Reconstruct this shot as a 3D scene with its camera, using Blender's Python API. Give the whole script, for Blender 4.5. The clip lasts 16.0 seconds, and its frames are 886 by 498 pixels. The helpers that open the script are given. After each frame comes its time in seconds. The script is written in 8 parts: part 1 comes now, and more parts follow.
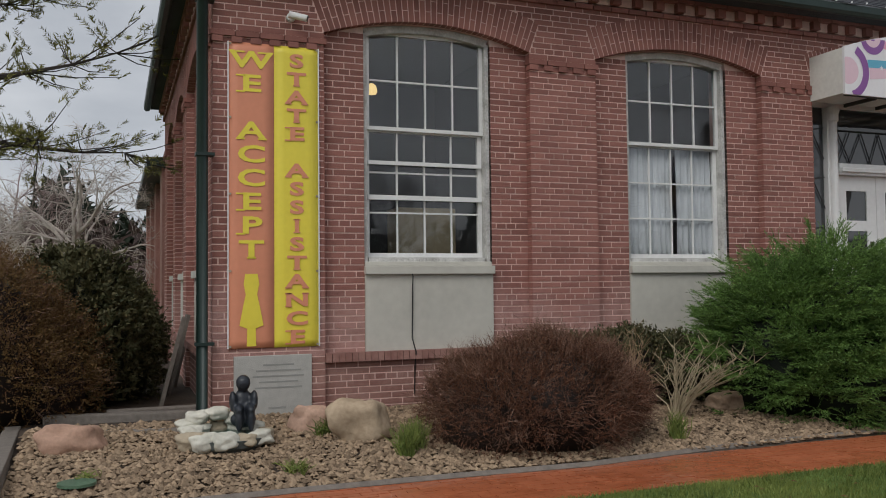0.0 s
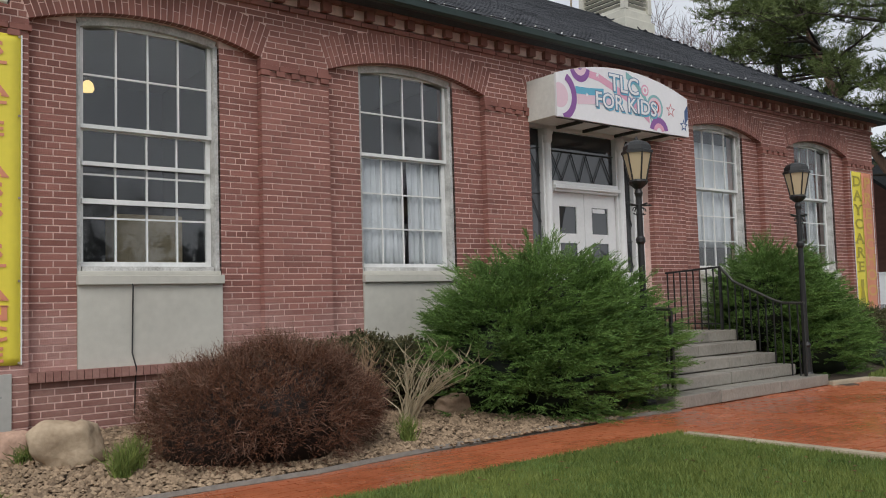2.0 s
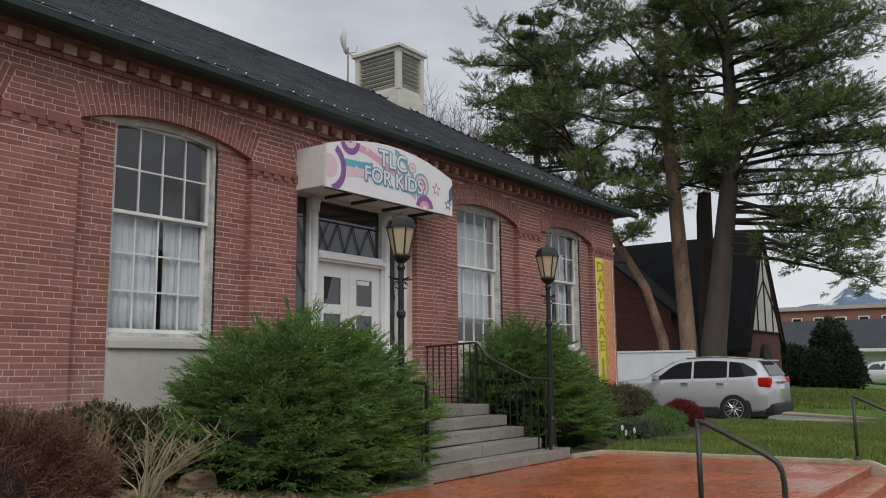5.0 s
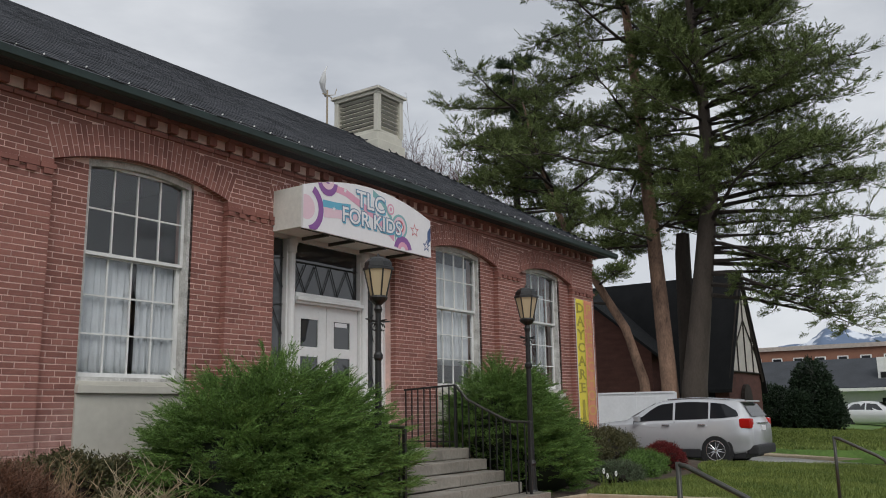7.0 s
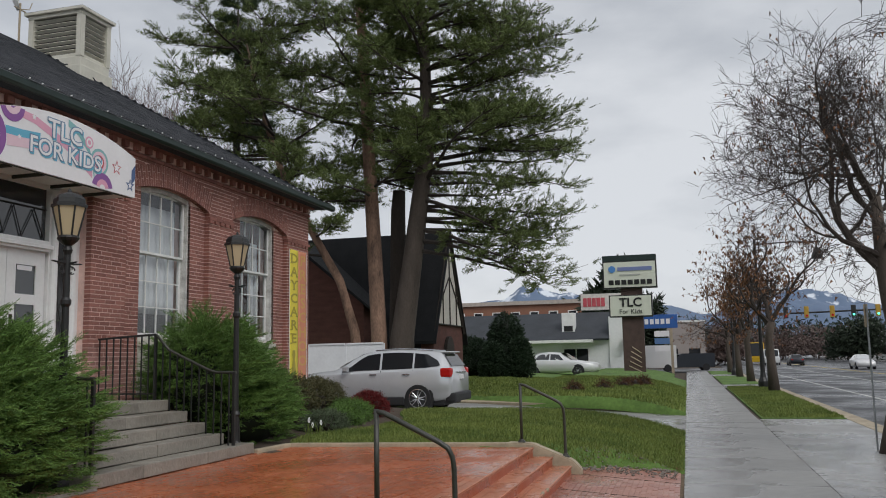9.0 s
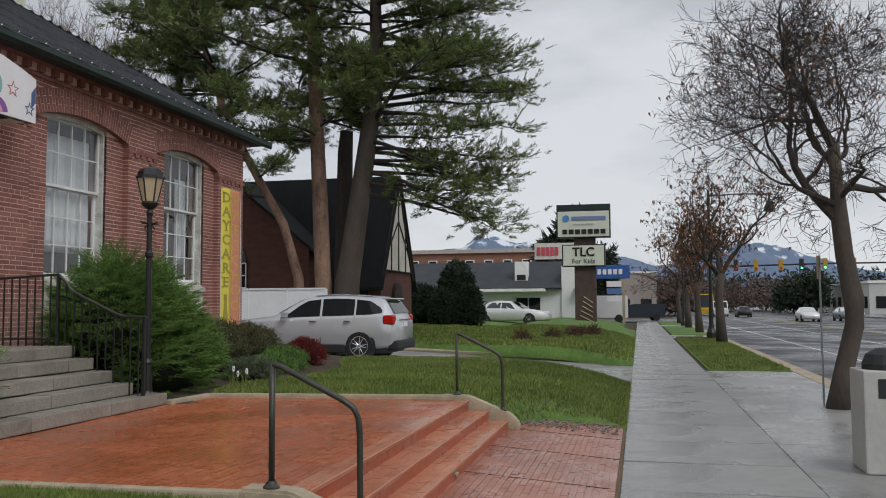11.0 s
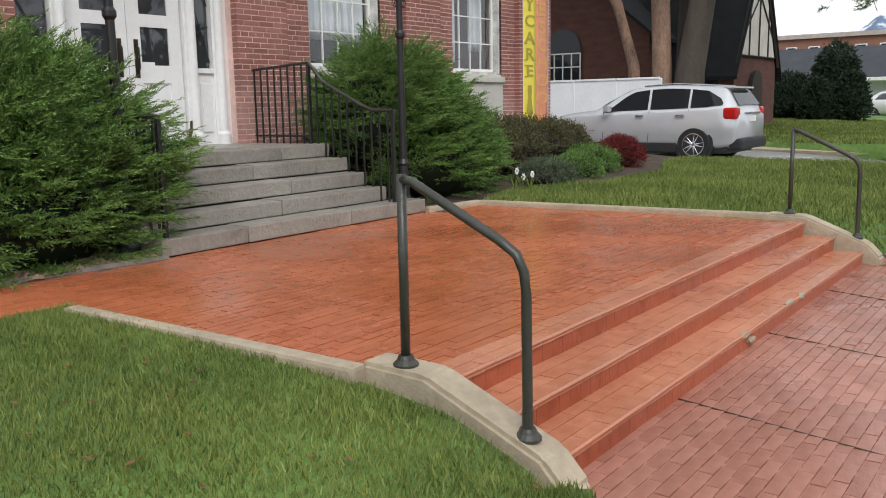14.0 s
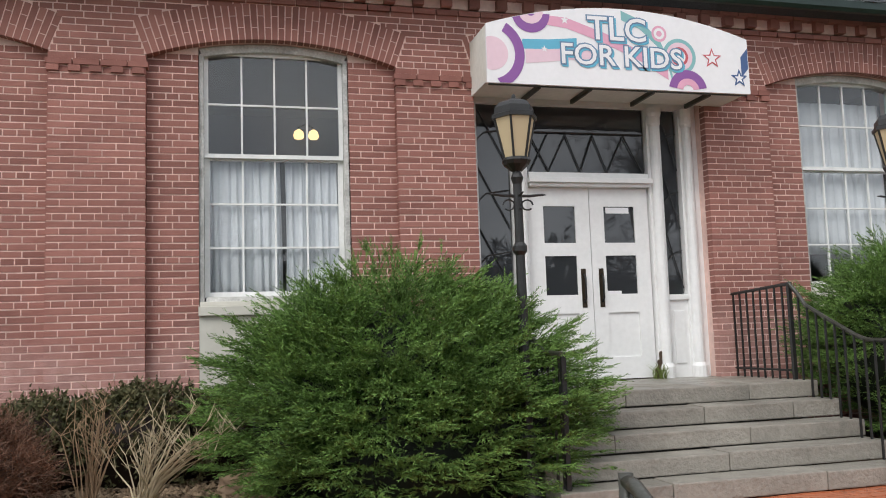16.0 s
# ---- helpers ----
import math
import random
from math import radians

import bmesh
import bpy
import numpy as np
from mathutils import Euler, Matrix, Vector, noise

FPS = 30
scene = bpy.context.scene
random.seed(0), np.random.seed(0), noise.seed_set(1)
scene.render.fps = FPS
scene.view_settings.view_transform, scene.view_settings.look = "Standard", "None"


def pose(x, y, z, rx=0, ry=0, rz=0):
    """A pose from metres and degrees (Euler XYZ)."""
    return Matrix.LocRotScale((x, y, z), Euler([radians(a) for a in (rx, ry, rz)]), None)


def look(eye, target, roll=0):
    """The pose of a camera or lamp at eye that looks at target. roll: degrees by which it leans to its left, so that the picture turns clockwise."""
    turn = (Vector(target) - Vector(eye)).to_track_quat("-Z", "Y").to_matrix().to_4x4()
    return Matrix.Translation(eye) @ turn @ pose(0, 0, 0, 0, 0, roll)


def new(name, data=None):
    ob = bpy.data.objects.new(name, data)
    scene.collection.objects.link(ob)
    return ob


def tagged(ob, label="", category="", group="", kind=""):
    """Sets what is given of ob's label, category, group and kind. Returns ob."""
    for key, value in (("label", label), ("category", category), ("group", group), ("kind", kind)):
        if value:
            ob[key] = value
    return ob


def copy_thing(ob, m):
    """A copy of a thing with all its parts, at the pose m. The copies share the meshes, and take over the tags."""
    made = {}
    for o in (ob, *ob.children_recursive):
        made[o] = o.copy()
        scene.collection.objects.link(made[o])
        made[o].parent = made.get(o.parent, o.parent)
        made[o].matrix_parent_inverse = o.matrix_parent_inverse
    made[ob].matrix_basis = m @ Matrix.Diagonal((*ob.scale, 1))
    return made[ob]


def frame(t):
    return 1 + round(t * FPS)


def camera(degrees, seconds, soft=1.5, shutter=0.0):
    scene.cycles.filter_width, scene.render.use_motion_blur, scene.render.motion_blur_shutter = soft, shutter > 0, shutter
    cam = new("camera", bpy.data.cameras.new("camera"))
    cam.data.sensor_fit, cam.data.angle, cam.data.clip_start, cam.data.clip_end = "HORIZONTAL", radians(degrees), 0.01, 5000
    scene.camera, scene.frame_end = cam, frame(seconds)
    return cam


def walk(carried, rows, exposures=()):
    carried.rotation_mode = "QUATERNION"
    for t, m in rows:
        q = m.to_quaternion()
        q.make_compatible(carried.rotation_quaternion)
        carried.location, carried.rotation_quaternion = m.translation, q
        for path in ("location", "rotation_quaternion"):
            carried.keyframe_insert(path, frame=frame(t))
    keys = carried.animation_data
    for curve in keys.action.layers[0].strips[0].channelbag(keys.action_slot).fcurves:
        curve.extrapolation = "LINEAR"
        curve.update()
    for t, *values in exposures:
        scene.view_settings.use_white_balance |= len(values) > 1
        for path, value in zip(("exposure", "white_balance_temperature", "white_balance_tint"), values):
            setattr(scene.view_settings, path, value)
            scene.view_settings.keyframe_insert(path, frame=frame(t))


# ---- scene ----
cam = camera(55.1, 16.0, soft=1.0)
PATH = [
    (0, (-9.781, -8.387, 1.443), (-9.06, -6.523, 1.529), -0.6),
    (0.5, (-9.758, -8.375, 1.408), (-8.993, -6.529, 1.491), -0.8),
    (1, (-9.703, -8.363, 1.365), (-8.86, -6.551, 1.447), -0.9),
    (1.5, (-9.68, -8.338, 1.327), (-8.594, -6.661, 1.412), -1.4),
    (2, (-9.65, -8.333, 1.298), (-8.407, -6.771, 1.424), -1.7),
    (2.5, (-9.602, -8.348, 1.313), (-8.25, -6.879, 1.436), -1.2),
    (3, (-9.567, -8.331, 1.313), (-8.101, -6.979, 1.463), -1.2),
    (3.5, (-9.544, -8.323, 1.314), (-7.993, -7.07, 1.465), -1.1),
    (4, (-9.517, -8.315, 1.32), (-7.892, -7.166, 1.514), -0.8),
    (4.5, (-9.505, -8.321, 1.309), (-7.88, -7.178, 1.539), -0.6),
    (5, (-9.51, -8.337, 1.312), (-7.908, -7.173, 1.591), -0.5),
    (7.5, (-9.347, -8.327, 1.319), (-7.712, -7.257, 1.744), -0.7),
    (8, (-9.268, -8.338, 1.321), (-7.467, -7.555, 1.704), -0.4),
    (8.5, (-9.276, -8.348, 1.315), (-7.413, -7.719, 1.681), -0.8),
    (9, (-9.244, -8.332, 1.296), (-7.334, -7.792, 1.55), -1.1),
    (9.5, (-9.145, -8.338, 1.285), (-7.227, -7.798, 1.454), -0.4),
    (10, (-8.907, -8.364, 1.293), (-6.97, -7.895, 1.459), -0.1),
    (12.5, (-7.066, -8.427, 1.232), (-5.129, -7.932, 1.216), -0.6),
    (13, (-6.574, -8.432, 1.181), (-4.718, -7.823, 0.75), -0.8),
    (13.5, (-6.105, -8.411, 1.172), (-4.323, -7.623, 0.722), -0.2),
    (14, (-5.655, -8.298, 1.193), (-4.086, -7.104, 0.859), -1.1),
    (14.5, (-5.177, -8.339, 1.194), (-3.824, -6.868, 1.114), -1.7),
    (15, (-4.731, -8.286, 1.209), (-3.516, -6.7, 1.298), -2.9),
    (15.5, (-4.32, -8.193, 1.244), (-3.382, -6.437, 1.436), -3.2),
    (16, (-3.963, -8.185, 1.302), (-3.456, -6.261, 1.507), -1.9),
]
walk(cam, [(t, look(eye, target, roll)) for t, eye, target, roll in PATH],
     exposures=[(0, -0.1), (0.5, -0.08), (1, 0.0), (1.5, 0.14), (2, 0.26), (2.5, 0.28), (3.5, 0.26), (4, 0.18), (5, 0.0), (7.5, 0.0), (9, -0.04), (10, -0.05), (12.5, 0.02), (13, 0.15), (13.5, 0.35), (14, 0.65), (14.5, 0.85), (15, 0.9), (15.5, 0.98), (16, 0.76)])

# ---------------------------------------------------------------- light
world = bpy.data.worlds.new("world")
scene.world = world
world.use_nodes = True
nt = world.node_tree
nt.nodes.clear()
SUN_EL, SUN_ROT = radians(45), radians(223)
sky = nt.nodes.new("ShaderNodeTexSky")
sky.sky_type, sky.sun_disc, sky.sun_elevation, sky.sun_rotation = "NISHITA", False, SUN_EL, SUN_ROT
bg_sky = nt.nodes.new("ShaderNodeBackground")
bg_sky.inputs["Strength"].default_value = 0.10
nt.links.new(sky.outputs[0], bg_sky.inputs[0])
tc = nt.nodes.new("ShaderNodeTexCoord")
mp = nt.nodes.new("ShaderNodeMapping")
mp.inputs["Scale"].default_value = (1.0, 1.0, 2.6)
mp.inputs["Location"].default_value = (0.3, 0.1, 0.0)
cloud = nt.nodes.new("ShaderNodeTexNoise")
cloud.inputs["Scale"].default_value, cloud.inputs["Detail"].default_value = 2.6, 9
cloud.inputs["Roughness"].default_value = 0.52
ramp = nt.nodes.new("ShaderNodeValToRGB")
ramp.color_ramp.elements[0].position, ramp.color_ramp.elements[0].color = 0.38, (0.54, 0.57, 0.62, 1)
ramp.color_ramp.elements[1].position, ramp.color_ramp.elements[1].color = 0.62, (0.80, 0.825, 0.865, 1)
bg_cloud = nt.nodes.new("ShaderNodeBackground")
bg_cloud.inputs["Strength"].default_value = 0.92
mix = nt.nodes.new("ShaderNodeMixShader")
mix.inputs[0].default_value = 0.93
out = nt.nodes.new("ShaderNodeOutputWorld")
nt.links.new(tc.outputs["Generated"], mp.inputs[0])
nt.links.new(mp.outputs[0], cloud.inputs["Vector"])
nt.links.new(cloud.outputs[0], ramp.inputs[0])
nt.links.new(ramp.outputs[0], bg_cloud.inputs[0])
nt.links.new(bg_sky.outputs[0], mix.inputs[1])
nt.links.new(bg_cloud.outputs[0], mix.inputs[2])
nt.links.new(mix.outputs[0], out.inputs[0])
sun = new("sun", bpy.data.lights.new("sun", "SUN"))
sun.data.energy, sun.data.angle, sun.data.color = 1.3, radians(35), (1.0, 0.98, 0.95)
sun.matrix_world = look((-24, -26, 36), (0, 0, 0))


# ---------------------------------------------------------------- materials
def mat(name, base, rough=0.8, var=0.25, scale=3.0, bump=0.25, bscale=60.0, metal=0.0, piece=0.0, wet=None, tint=None, stretch=(1, 1, 1), spec=0.5, wash=None):
    """Principled surface with two scales of variation, fine relief and, for pieces, a tone of its own for each."""
    m = bpy.data.materials.new(name)
    m.use_nodes = True
    t = m.node_tree
    p = t.nodes["Principled BSDF"]
    p.inputs["Metallic"].default_value = metal
    p.inputs["Specular IOR Level"].default_value = spec
    co = t.nodes.new("ShaderNodeTexCoord")
    ma = t.nodes.new("ShaderNodeMapping")
    ma.inputs["Scale"].default_value = stretch
    t.links.new(co.outputs["Object"], ma.inputs[0])

    def noise_node(s, detail=4.0):
        n = t.nodes.new("ShaderNodeTexNoise")
        n.inputs["Scale"].default_value, n.inputs["Detail"].default_value = s, detail
        t.links.new(ma.outputs[0], n.inputs["Vector"])
        return n

    def math_node(op, a, b):
        n = t.nodes.new("ShaderNodeMath")
        n.operation = op
        for i, v in enumerate((a, b)):
            if isinstance(v, (int, float)):
                n.inputs[i].default_value = v
            else:
                t.links.new(v, n.inputs[i])
        return n.outputs[0]

    big, small = noise_node(scale), noise_node(scale * 9, 6.0)
    f = math_node("ADD", math_node("MULTIPLY", big.outputs[0], 0.6), math_node("MULTIPLY", small.outputs[0], 0.4))
    f = math_node("ADD", math_node("MULTIPLY", math_node("SUBTRACT", f, 0.5), 2.4), 0.5)
    if piece:
        oi, ge = t.nodes.new("ShaderNodeObjectInfo"), t.nodes.new("ShaderNodeNewGeometry")
        r = math_node("FRACT", math_node("ADD", oi.outputs["Random"], ge.outputs["Random Per Island"]), 0)
        f = math_node("ADD", math_node("MULTIPLY", f, 1 - piece), math_node("MULTIPLY", r, piece))
    cr = t.nodes.new("ShaderNodeValToRGB")
    lo, hi = [c * (1 - var) for c in base], [min(1, c * (1 + var)) for c in base]
    if tint:
        hi = tint
    cr.color_ramp.elements[0].color, cr.color_ramp.elements[1].color = (*lo, 1), (*hi, 1)
    t.links.new(f, cr.inputs[0])
    tone = cr.outputs[0]
    if wash:
        # limewash left on the lower courses, with a ragged upper edge
        gp, sx = t.nodes.new("ShaderNodeNewGeometry"), t.nodes.new("ShaderNodeSeparateXYZ")
        t.links.new(gp.outputs["Position"], sx.inputs[0])
        edge = t.nodes.new("ShaderNodeMapRange")
        edge.inputs[1].default_value, edge.inputs[2].default_value = wash[1] - 0.22, wash[1] + 0.22
        edge.inputs[3].default_value, edge.inputs[4].default_value = wash[2], 0.0
        t.links.new(math_node("ADD", sx.outputs[2], math_node("MULTIPLY", math_node("SUBTRACT", big.outputs[0], 0.5), 1.1)), edge.inputs[0])
        mixed = t.nodes.new("ShaderNodeMix")
        mixed.data_type = "RGBA"
        t.links.new(edge.outputs[0], mixed.inputs["Factor"])
        t.links.new(tone, mixed.inputs["A"])
        mixed.inputs["B"].default_value = (*wash[0], 1)
        t.links.new(math_node("MULTIPLY", edge.outputs[0], small.outputs[0]), mixed.inputs["Factor"])
        tone = mixed.outputs["Result"]
    t.links.new(tone, p.inputs["Base Color"])
    if wet:
        w = noise_node(wet[2], 5.0)
        mr = t.nodes.new("ShaderNodeMapRange")
        mr.inputs[1].default_value, mr.inputs[2].default_value = 0.40, 0.62
        mr.inputs[3].default_value, mr.inputs[4].default_value = wet[0], wet[1]
        t.links.new(w.outputs[0], mr.inputs[0])
        t.links.new(mr.outputs[0], p.inputs["Roughness"])
    else:
        p.inputs["Roughness"].default_value = rough
    if bump:
        bn = noise_node(bscale, 3.0)
        bu = t.nodes.new("ShaderNodeBump")
        bu.inputs["Strength"].default_value, bu.inputs["Distance"].default_value = bump, 0.02
        t.links.new(bn.outputs[0], bu.inputs["Height"])
        t.links.new(bu.outputs[0], p.inputs["Normal"])
    return m


def leaf_mat(name, base, var=0.45, rough=0.6, tint=None):
    m = mat(name, base, rough=rough, var=var, scale=2.2, bump=0, piece=0.55, tint=tint, spec=0.25)
    return m


def glow_mat(name, color, strength):
    m = bpy.data.materials.new(name)
    m.use_nodes = True
    p = m.node_tree.nodes["Principled BSDF"]
    p.inputs["Base Color"].default_value = (*color, 1)
    p.inputs["Emission Color"].default_value = (*color, 1)
    p.inputs["Emission Strength"].default_value = strength
    return m


def glass_mat(name, tone=(0.9, 0.93, 0.95), clear=True, ior=1.5):
    m = bpy.data.materials.new(name)
    m.use_nodes = True
    t = m.node_tree
    t.nodes.clear()
    o = t.nodes.new("ShaderNodeOutputMaterial")
    a = t.nodes.new("ShaderNodeBsdfTransparent" if clear else "ShaderNodeBsdfDiffuse")
    a.inputs[0].default_value = (*tone, 1)
    g = t.nodes.new("ShaderNodeBsdfGlossy")
    g.inputs["Roughness"].default_value = 0.02
    fr = t.nodes.new("ShaderNodeFresnel")
    fr.inputs[0].default_value = ior
    mx = t.nodes.new("ShaderNodeMixShader")
    co, n, bu = t.nodes.new("ShaderNodeTexCoord"), t.nodes.new("ShaderNodeTexNoise"), t.nodes.new("ShaderNodeBump")
    n.inputs["Scale"].default_value = 1.6
    bu.inputs["Strength"].default_value, bu.inputs["Distance"].default_value = 0.06, 0.05
    t.links.new(co.outputs["Object"], n.inputs["Vector"])
    t.links.new(n.outputs[0], bu.inputs["Height"])
    t.links.new(bu.outputs[0], g.inputs["Normal"])
    t.links.new(fr.outputs[0], mx.inputs[0])
    t.links.new(a.outputs[0], mx.inputs[1])
    t.links.new(g.outputs[0], mx.inputs[2])
    t.links.new(mx.outputs[0], o.inputs[0])
    return m


BRICK = mat("red_brick", (0.255, 0.100, 0.080), 0.85, 0.32, 1.1, 0.35, 70, piece=0.5, tint=(0.40, 0.172, 0.138), wash=((0.62, 0.40, 0.36), 1.30, 0.7))
MORTAR = mat("pink_mortar", (0.74, 0.53, 0.47), 0.95, 0.25, 2.0, 0.3, 90)
BRICK_DARK = mat("painted_brick", (0.30, 0.115, 0.09), 0.8, 0.35, 2.4, 0.3, 60, piece=0.3, tint=(0.42, 0.24, 0.20))
CEMENT = mat("cement_render", (0.55, 0.53, 0.47), 0.9, 0.12, 1.2, 0.15, 120)
STONE = mat("pale_stone", (0.43, 0.42, 0.39), 0.85, 0.18, 1.5, 0.2, 90)
STEP_STONE = mat("weathered_step_stone", (0.265, 0.245, 0.21), wet=(0.30, 0.75, 2.0), var=0.45, scale=2.2, bump=0.5, bscale=40, piece=0.30)
WHITE = mat("weathered_white_paint", (0.80, 0.80, 0.78), 0.55, 0.14, 3.0, 0.12, 80)
DOOR_WHITE = mat("door_white_paint", (0.80, 0.80, 0.79), 0.4, 0.08, 2.0, 0.05, 80)
CANOPY_WHITE = mat("canopy_white_metal", (0.72, 0.71, 0.66), 0.45, 0.14, 2.0, 0.05, 60)
SIGN_WHITE = mat("sign_white", (0.80, 0.79, 0.80), 0.35, 0.05, 2.0, 0.0)
DARK_GREEN = mat("dark_green_metal", (0.012, 0.028, 0.024), 0.45, 0.3, 4.0, 0.1, 60)
BLACK = mat("black_metal", (0.014, 0.014, 0.014), 0.42, 0.4, 5.0, 0.15, 80)
RAIL = mat("olive_painted_steel", (0.040, 0.040, 0.032), 0.35, 0.35, 6.0, 0.15, 60)
SHINGLE = mat("dark_shingle", (0.036, 0.039, 0.047), 0.9, 0.40, 1.5, 0.5, 120, piece=0.45, tint=(0.080, 0.085, 0.098))
# dimness of the unlit rooms is put into this grey
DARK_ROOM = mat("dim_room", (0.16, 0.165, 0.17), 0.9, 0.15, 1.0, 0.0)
CURTAIN = mat("white_cotton", (0.76, 0.78, 0.80), 0.9, 0.1, 3.0, 0.15, 100)
PAVER = mat("painted_red_paver", (0.42, 0.110, 0.042), wet=(0.07, 0.40, 0.9), var=0.28, scale=0.8, bump=0.12, bscale=50, piece=0.22, tint=(0.56, 0.175, 0.080))
PAVER_PAD = mat("worn_red_paver", (0.34, 0.130, 0.092), wet=(0.08, 0.42, 1.1), var=0.32, scale=0.9, bump=0.15, bscale=50, piece=0.24, tint=(0.52, 0.25, 0.185))
PAD_JOINT = mat("pad_joint", (0.44, 0.21, 0.15), 0.6, 0.3, 3.0, 0.2, 60)
# one step paint: shade put into the riser red, sky light into the treads
RISER_SHADED = mat("shaded_red_riser", (0.36, 0.070, 0.028), wet=(0.25, 0.5, 1.2), var=0.3, scale=1.2, bump=0.15, bscale=40, tint=(0.46, 0.12, 0.055))
TREAD_LIT = mat("lit_red_tread", (0.50, 0.165, 0.082), wet=(0.10, 0.42, 0.9), var=0.3, scale=1.2, bump=0.15, bscale=50, piece=0.14, tint=(0.62, 0.27, 0.16))
# worn nosing, paled further so the colour carries the edge highlight
NOSING_LIT_WEAR = mat("worn_lit_nosing", (0.66, 0.33, 0.22), 0.6, 0.35, 2.5, 0.3, 40, tint=(0.54, 0.19, 0.10))
PAVER_JOINT = mat("paver_joint", (0.30, 0.080, 0.035), 0.8, 0.25, 3.0, 0.2, 60)
CONCRETE = mat("wet_concrete", (0.25, 0.245, 0.235), wet=(0.10, 0.55, 0.55), var=0.42, scale=0.7, bump=0.2, bscale=80, piece=0.3)
KERB = mat("kerb_concrete", (0.38, 0.315, 0.225), 0.8, 0.3, 2.0, 0.3, 50)
ASPHALT = mat("wet_asphalt", (0.055, 0.056, 0.06), wet=(0.25, 0.7, 0.35), var=0.3, scale=0.5, bump=0.4, bscale=90)
SOIL = mat("dark_soil", (0.07, 0.05, 0.035), 0.95, 0.4, 3.0, 0.6, 40)
TURF = mat("turf", (0.105, 0.185, 0.040), 0.95, 0.5, 1.1, 0.8, 60)
GRASS = mat("grass_blade", (0.046, 0.140, 0.022), 0.6, 0.55, 0.9, 0, piece=0.38, tint=(0.29, 0.33, 0.085), spec=0.25)
GRAVEL = mat("tan_gravel", (0.15, 0.095, 0.055), 0.85, 0.45, 3.0, 0.2, 60, piece=0.7, tint=(0.47, 0.34, 0.22))
BOULDER = mat("sandstone", (0.42, 0.30, 0.19), 0.9, 0.3, 3.0, 0.6, 14, tint=(0.56, 0.44, 0.31))
PALE_ROCK = mat("white_rock", (0.58, 0.56, 0.48), 0.8, 0.25, 4.0, 0.4, 20, piece=0.3)
TIMBER = mat("grey_timber", (0.20, 0.175, 0.15), 0.9, 0.3, 3.0, 0.4, 30, stretch=(6, 1, 6))
JUNIPER = leaf_mat("juniper_green", (0.033, 0.102, 0.029), 0.7, tint=(0.22, 0.375, 0.088))
# near-black green: shade inside evergreens put into the colour of their cores
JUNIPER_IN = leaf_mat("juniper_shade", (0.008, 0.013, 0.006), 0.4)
RUSSET = leaf_mat("russet_twig", (0.055, 0.027, 0.018), 0.5, tint=(0.20, 0.085, 0.045))
BROADLEAF = leaf_mat("dark_broadleaf", (0.045, 0.070, 0.028), 0.5, tint=(0.15, 0.13, 0.06))
RED_LEAF = leaf_mat("red_leaf", (0.16, 0.022, 0.022), 0.4)
DRY_TWIG = leaf_mat("pale_twig", (0.40, 0.33, 0.22), 0.3)
PINE_LEAF = leaf_mat("pine_needle", (0.080, 0.130, 0.036), 0.5, tint=(0.19, 0.235, 0.075))
YELLOW_PINE = leaf_mat("yellowish_needle", (0.11, 0.125, 0.035), 0.45, tint=(0.26, 0.24, 0.06))
PINE_BARK = mat("pine_bark", (0.12, 0.078, 0.062), 0.95, 0.45, 3.0, 1.0, 10, stretch=(1, 1, 0.35), tint=(0.42, 0.26, 0.18))
GREY_BARK = mat("grey_bark", (0.085, 0.068, 0.056), 0.95, 0.35, 3.0, 1.0, 14, stretch=(1, 1, 0.35))
DARK_BARK = mat("dark_bark", (0.050, 0.040, 0.034), 0.95, 0.35, 3.0, 0.8, 16, stretch=(1, 1, 0.35))
BIRCH_BARK = mat("birch_bark", (0.50, 0.44, 0.40), 0.9, 0.4, 3.0, 0.4, 20)
TWIG = mat("twig", (0.13, 0.085, 0.075), 0.95, 0.3, 3.0, 0.0)
BROWN_LEAF = leaf_mat("dead_leaf", (0.12, 0.055, 0.03), 0.5, tint=(0.26, 0.12, 0.05))
GLASS = glass_mat("window_glass", ior=2.0)
OLD_WHITE = mat("bare_weathered_paint", (0.50, 0.48, 0.44), 0.85, 0.45, 6.0, 0.5, 40, tint=(0.82, 0.81, 0.78))
GLASS_DARK = glass_mat("dark_glass", (0.02, 0.022, 0.025), clear=False)
BANNER_ORANGE = mat("orange_vinyl", (0.74, 0.29, 0.17), 0.45, 0.06, 2.0, 0.05, 6)
BANNER_YELLOW = mat("yellow_vinyl", (0.86, 0.72, 0.075), 0.45, 0.06, 2.0, 0.05, 6)
LAMP_GLOW = glow_mat("lamp_glow", (1.0, 0.72, 0.32), 3.0)
LAMP_GLASS = glow_mat("lit_lamp_glass", (0.40, 0.32, 0.20), 0.13)
ROOM_GLOW = glow_mat("room_lamp_glow", (1.0, 0.70, 0.28), 1.1)


# ---------------------------------------------------------------- mesh helpers
def part(name, bm, material, parent=None, label="", smooth=False):
    """Links a bmesh as one mesh object, under a thing or under a part of it."""
    me = bpy.data.meshes.new(name)
    bm.to_mesh(me)
    bm.free()
    return link_mesh(name, me, material, parent, label, smooth)


def link_mesh(name, me, material, parent=None, label="", smooth=False):
    if material and not me.materials:
        me.materials.append(material)
    if smooth:
        me.polygons.foreach_set("use_smooth", [True] * len(me.polygons))
    ob = new(name, me)
    if parent:
        ob.parent = parent
    if label:
        ob["label"] = label
    return ob


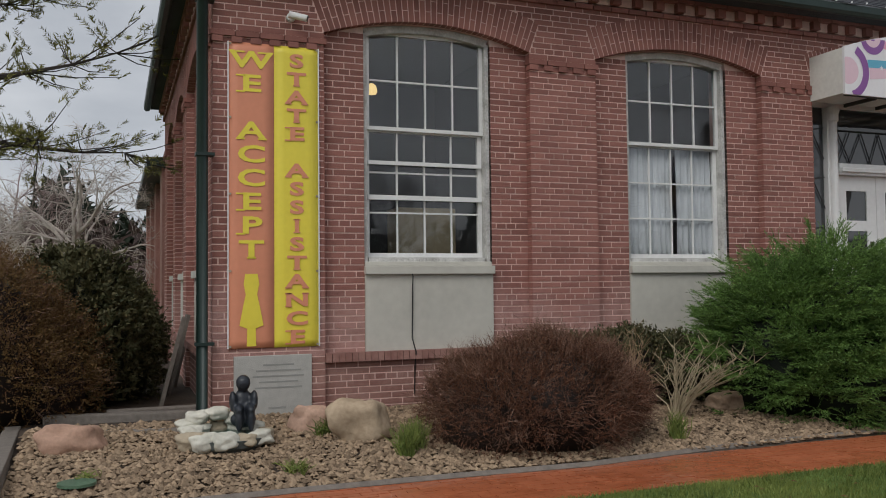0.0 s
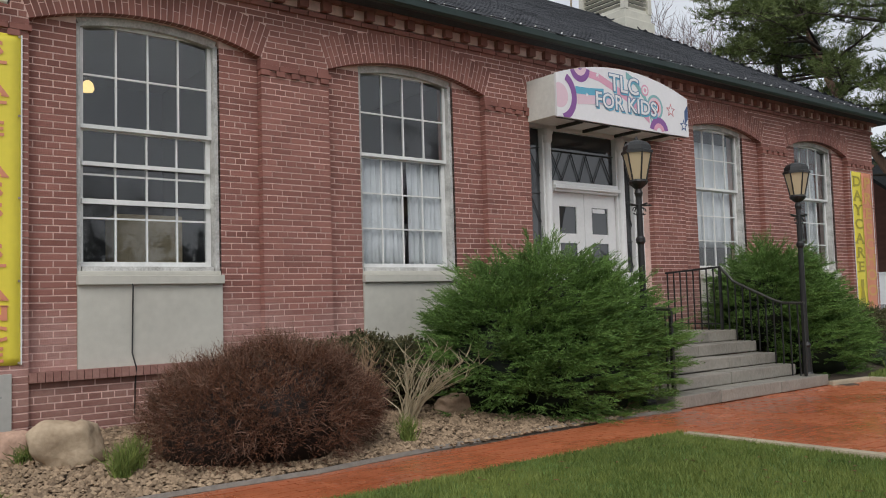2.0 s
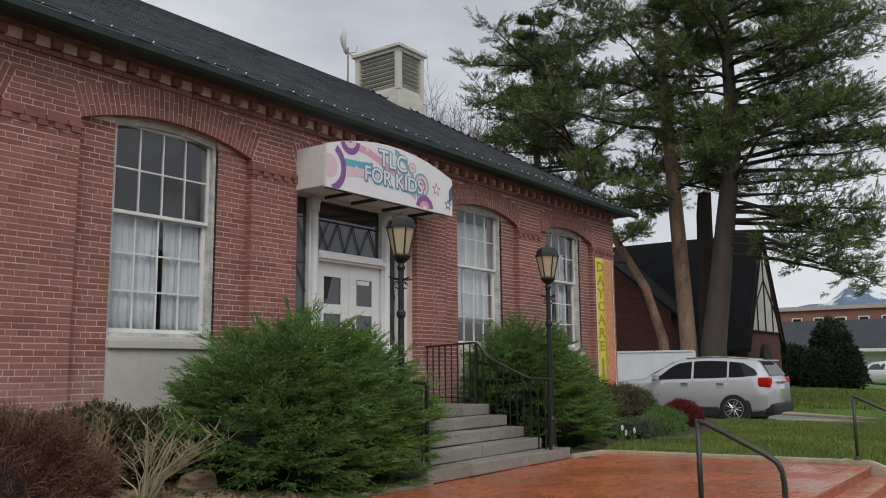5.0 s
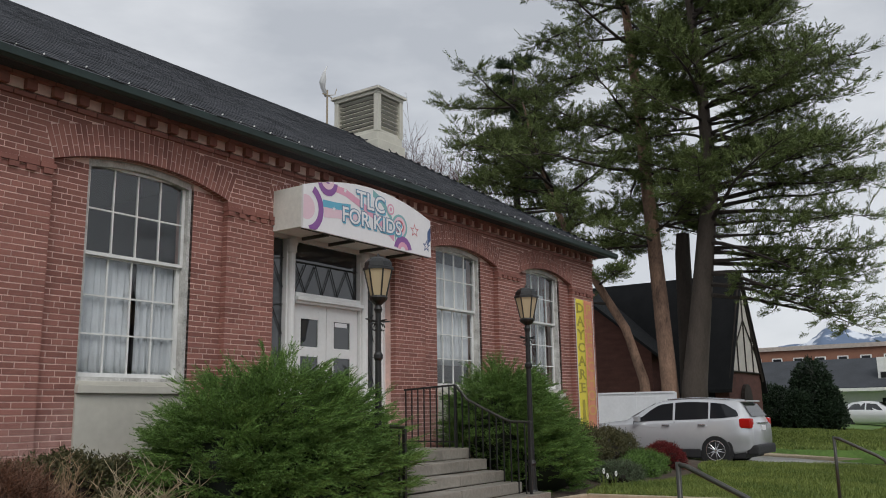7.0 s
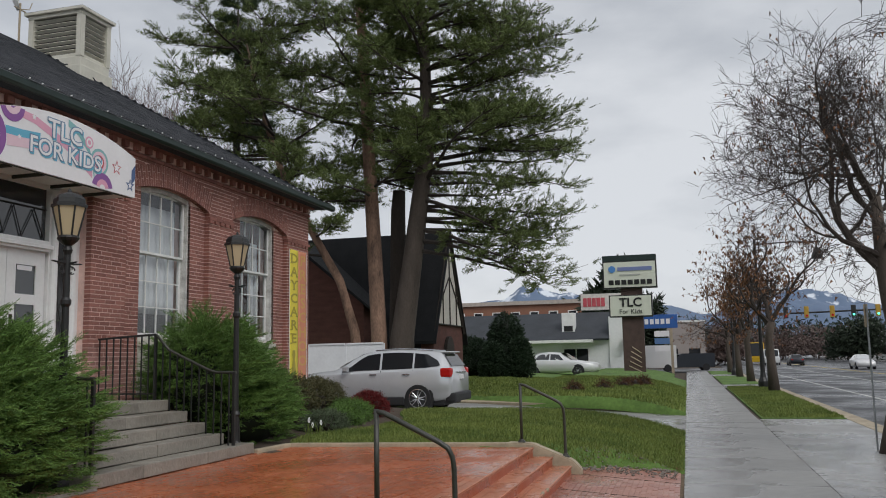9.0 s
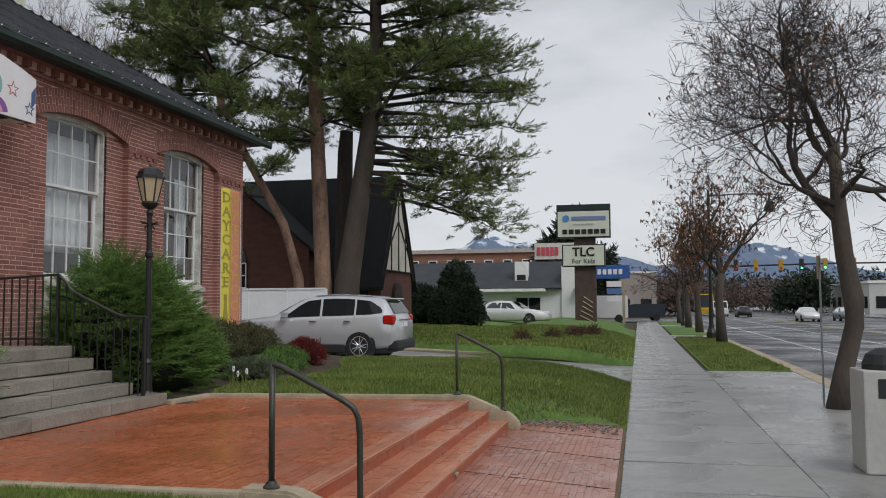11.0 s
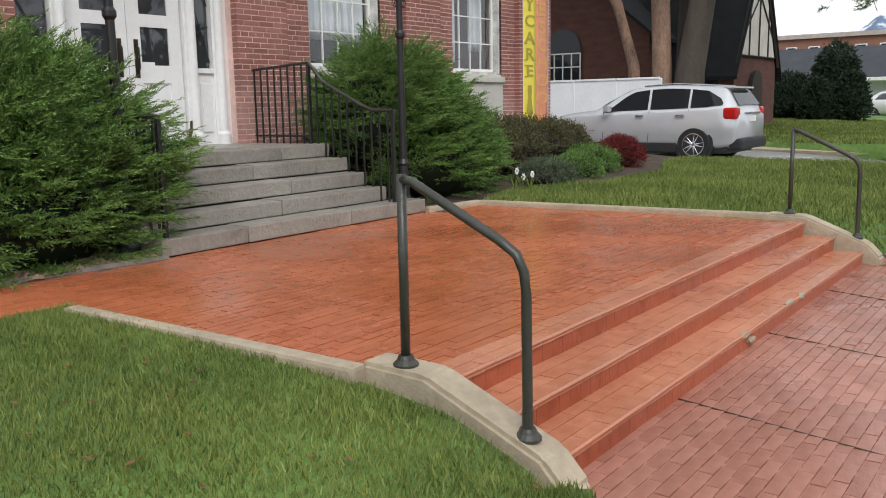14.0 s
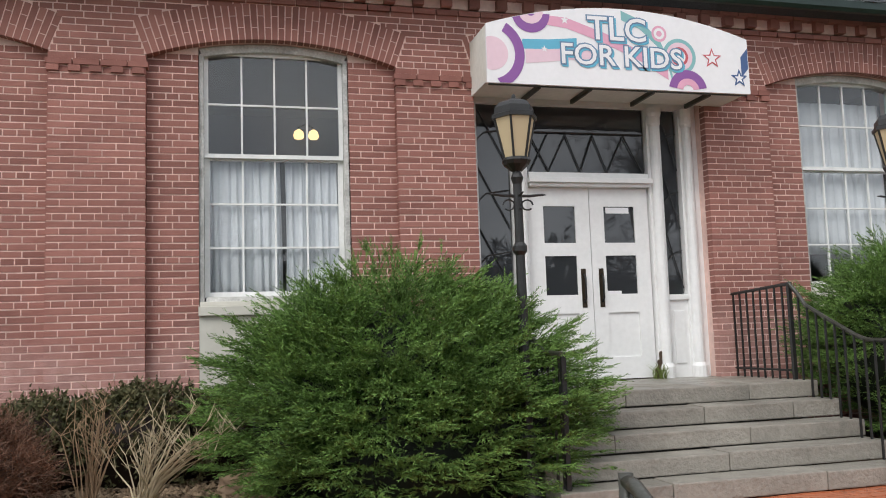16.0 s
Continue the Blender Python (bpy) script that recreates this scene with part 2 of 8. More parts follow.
def from_data(name, verts, faces, material, parent=None, label="", smooth=False):
    me = bpy.data.meshes.new(name)
    me.from_pydata(verts, [], faces)
    me.update()
    return link_mesh(name, me, material, parent, label, smooth)


def thing(name, label, category, m=None, group="", kind=""):
    ob = new(name)
    ob.empty_display_size = 0.2
    if m is not None:
        ob.matrix_basis = m
    return tagged(ob, label, category, group, kind)


def box(bm, x0, x1, y0, y1, z0, z1, bevel=0.0, m=None):
    r = bmesh.ops.create_cube(bm, size=1.0)
    vs = r["verts"]
    mm = Matrix.Translation(((x0 + x1) / 2, (y0 + y1) / 2, (z0 + z1) / 2)) @ Matrix.Diagonal((abs(x1 - x0), abs(y1 - y0), abs(z1 - z0), 1))
    bmesh.ops.transform(bm, matrix=(m @ mm) if m is not None else mm, verts=vs)
    if bevel:
        es = list({e for v in vs for e in v.link_edges})
        bmesh.ops.bevel(bm, geom=es, offset=bevel, segments=2, affect="EDGES", profile=0.6)
    return bm


def boxed(x0, x1, y0, y1, z0, z1, bevel=0.0):
    return box(bmesh.new(), x0, x1, y0, y1, z0, z1, bevel)


def rod(bm, a, b, r0, r1=None, seg=8):
    """A tapered round bar from a to b."""
    a, b = Vector(a), Vector(b)
    d = b - a
    q = d.to_track_quat("Z", "Y").to_matrix().to_4x4()
    bmesh.ops.create_cone(bm, cap_ends=True, segments=seg, radius1=r0, radius2=r0 if r1 is None else r1, depth=d.length,
                          matrix=Matrix.Translation((a + b) / 2) @ q)
    return bm


def lathe(bm, profile, seg=12, centre=(0, 0, 0)):
    """A turned shape from (radius, height) pairs."""
    rings = []
    for r, z in profile:
        rings.append([bm.verts.new((centre[0] + r * math.cos(2 * math.pi * i / seg), centre[1] + r * math.sin(2 * math.pi * i / seg), centre[2] + z)) for i in range(seg)])
    for a, b in zip(rings, rings[1:]):
        for i in range(seg):
            bm.faces.new((a[i], a[(i + 1) % seg], b[(i + 1) % seg], b[i]))
    bm.faces.new(rings[0][::-1])
    bm.faces.new(rings[-1])
    return bm


def tube_data(V, F, pts, radii, seg=6):
    """Adds a tapering tube along the points to vertex and face lists."""
    n = len(pts)
    base = len(V)
    up = Vector((0.3, 0.2, 1)).normalized()
    for i, p in enumerate(pts):
        p = Vector(p)
        d = (Vector(pts[min(i + 1, n - 1)]) - Vector(pts[max(i - 1, 0)])).normalized()
        s = d.cross(up)
        s = s.normalized() if s.length > 1e-4 else Vector((1, 0, 0))
        u = s.cross(d)
        for k in range(seg):
            a = 2 * math.pi * k / seg
            V.append(tuple(p + radii[i] * (math.cos(a) * s + math.sin(a) * u)))
    for i in range(n - 1):
        for k in range(seg):
            a, b = base + i * seg + k, base + i * seg + (k + 1) % seg
            F.append((a, b, b + seg, a + seg))
    F.append(tuple(base + k for k in range(seg))[::-1])
    F.append(tuple(base + (n - 1) * seg + k for k in range(seg)))


def tube(name, pts, r, material, parent=None, label="", seg=8):
    V, F = [], []
    tube_data(V, F, pts, r if isinstance(r, (list, tuple)) else [r] * len(pts), seg)
    return from_data(name, V, F, material, parent, label, True)


def prism(bm, outline, y0, y1):
    """Extrudes an outline of (x, z) from y0 to y1."""
    a = [bm.verts.new((x, y0, z)) for x, z in outline]
    b = [bm.verts.new((x, y1, z)) for x, z in outline]
    n = len(a)
    bm.faces.new(a)
    bm.faces.new(b[::-1])
    for i in range(n):
        bm.faces.new((a[(i + 1) % n], a[i], b[i], b[(i + 1) % n]))
    bmesh.ops.recalc_face_normals(bm, faces=bm.faces)
    return bm


def text_part(name, words, size, m, material, parent, thick=0.004, widen=0.0, stretch=1.0):
    """Lettering as a mesh, upright in the plane of x and z, facing -y at pose m."""
    cu = bpy.data.curves.new(name, "FONT")
    cu.body, cu.size, cu.extrude, cu.offset = words, size, thick, widen
    cu.align_x, cu.align_y = "CENTER", "CENTER"
    cu.resolution_u = 3
    tmp = new(name + "_outline", cu)
    bpy.context.view_layer.update()
    me = bpy.data.meshes.new_from_object(tmp.evaluated_get(bpy.context.evaluated_depsgraph_get()))
    bpy.data.objects.remove(tmp)
    bpy.data.curves.remove(cu)
    me.transform(m @ pose(0, 0, 0, 90) @ Matrix.Diagonal((stretch, 1, 1, 1)))
    me.materials.clear()
    return link_mesh(name, me, material, parent)


# ---------------------------------------------------------------- ground, road, pavement
WALK_Z, ROAD_Z, PAD_TOP = -0.48, -0.60, -0.365


def lawn_z(x, y):
    """Height of the garden: level by the house, falling to the pavement."""
    if y > -2.3:
        return 0.02 + 0.19 * min(1, (y + 2.3) / 2.3)
    t = min(1, max(0, (-3.4 - y) / 4.7))
    far = 0.22 * min(1, max(0, (x - 18) / 22)) * (1 - t)
    z = 0.03 - 0.48 * t ** 3.6 + far
    if -3.4 < x < -2.9 and -6.95 < y < -6.1:
        # bank that follows the cheek wall down
        cap = max(0.01 - 0.40 * (-6.12 - y), -0.36)
        k = min(1, (x + 3.4) / 0.4) * min(1, (y + 6.95) / 0.15)
        z = z + (min(z, cap) - z) * k
    if 3.0 < x < 6.5 and y < -5.9:
        # bank that rounds down to the brick paving
        d = max(x - 3.35 - 0.9 * min(1, max(0, (-6.62 - y) / 0.5)), y + 6.62)
        z = min(z, PAD_TOP + (WALK_Z - PAD_TOP) * min(1, max(0, (-6.68 - y) / 1.47)) + 0.03 + 0.55 * math.sqrt(max(0.0, d) * 0.45))
    return z


def sheet(name, inside, x0, x1, y0, y1, step, material, height, label, category="ground", lift=0.0):
    """A grid of ground that follows a height, kept where inside(x, y) holds."""
    V, F, idx = [], [], {}
    nx, ny = int(round((x1 - x0) / step)), int(round((y1 - y0) / step))

    def vert(i, j):
        if (i, j) not in idx:
            x, y = x0 + i * step, y0 + j * step
            idx[i, j] = len(V)
            V.append((x, y, height(x, y) + lift + 0.012 * noise.noise((x * 1.7, y * 1.7, 3))))
        return idx[i, j]
    for i in range(nx):
        for j in range(ny):
            if inside(x0 + (i + 0.5) * step, y0 + (j + 0.5) * step):
                F.append((vert(i, j), vert(i + 1, j), vert(i + 1, j + 1), vert(i, j + 1)))
    rim = {}
    for f in F:
        for a, b in zip(f, f[1:] + f[:1]):
            rim[(a, b)] = (b, a) not in rim
            if not rim[(a, b)]:
                rim[(b, a)] = False
    for (a, b), edge in rim.items():
        if edge:
            k = len(V)
            V += [(V[a][0], V[a][1], V[a][2] - 0.35), (V[b][0], V[b][1], V[b][2] - 0.35)]
            F.append((b, a, k, k + 1))
    return tagged(from_data(name, V, F, material, None, "", True), label, category, kind="structure")


tagged(part("ground", boxed(-2600, 3600, -2600, 2600, -0.9, -0.66), SOIL), "bare earth ground reaching to the horizon", "ground", kind="structure")
road = tagged(part("road", boxed(-120, 420, -36, -12.55, -0.8, ROAD_Z), ASPHALT), "wet dark grey asphalt street beside the pavement", "road", kind="structure")
for k, (ya, yb) in enumerate(((-15.45, -15.33), (-19.2, -19.08), (-22.9, -22.8), (-23.15, -23.05))):
    me_line = part("lane_marking", boxed(-60, 300, ya, yb, ROAD_Z, ROAD_Z + 0.004), mat("lane_paint_%d" % k, (0.55, 0.55, 0.52) if k < 2 else (0.5, 0.36, 0.06), 0.7, 0.35, 2.0, 0), road, "worn painted lane line")
tagged(part("cross_road", boxed(78, 96, -12.55, 60, -0.8, -0.53), ASPHALT), "wet asphalt side street at the junction", "road", kind="structure")
tagged(part("far_pavement", boxed(-120, 420, -60, -36, -0.8, -0.45), CONCRETE), "concrete forecourt across the street", "pavement", kind="structure")

# kerb and gutter by the road
bm = bmesh.new()
box(bm, -60, 78, -12.42, -12.25, -0.8, WALK_Z, 0.02)
kerb_road = tagged(part("street_kerb", bm, KERB), "pale worn concrete street kerb", "kerb", kind="structure")
part("gutter_apron", boxed(-60, 78, -12.9, -12.42, -0.8, ROAD_Z + 0.02), KERB, kerb_road)

# pavement slabs
pavement = tagged(part("pavement", boxed(-40, 78, -12.25, -8.20, -0.8, WALK_Z - 0.035), SOIL), "wet grey concrete pavement in square slabs", "pavement", kind="structure")
rng = random.Random(3)
slab_bm = bmesh.new()
box(slab_bm, -0.752, 0.752, -0.925, 0.925, -0.06, 0.0, 0.008)
slab_me = bpy.data.meshes.new("slab")
slab_bm.to_mesh(slab_me)
slab_bm.free()
slab_me.materials.append(CONCRETE)
for k in range(-18, 51):
    ob = new("slab", slab_me)
    ob.parent = pavement
    ob.matrix_basis = pose(0.86 + 1.52 * k, -9.125, WALK_Z + rng.uniform(-0.006, 0.006), rng.uniform(-0.25, 0.25), rng.uniform(-0.2, 0.2))
# slabs that cross the verge at the drives
for x0, x1 in ((-6.0, -0.4), (-0.38, 3.2), (3.22, 6.6), (6.62, 10.9), (10.92, 15.2), (36.8, 41.0), (59, 64)):
    ob = part("apron_slab", boxed(x0, x1, -12.24, -10.065, -0.6, WALK_Z - 0.004, 0.01), CONCRETE, pavement)
# grass verges
for x0, x1 in ((-40, -6.0), (15.25, 36.8), (41, 59), (64, 77)):
    verge = tagged(part("verge_ground", boxed(x0, x1, -12.24, -10.16, -0.7, WALK_Z + 0.02, 0.02), TURF), "narrow grass verge between pavement and kerb", "verge", kind="structure")


def front_lawn(x, y):
    if x > -3.02 - (0.0 if y > -6.6 else 0.42 * min(1, (-6.6 - y) / 1.4)):
        return False
    return y < -3.42 and y > -8.19


def right_lawn(x, y):
    if y < -6.62 and x < 3.35 + 0.9 * min(1, (-6.62 - y) / 0.5):
        return False
    edge = -2.35 + 0.55 * math.sin(x * 0.9 - 1.5) * min(1, (x - 3) / 2)
    return x > 2.95 + 0.1 * (-2.5 - y) / 3.5 and y < max(-2.62, edge) and y > -8.19 and x < 11.0 + 0.25 * (y + 8) / 5


def far_lawn(x, y):
    return (16.6 < x < 46 and -8.19 < y < 8) or (46 <= x < 54 and -7.2 < y < 8)


tagged(sheet("lawn_front", front_lawn, -40, -2.9, -8.2, -3.3, 0.1, TURF, lawn_z, ""), "mown green lawn with yellow patches", "lawn")
tagged(sheet("lawn_side", right_lawn, 2.9, 11.4, -8.2, -1.0, 0.1, TURF, lawn_z, ""), "mown lawn between terrace and driveway", "lawn")
tagged(sheet("lawn_far", far_lawn, 16.6, 54, -8.2, 8.0, 0.4, TURF, lambda x, y: lawn_z(x, y) + 0.06, ""), "lawn beyond the driveway", "lawn")
tagged(sheet("lawn_left", lambda x, y: True, -44, -10.6, -2.2, 30, 0.8, TURF, lambda x, y: 0.02, ""), "lawn beside the timber edging", "lawn")
tagged(sheet("bed_right", lambda x, y: True, 1.9, 11.2, -2.9, 0.2, 0.15, SOIL, lambda x, y: lawn_z(x, y) - 0.03, ""), "soil of the planting bed", "flower bed")
tagged(sheet("bed_left", lambda x, y: y > -2.36, -10.6, -1.5, -2.4, 0.3, 0.15, SOIL, lambda x, y: lawn_z(x, y) - 0.03, ""), "soil under the gravel bed", "flower bed")
tagged(sheet("side_yard", lambda x, y: True, -10.6, -8.6, 0.3, 24, 0.4, SOIL, lambda x, y: 0.15, ""), "bare soil along the side wall", "ground")
tagged(sheet("back_yard", lambda x, y: True, 8.0, 46, 6.0, 40, 1.0, SOIL, lambda x, y: 0.0, ""), "ground behind the fence", "ground")
drive = tagged(sheet("driveway", lambda x, y: True, 11.0, 16.6, -8.2, 6.0, 0.4, CONCRETE, lambda x, y: min(0.0, -0.47 + 0.06 * (y + 8.2)) - 0.02, ""), "grey concrete driveway", "driveway")
V, F = [], []
tube_data(V, F, [(16.6, 6, -0.02), (16.6, 0, -0.05), (16.7, -4, -0.16), (16.8, -7.0, -0.34), (17.3, -8.05, -0.44)], [0.11] * 5, 6)
tagged(from_data("drive_kerb", V, F, KERB), "low concrete kerb along the driveway", "kerb", kind="structure")


# grass blades, denser close to the camera's walk
def blades(name, inside, x0, x1, y0, y1, n, height, seed, label, tall=(0.03, 0.065), wide=0.006):
    r = np.random.RandomState(seed)
    V, F = [], []
    while n > 0:
        x, y = r.uniform(x0, x1), r.uniform(y0, y1)
        n -= 1
        if not inside(x, y):
            continue
        z, h, a, b = height(x, y), r.uniform(*tall), r.uniform(0, 6.28), r.uniform(0, 6.28)
        lean = r.uniform(0.2, 0.9) * h
        w = wide * r.uniform(0.6, 1.4)
        i = len(V)
        V += [(x - w * math.cos(a), y - w * math.sin(a), z - 0.01), (x + w * math.cos(a), y + w * math.sin(a), z - 0.01), (x + lean * math.cos(b), y + lean * math.sin(b), z + h)]
        F.append((i, i + 1, i + 2))
    return tagged(from_data(name, V, F, GRASS), label, "grass", kind="stuff")


blades("grass", front_lawn, -9.0, -2.9, -8.19, -3.4, 230000, lawn_z, 1, "short green grass with yellow patches", (0.018, 0.048), 0.0042)
blades("grass", right_lawn, 2.9, 11.4, -8.19, -1.0, 90000, lawn_z, 2, "short green lawn grass", (0.04, 0.08), 0.009)
blades("grass", far_lawn, 16.6, 34, -8.19, 4.0, 60000, lambda x, y: lawn_z(x, y) + 0.06, 4, "short green lawn grass", (0.06, 0.11), 0.02)
blades("grass", lambda x, y: True, 15.3, 36.7, -12.2, -10.2, 30000, lambda x, y: WALK_Z + 0.02, 5, "green verge grass", (0.05, 0.1), 0.016)
blades("grass", lambda x, y: True, -14, -10.65, -2.2, 4, 25000, lambda x, y: 0.02, 6, "green lawn grass", (0.04, 0.08), 0.01)


# ---------------------------------------------------------------- brick boxes
def block(V, F, corners):
    """A brick from its four corners in front and four behind."""
    i = len(V)
    V += corners
    F += [(i + 0, i + 1, i + 2, i + 3), (i + 1, i + 0, i + 4, i + 5), (i + 2, i + 1, i + 5, i + 6), (i + 3, i + 2, i + 6, i + 7), (i + 0, i + 3, i + 7, i + 4)]


PIECE_MESHES = {}


def piece(name, parent, material, centre, size, turn=0.0):
    """One brick or paver as an object of its own; alike pieces share their mesh."""
    key = (name, material.name, round(size[0], 3), round(size[1], 3), round(size[2], 3))
    if key not in PIECE_MESHES:
        bm = bmesh.new()
        hx, hy, hz = size[0] / 2, size[1] / 2, size[2] / 2
        box(bm, -hx, hx, -hy, hy, -hz, hz)
        me = bpy.data.meshes.new(name)
        bm.to_mesh(me)
        bm.free()
        me.materials.append(material)
        PIECE_MESHES[key] = me
    ob = new(name, PIECE_MESHES[key])
    ob.parent = parent
    ob.matrix_basis = pose(*centre, 0, 0, turn)
    return ob


# ---------------------------------------------------------------- terrace, path, brick pad, steps to the pavement
terrace = tagged(part("terrace", boxed(-2.9, 3.0, -6.10, -2.2, -0.55, -0.002), PAVER_JOINT), "wet red painted brick terrace before the entrance", "terrace", kind="structure")
path = tagged(part("garden_path", boxed(-16, -1.2, -3.38, -2.36, -0.3, -0.005), PAVER_JOINT), "wet red painted brick garden path", "path", kind="structure")
bm = bmesh.new()
low_edge, top_edge = [[bm.verts.new((x, y, z)) for y, z in ((-8.15, -0.8), (-6.5, -0.8), (-6.5, PAD_TOP + 0.012), (-8.15, WALK_Z - 0.002))] for x in (-3.4, 5.0)]
bm.faces.new(low_edge)
bm.faces.new(top_edge[::-1])
for i in range(4):
    bm.faces.new((low_edge[(i + 1) % 4], low_edge[i], top_edge[i], top_edge[(i + 1) % 4]))
bmesh.ops.recalc_face_normals(bm, faces=bm.faces)
pad = tagged(part("brick_pad", bm, PAD_JOINT), "worn red brick paving beside the pavement", "paving", kind="structure")
rng = random.Random(11)
singles = 0


def pave(parent, material, x0, x1, y0, y1, z, along_x, keep=lambda x, y: True, single=lambda x, y: False, L=0.212, W=0.070, g=0.003, fall=None):
    """Running-bond pavers; those near the steps are objects of their own."""
    global singles
    V, F = [], []
    la, lb = (x0, x1) if along_x else (y0, y1)
    wa, wb = (y0, y1) if along_x else (x0, x1)
    row, w = 0, wa
    while w < wb - 0.02:
        w1 = min(w + W, wb)
        a = la - (L / 2 if row % 2 else 0)
        while a < lb - 0.01:
            p0, p1 = max(a, la), min(a + L, lb)
            a += L
            if p1 - p0 < 0.03:
                continue
            bx0, bx1, by0, by1 = (p0, p1, w, w1) if along_x else (w, w1, p0, p1)
            cx, cy = (bx0 + bx1) / 2, (by0 + by1) / 2
            if not keep(cx, cy):
                continue
            zz = (fall(cy) if fall else z) + rng.uniform(-0.0025, 0.0025)
            if single(cx, cy) and singles < 300:
                singles += 1
                piece("paver", parent, material, (cx, cy, zz - 0.02), (bx1 - bx0 - 2 * g, by1 - by0 - 2 * g, 0.04))
                continue
            block(V, F, [(bx0 + g, by0 + g, zz), (bx1 - g, by0 + g, zz), (bx1 - g, by1 - g, zz), (bx0 + g, by1 - g, zz),
                         (bx0 + g, by0 + g, zz - 0.03), (bx1 - g, by0 + g, zz - 0.03), (bx1 - g, by1 - g, zz - 0.03), (bx0 + g, by1 - g, zz - 0.03)])
        w, row = w1, row + 1
    if V:
        tagged(from_data("pavers", V, F, material, parent), kind="stuff")


def pad_fall(y):
    """Height of the brick paving, which drains towards the pavement."""
    return PAD_TOP + (WALK_Z - PAD_TOP) * (-6.68 - y) / 1.47 + 0.004


for x in (-1.5, 0.07, 1.66, 3.09):
    tube("seam", [(x, -8.15, pad_fall(-8.15) + 0.001), (x + 0.004, -7.4, pad_fall(-7.4) + 0.001), (x, -6.68, pad_fall(-6.68) + 0.001)], 0.0045, SOIL, pad, "dark seam across the brick paving", 5)
part("joint_filling", boxed(-3.6, 5.2, -8.203, -8.15, -0.8, WALK_Z - 0.012), mat("brown_silt", (0.12, 0.088, 0.058), 0.95, 0.5, 6.0, 0.8, 30, tint=(0.22, 0.16, 0.10)), pad, "silted joint along the pavement")
pave(pad, PAVER_PAD, -3.4, 5.0, -8.15, -6.62, WALK_Z + 0.004, True, lambda x, y: x > -3.05 - 0.45 * (-6.6 - y) / 1.5 and x < 3.5 + 1.5 * (-6.6 - y) / 1.5, lambda x, y: -3.0 < x < -0.9, W=0.068, g=0.0015, fall=pad_fall)
pave(terrace, PAVER, -2.94, 3.0, -5.97, -2.36, 0.004, True)
pave(terrace, TREAD_LIT, -2.74, 3.02, -6.155, -5.97, 0.005, True, W=0.0925, g=0.0015)
pave(path, PAVER, -12, -1.45, -3.36, -2.38, 0.002, True, lambda x, y: x < -3.0 or y > -3.36)
# three brick steps
steps = tagged(part("brick_steps", boxed(-2.72, 3.0, -6.62, -6.1, -0.8, -0.27), PAVER_JOINT), "three wet red painted brick steps", "steps", kind="structure")
for k, (ya, yb, z) in enumerate(((-6.415, -6.12, -0.122), (-6.675, -6.415, -0.245))):
    part("tread_core", boxed(-2.72, 3.02, ya, yb + 0.2, -0.7, z - 0.008), PAVER_JOINT, steps)
    pave(steps, TREAD_LIT, -2.72, 3.02, ya - 0.012, yb, z, True, L=0.212, W=0.095, g=0.0015)
V, F = [], []
for ya, z1, z0 in ((-6.142, 0.002, -0.126), (-6.417, -0.124, -0.25), (-6.677, -0.247, -0.38)):
    x = -2.72
    while x < 3.0:
        x1 = x + 0.104
        block(V, F, [(x + 0.0012, ya, z0), (x1 - 0.0012, ya, z0), (x1 - 0.0012, ya, z1 - 0.004), (x + 0.0012, ya, z1 - 0.004),
                     (x + 0.0012, ya + 0.05, z0), (x1 - 0.0012, ya + 0.05, z0), (x1 - 0.0012, ya + 0.05, z1 - 0.004), (x + 0.0012, ya + 0.05, z1 - 0.004)])
        x = x1
for y, z in ((-6.150, -0.002), (-6.423, -0.129), (-6.682, -0.252)):
    V2, F2 = [], []
    tube_data(V2, F2, [(-2.72 + 0.286 * k, y + 0.002 * math.sin(k * 2.1), z + 0.0015 * math.sin(k * 3.7)) for k in range(21)], [0.0105] * 21, 6)
    from_data("nosing", V2, F2, NOSING_LIT_WEAR, steps, "worn nosing edge with a painted highlight", True)
tagged(from_data("riser_bricks", V, F, RISER_SHADED, steps), kind="stuff")


def cheek(name, x0, x1):
    """Low concrete wall that slopes down beside the brick steps."""
    bm = bmesh.new()
    a = [(-5.75, 0.062), (-6.12, 0.055), (-6.70, -0.175), (-6.82, -0.30), (-6.82, -0.8), (-5.75, -0.8)]
    vs0, vs1 = [bm.verts.new((x0, y, z)) for y, z in a], [bm.verts.new((x1, y, z)) for y, z in a]
    bm.faces.new(vs0)
    bm.faces.new(vs1[::-1])
    for i in range(len(a)):
        j = (i + 1) % len(a)
        bm.faces.new((vs0[j], vs0[i], vs1[i], vs1[j]))
    bmesh.ops.recalc_face_normals(bm, faces=bm.faces)
    bmesh.ops.bevel(bm, geom=list(bm.edges), offset=0.02, segments=2, affect="EDGES")
    return tagged(part(name, bm, KERB), "sloping concrete cheek wall beside the brick steps", "wall", kind="structure")


cheek("step_cheek_wall", -2.955, -2.75)
cheek("step_cheek_wall", 3.05, 3.26)
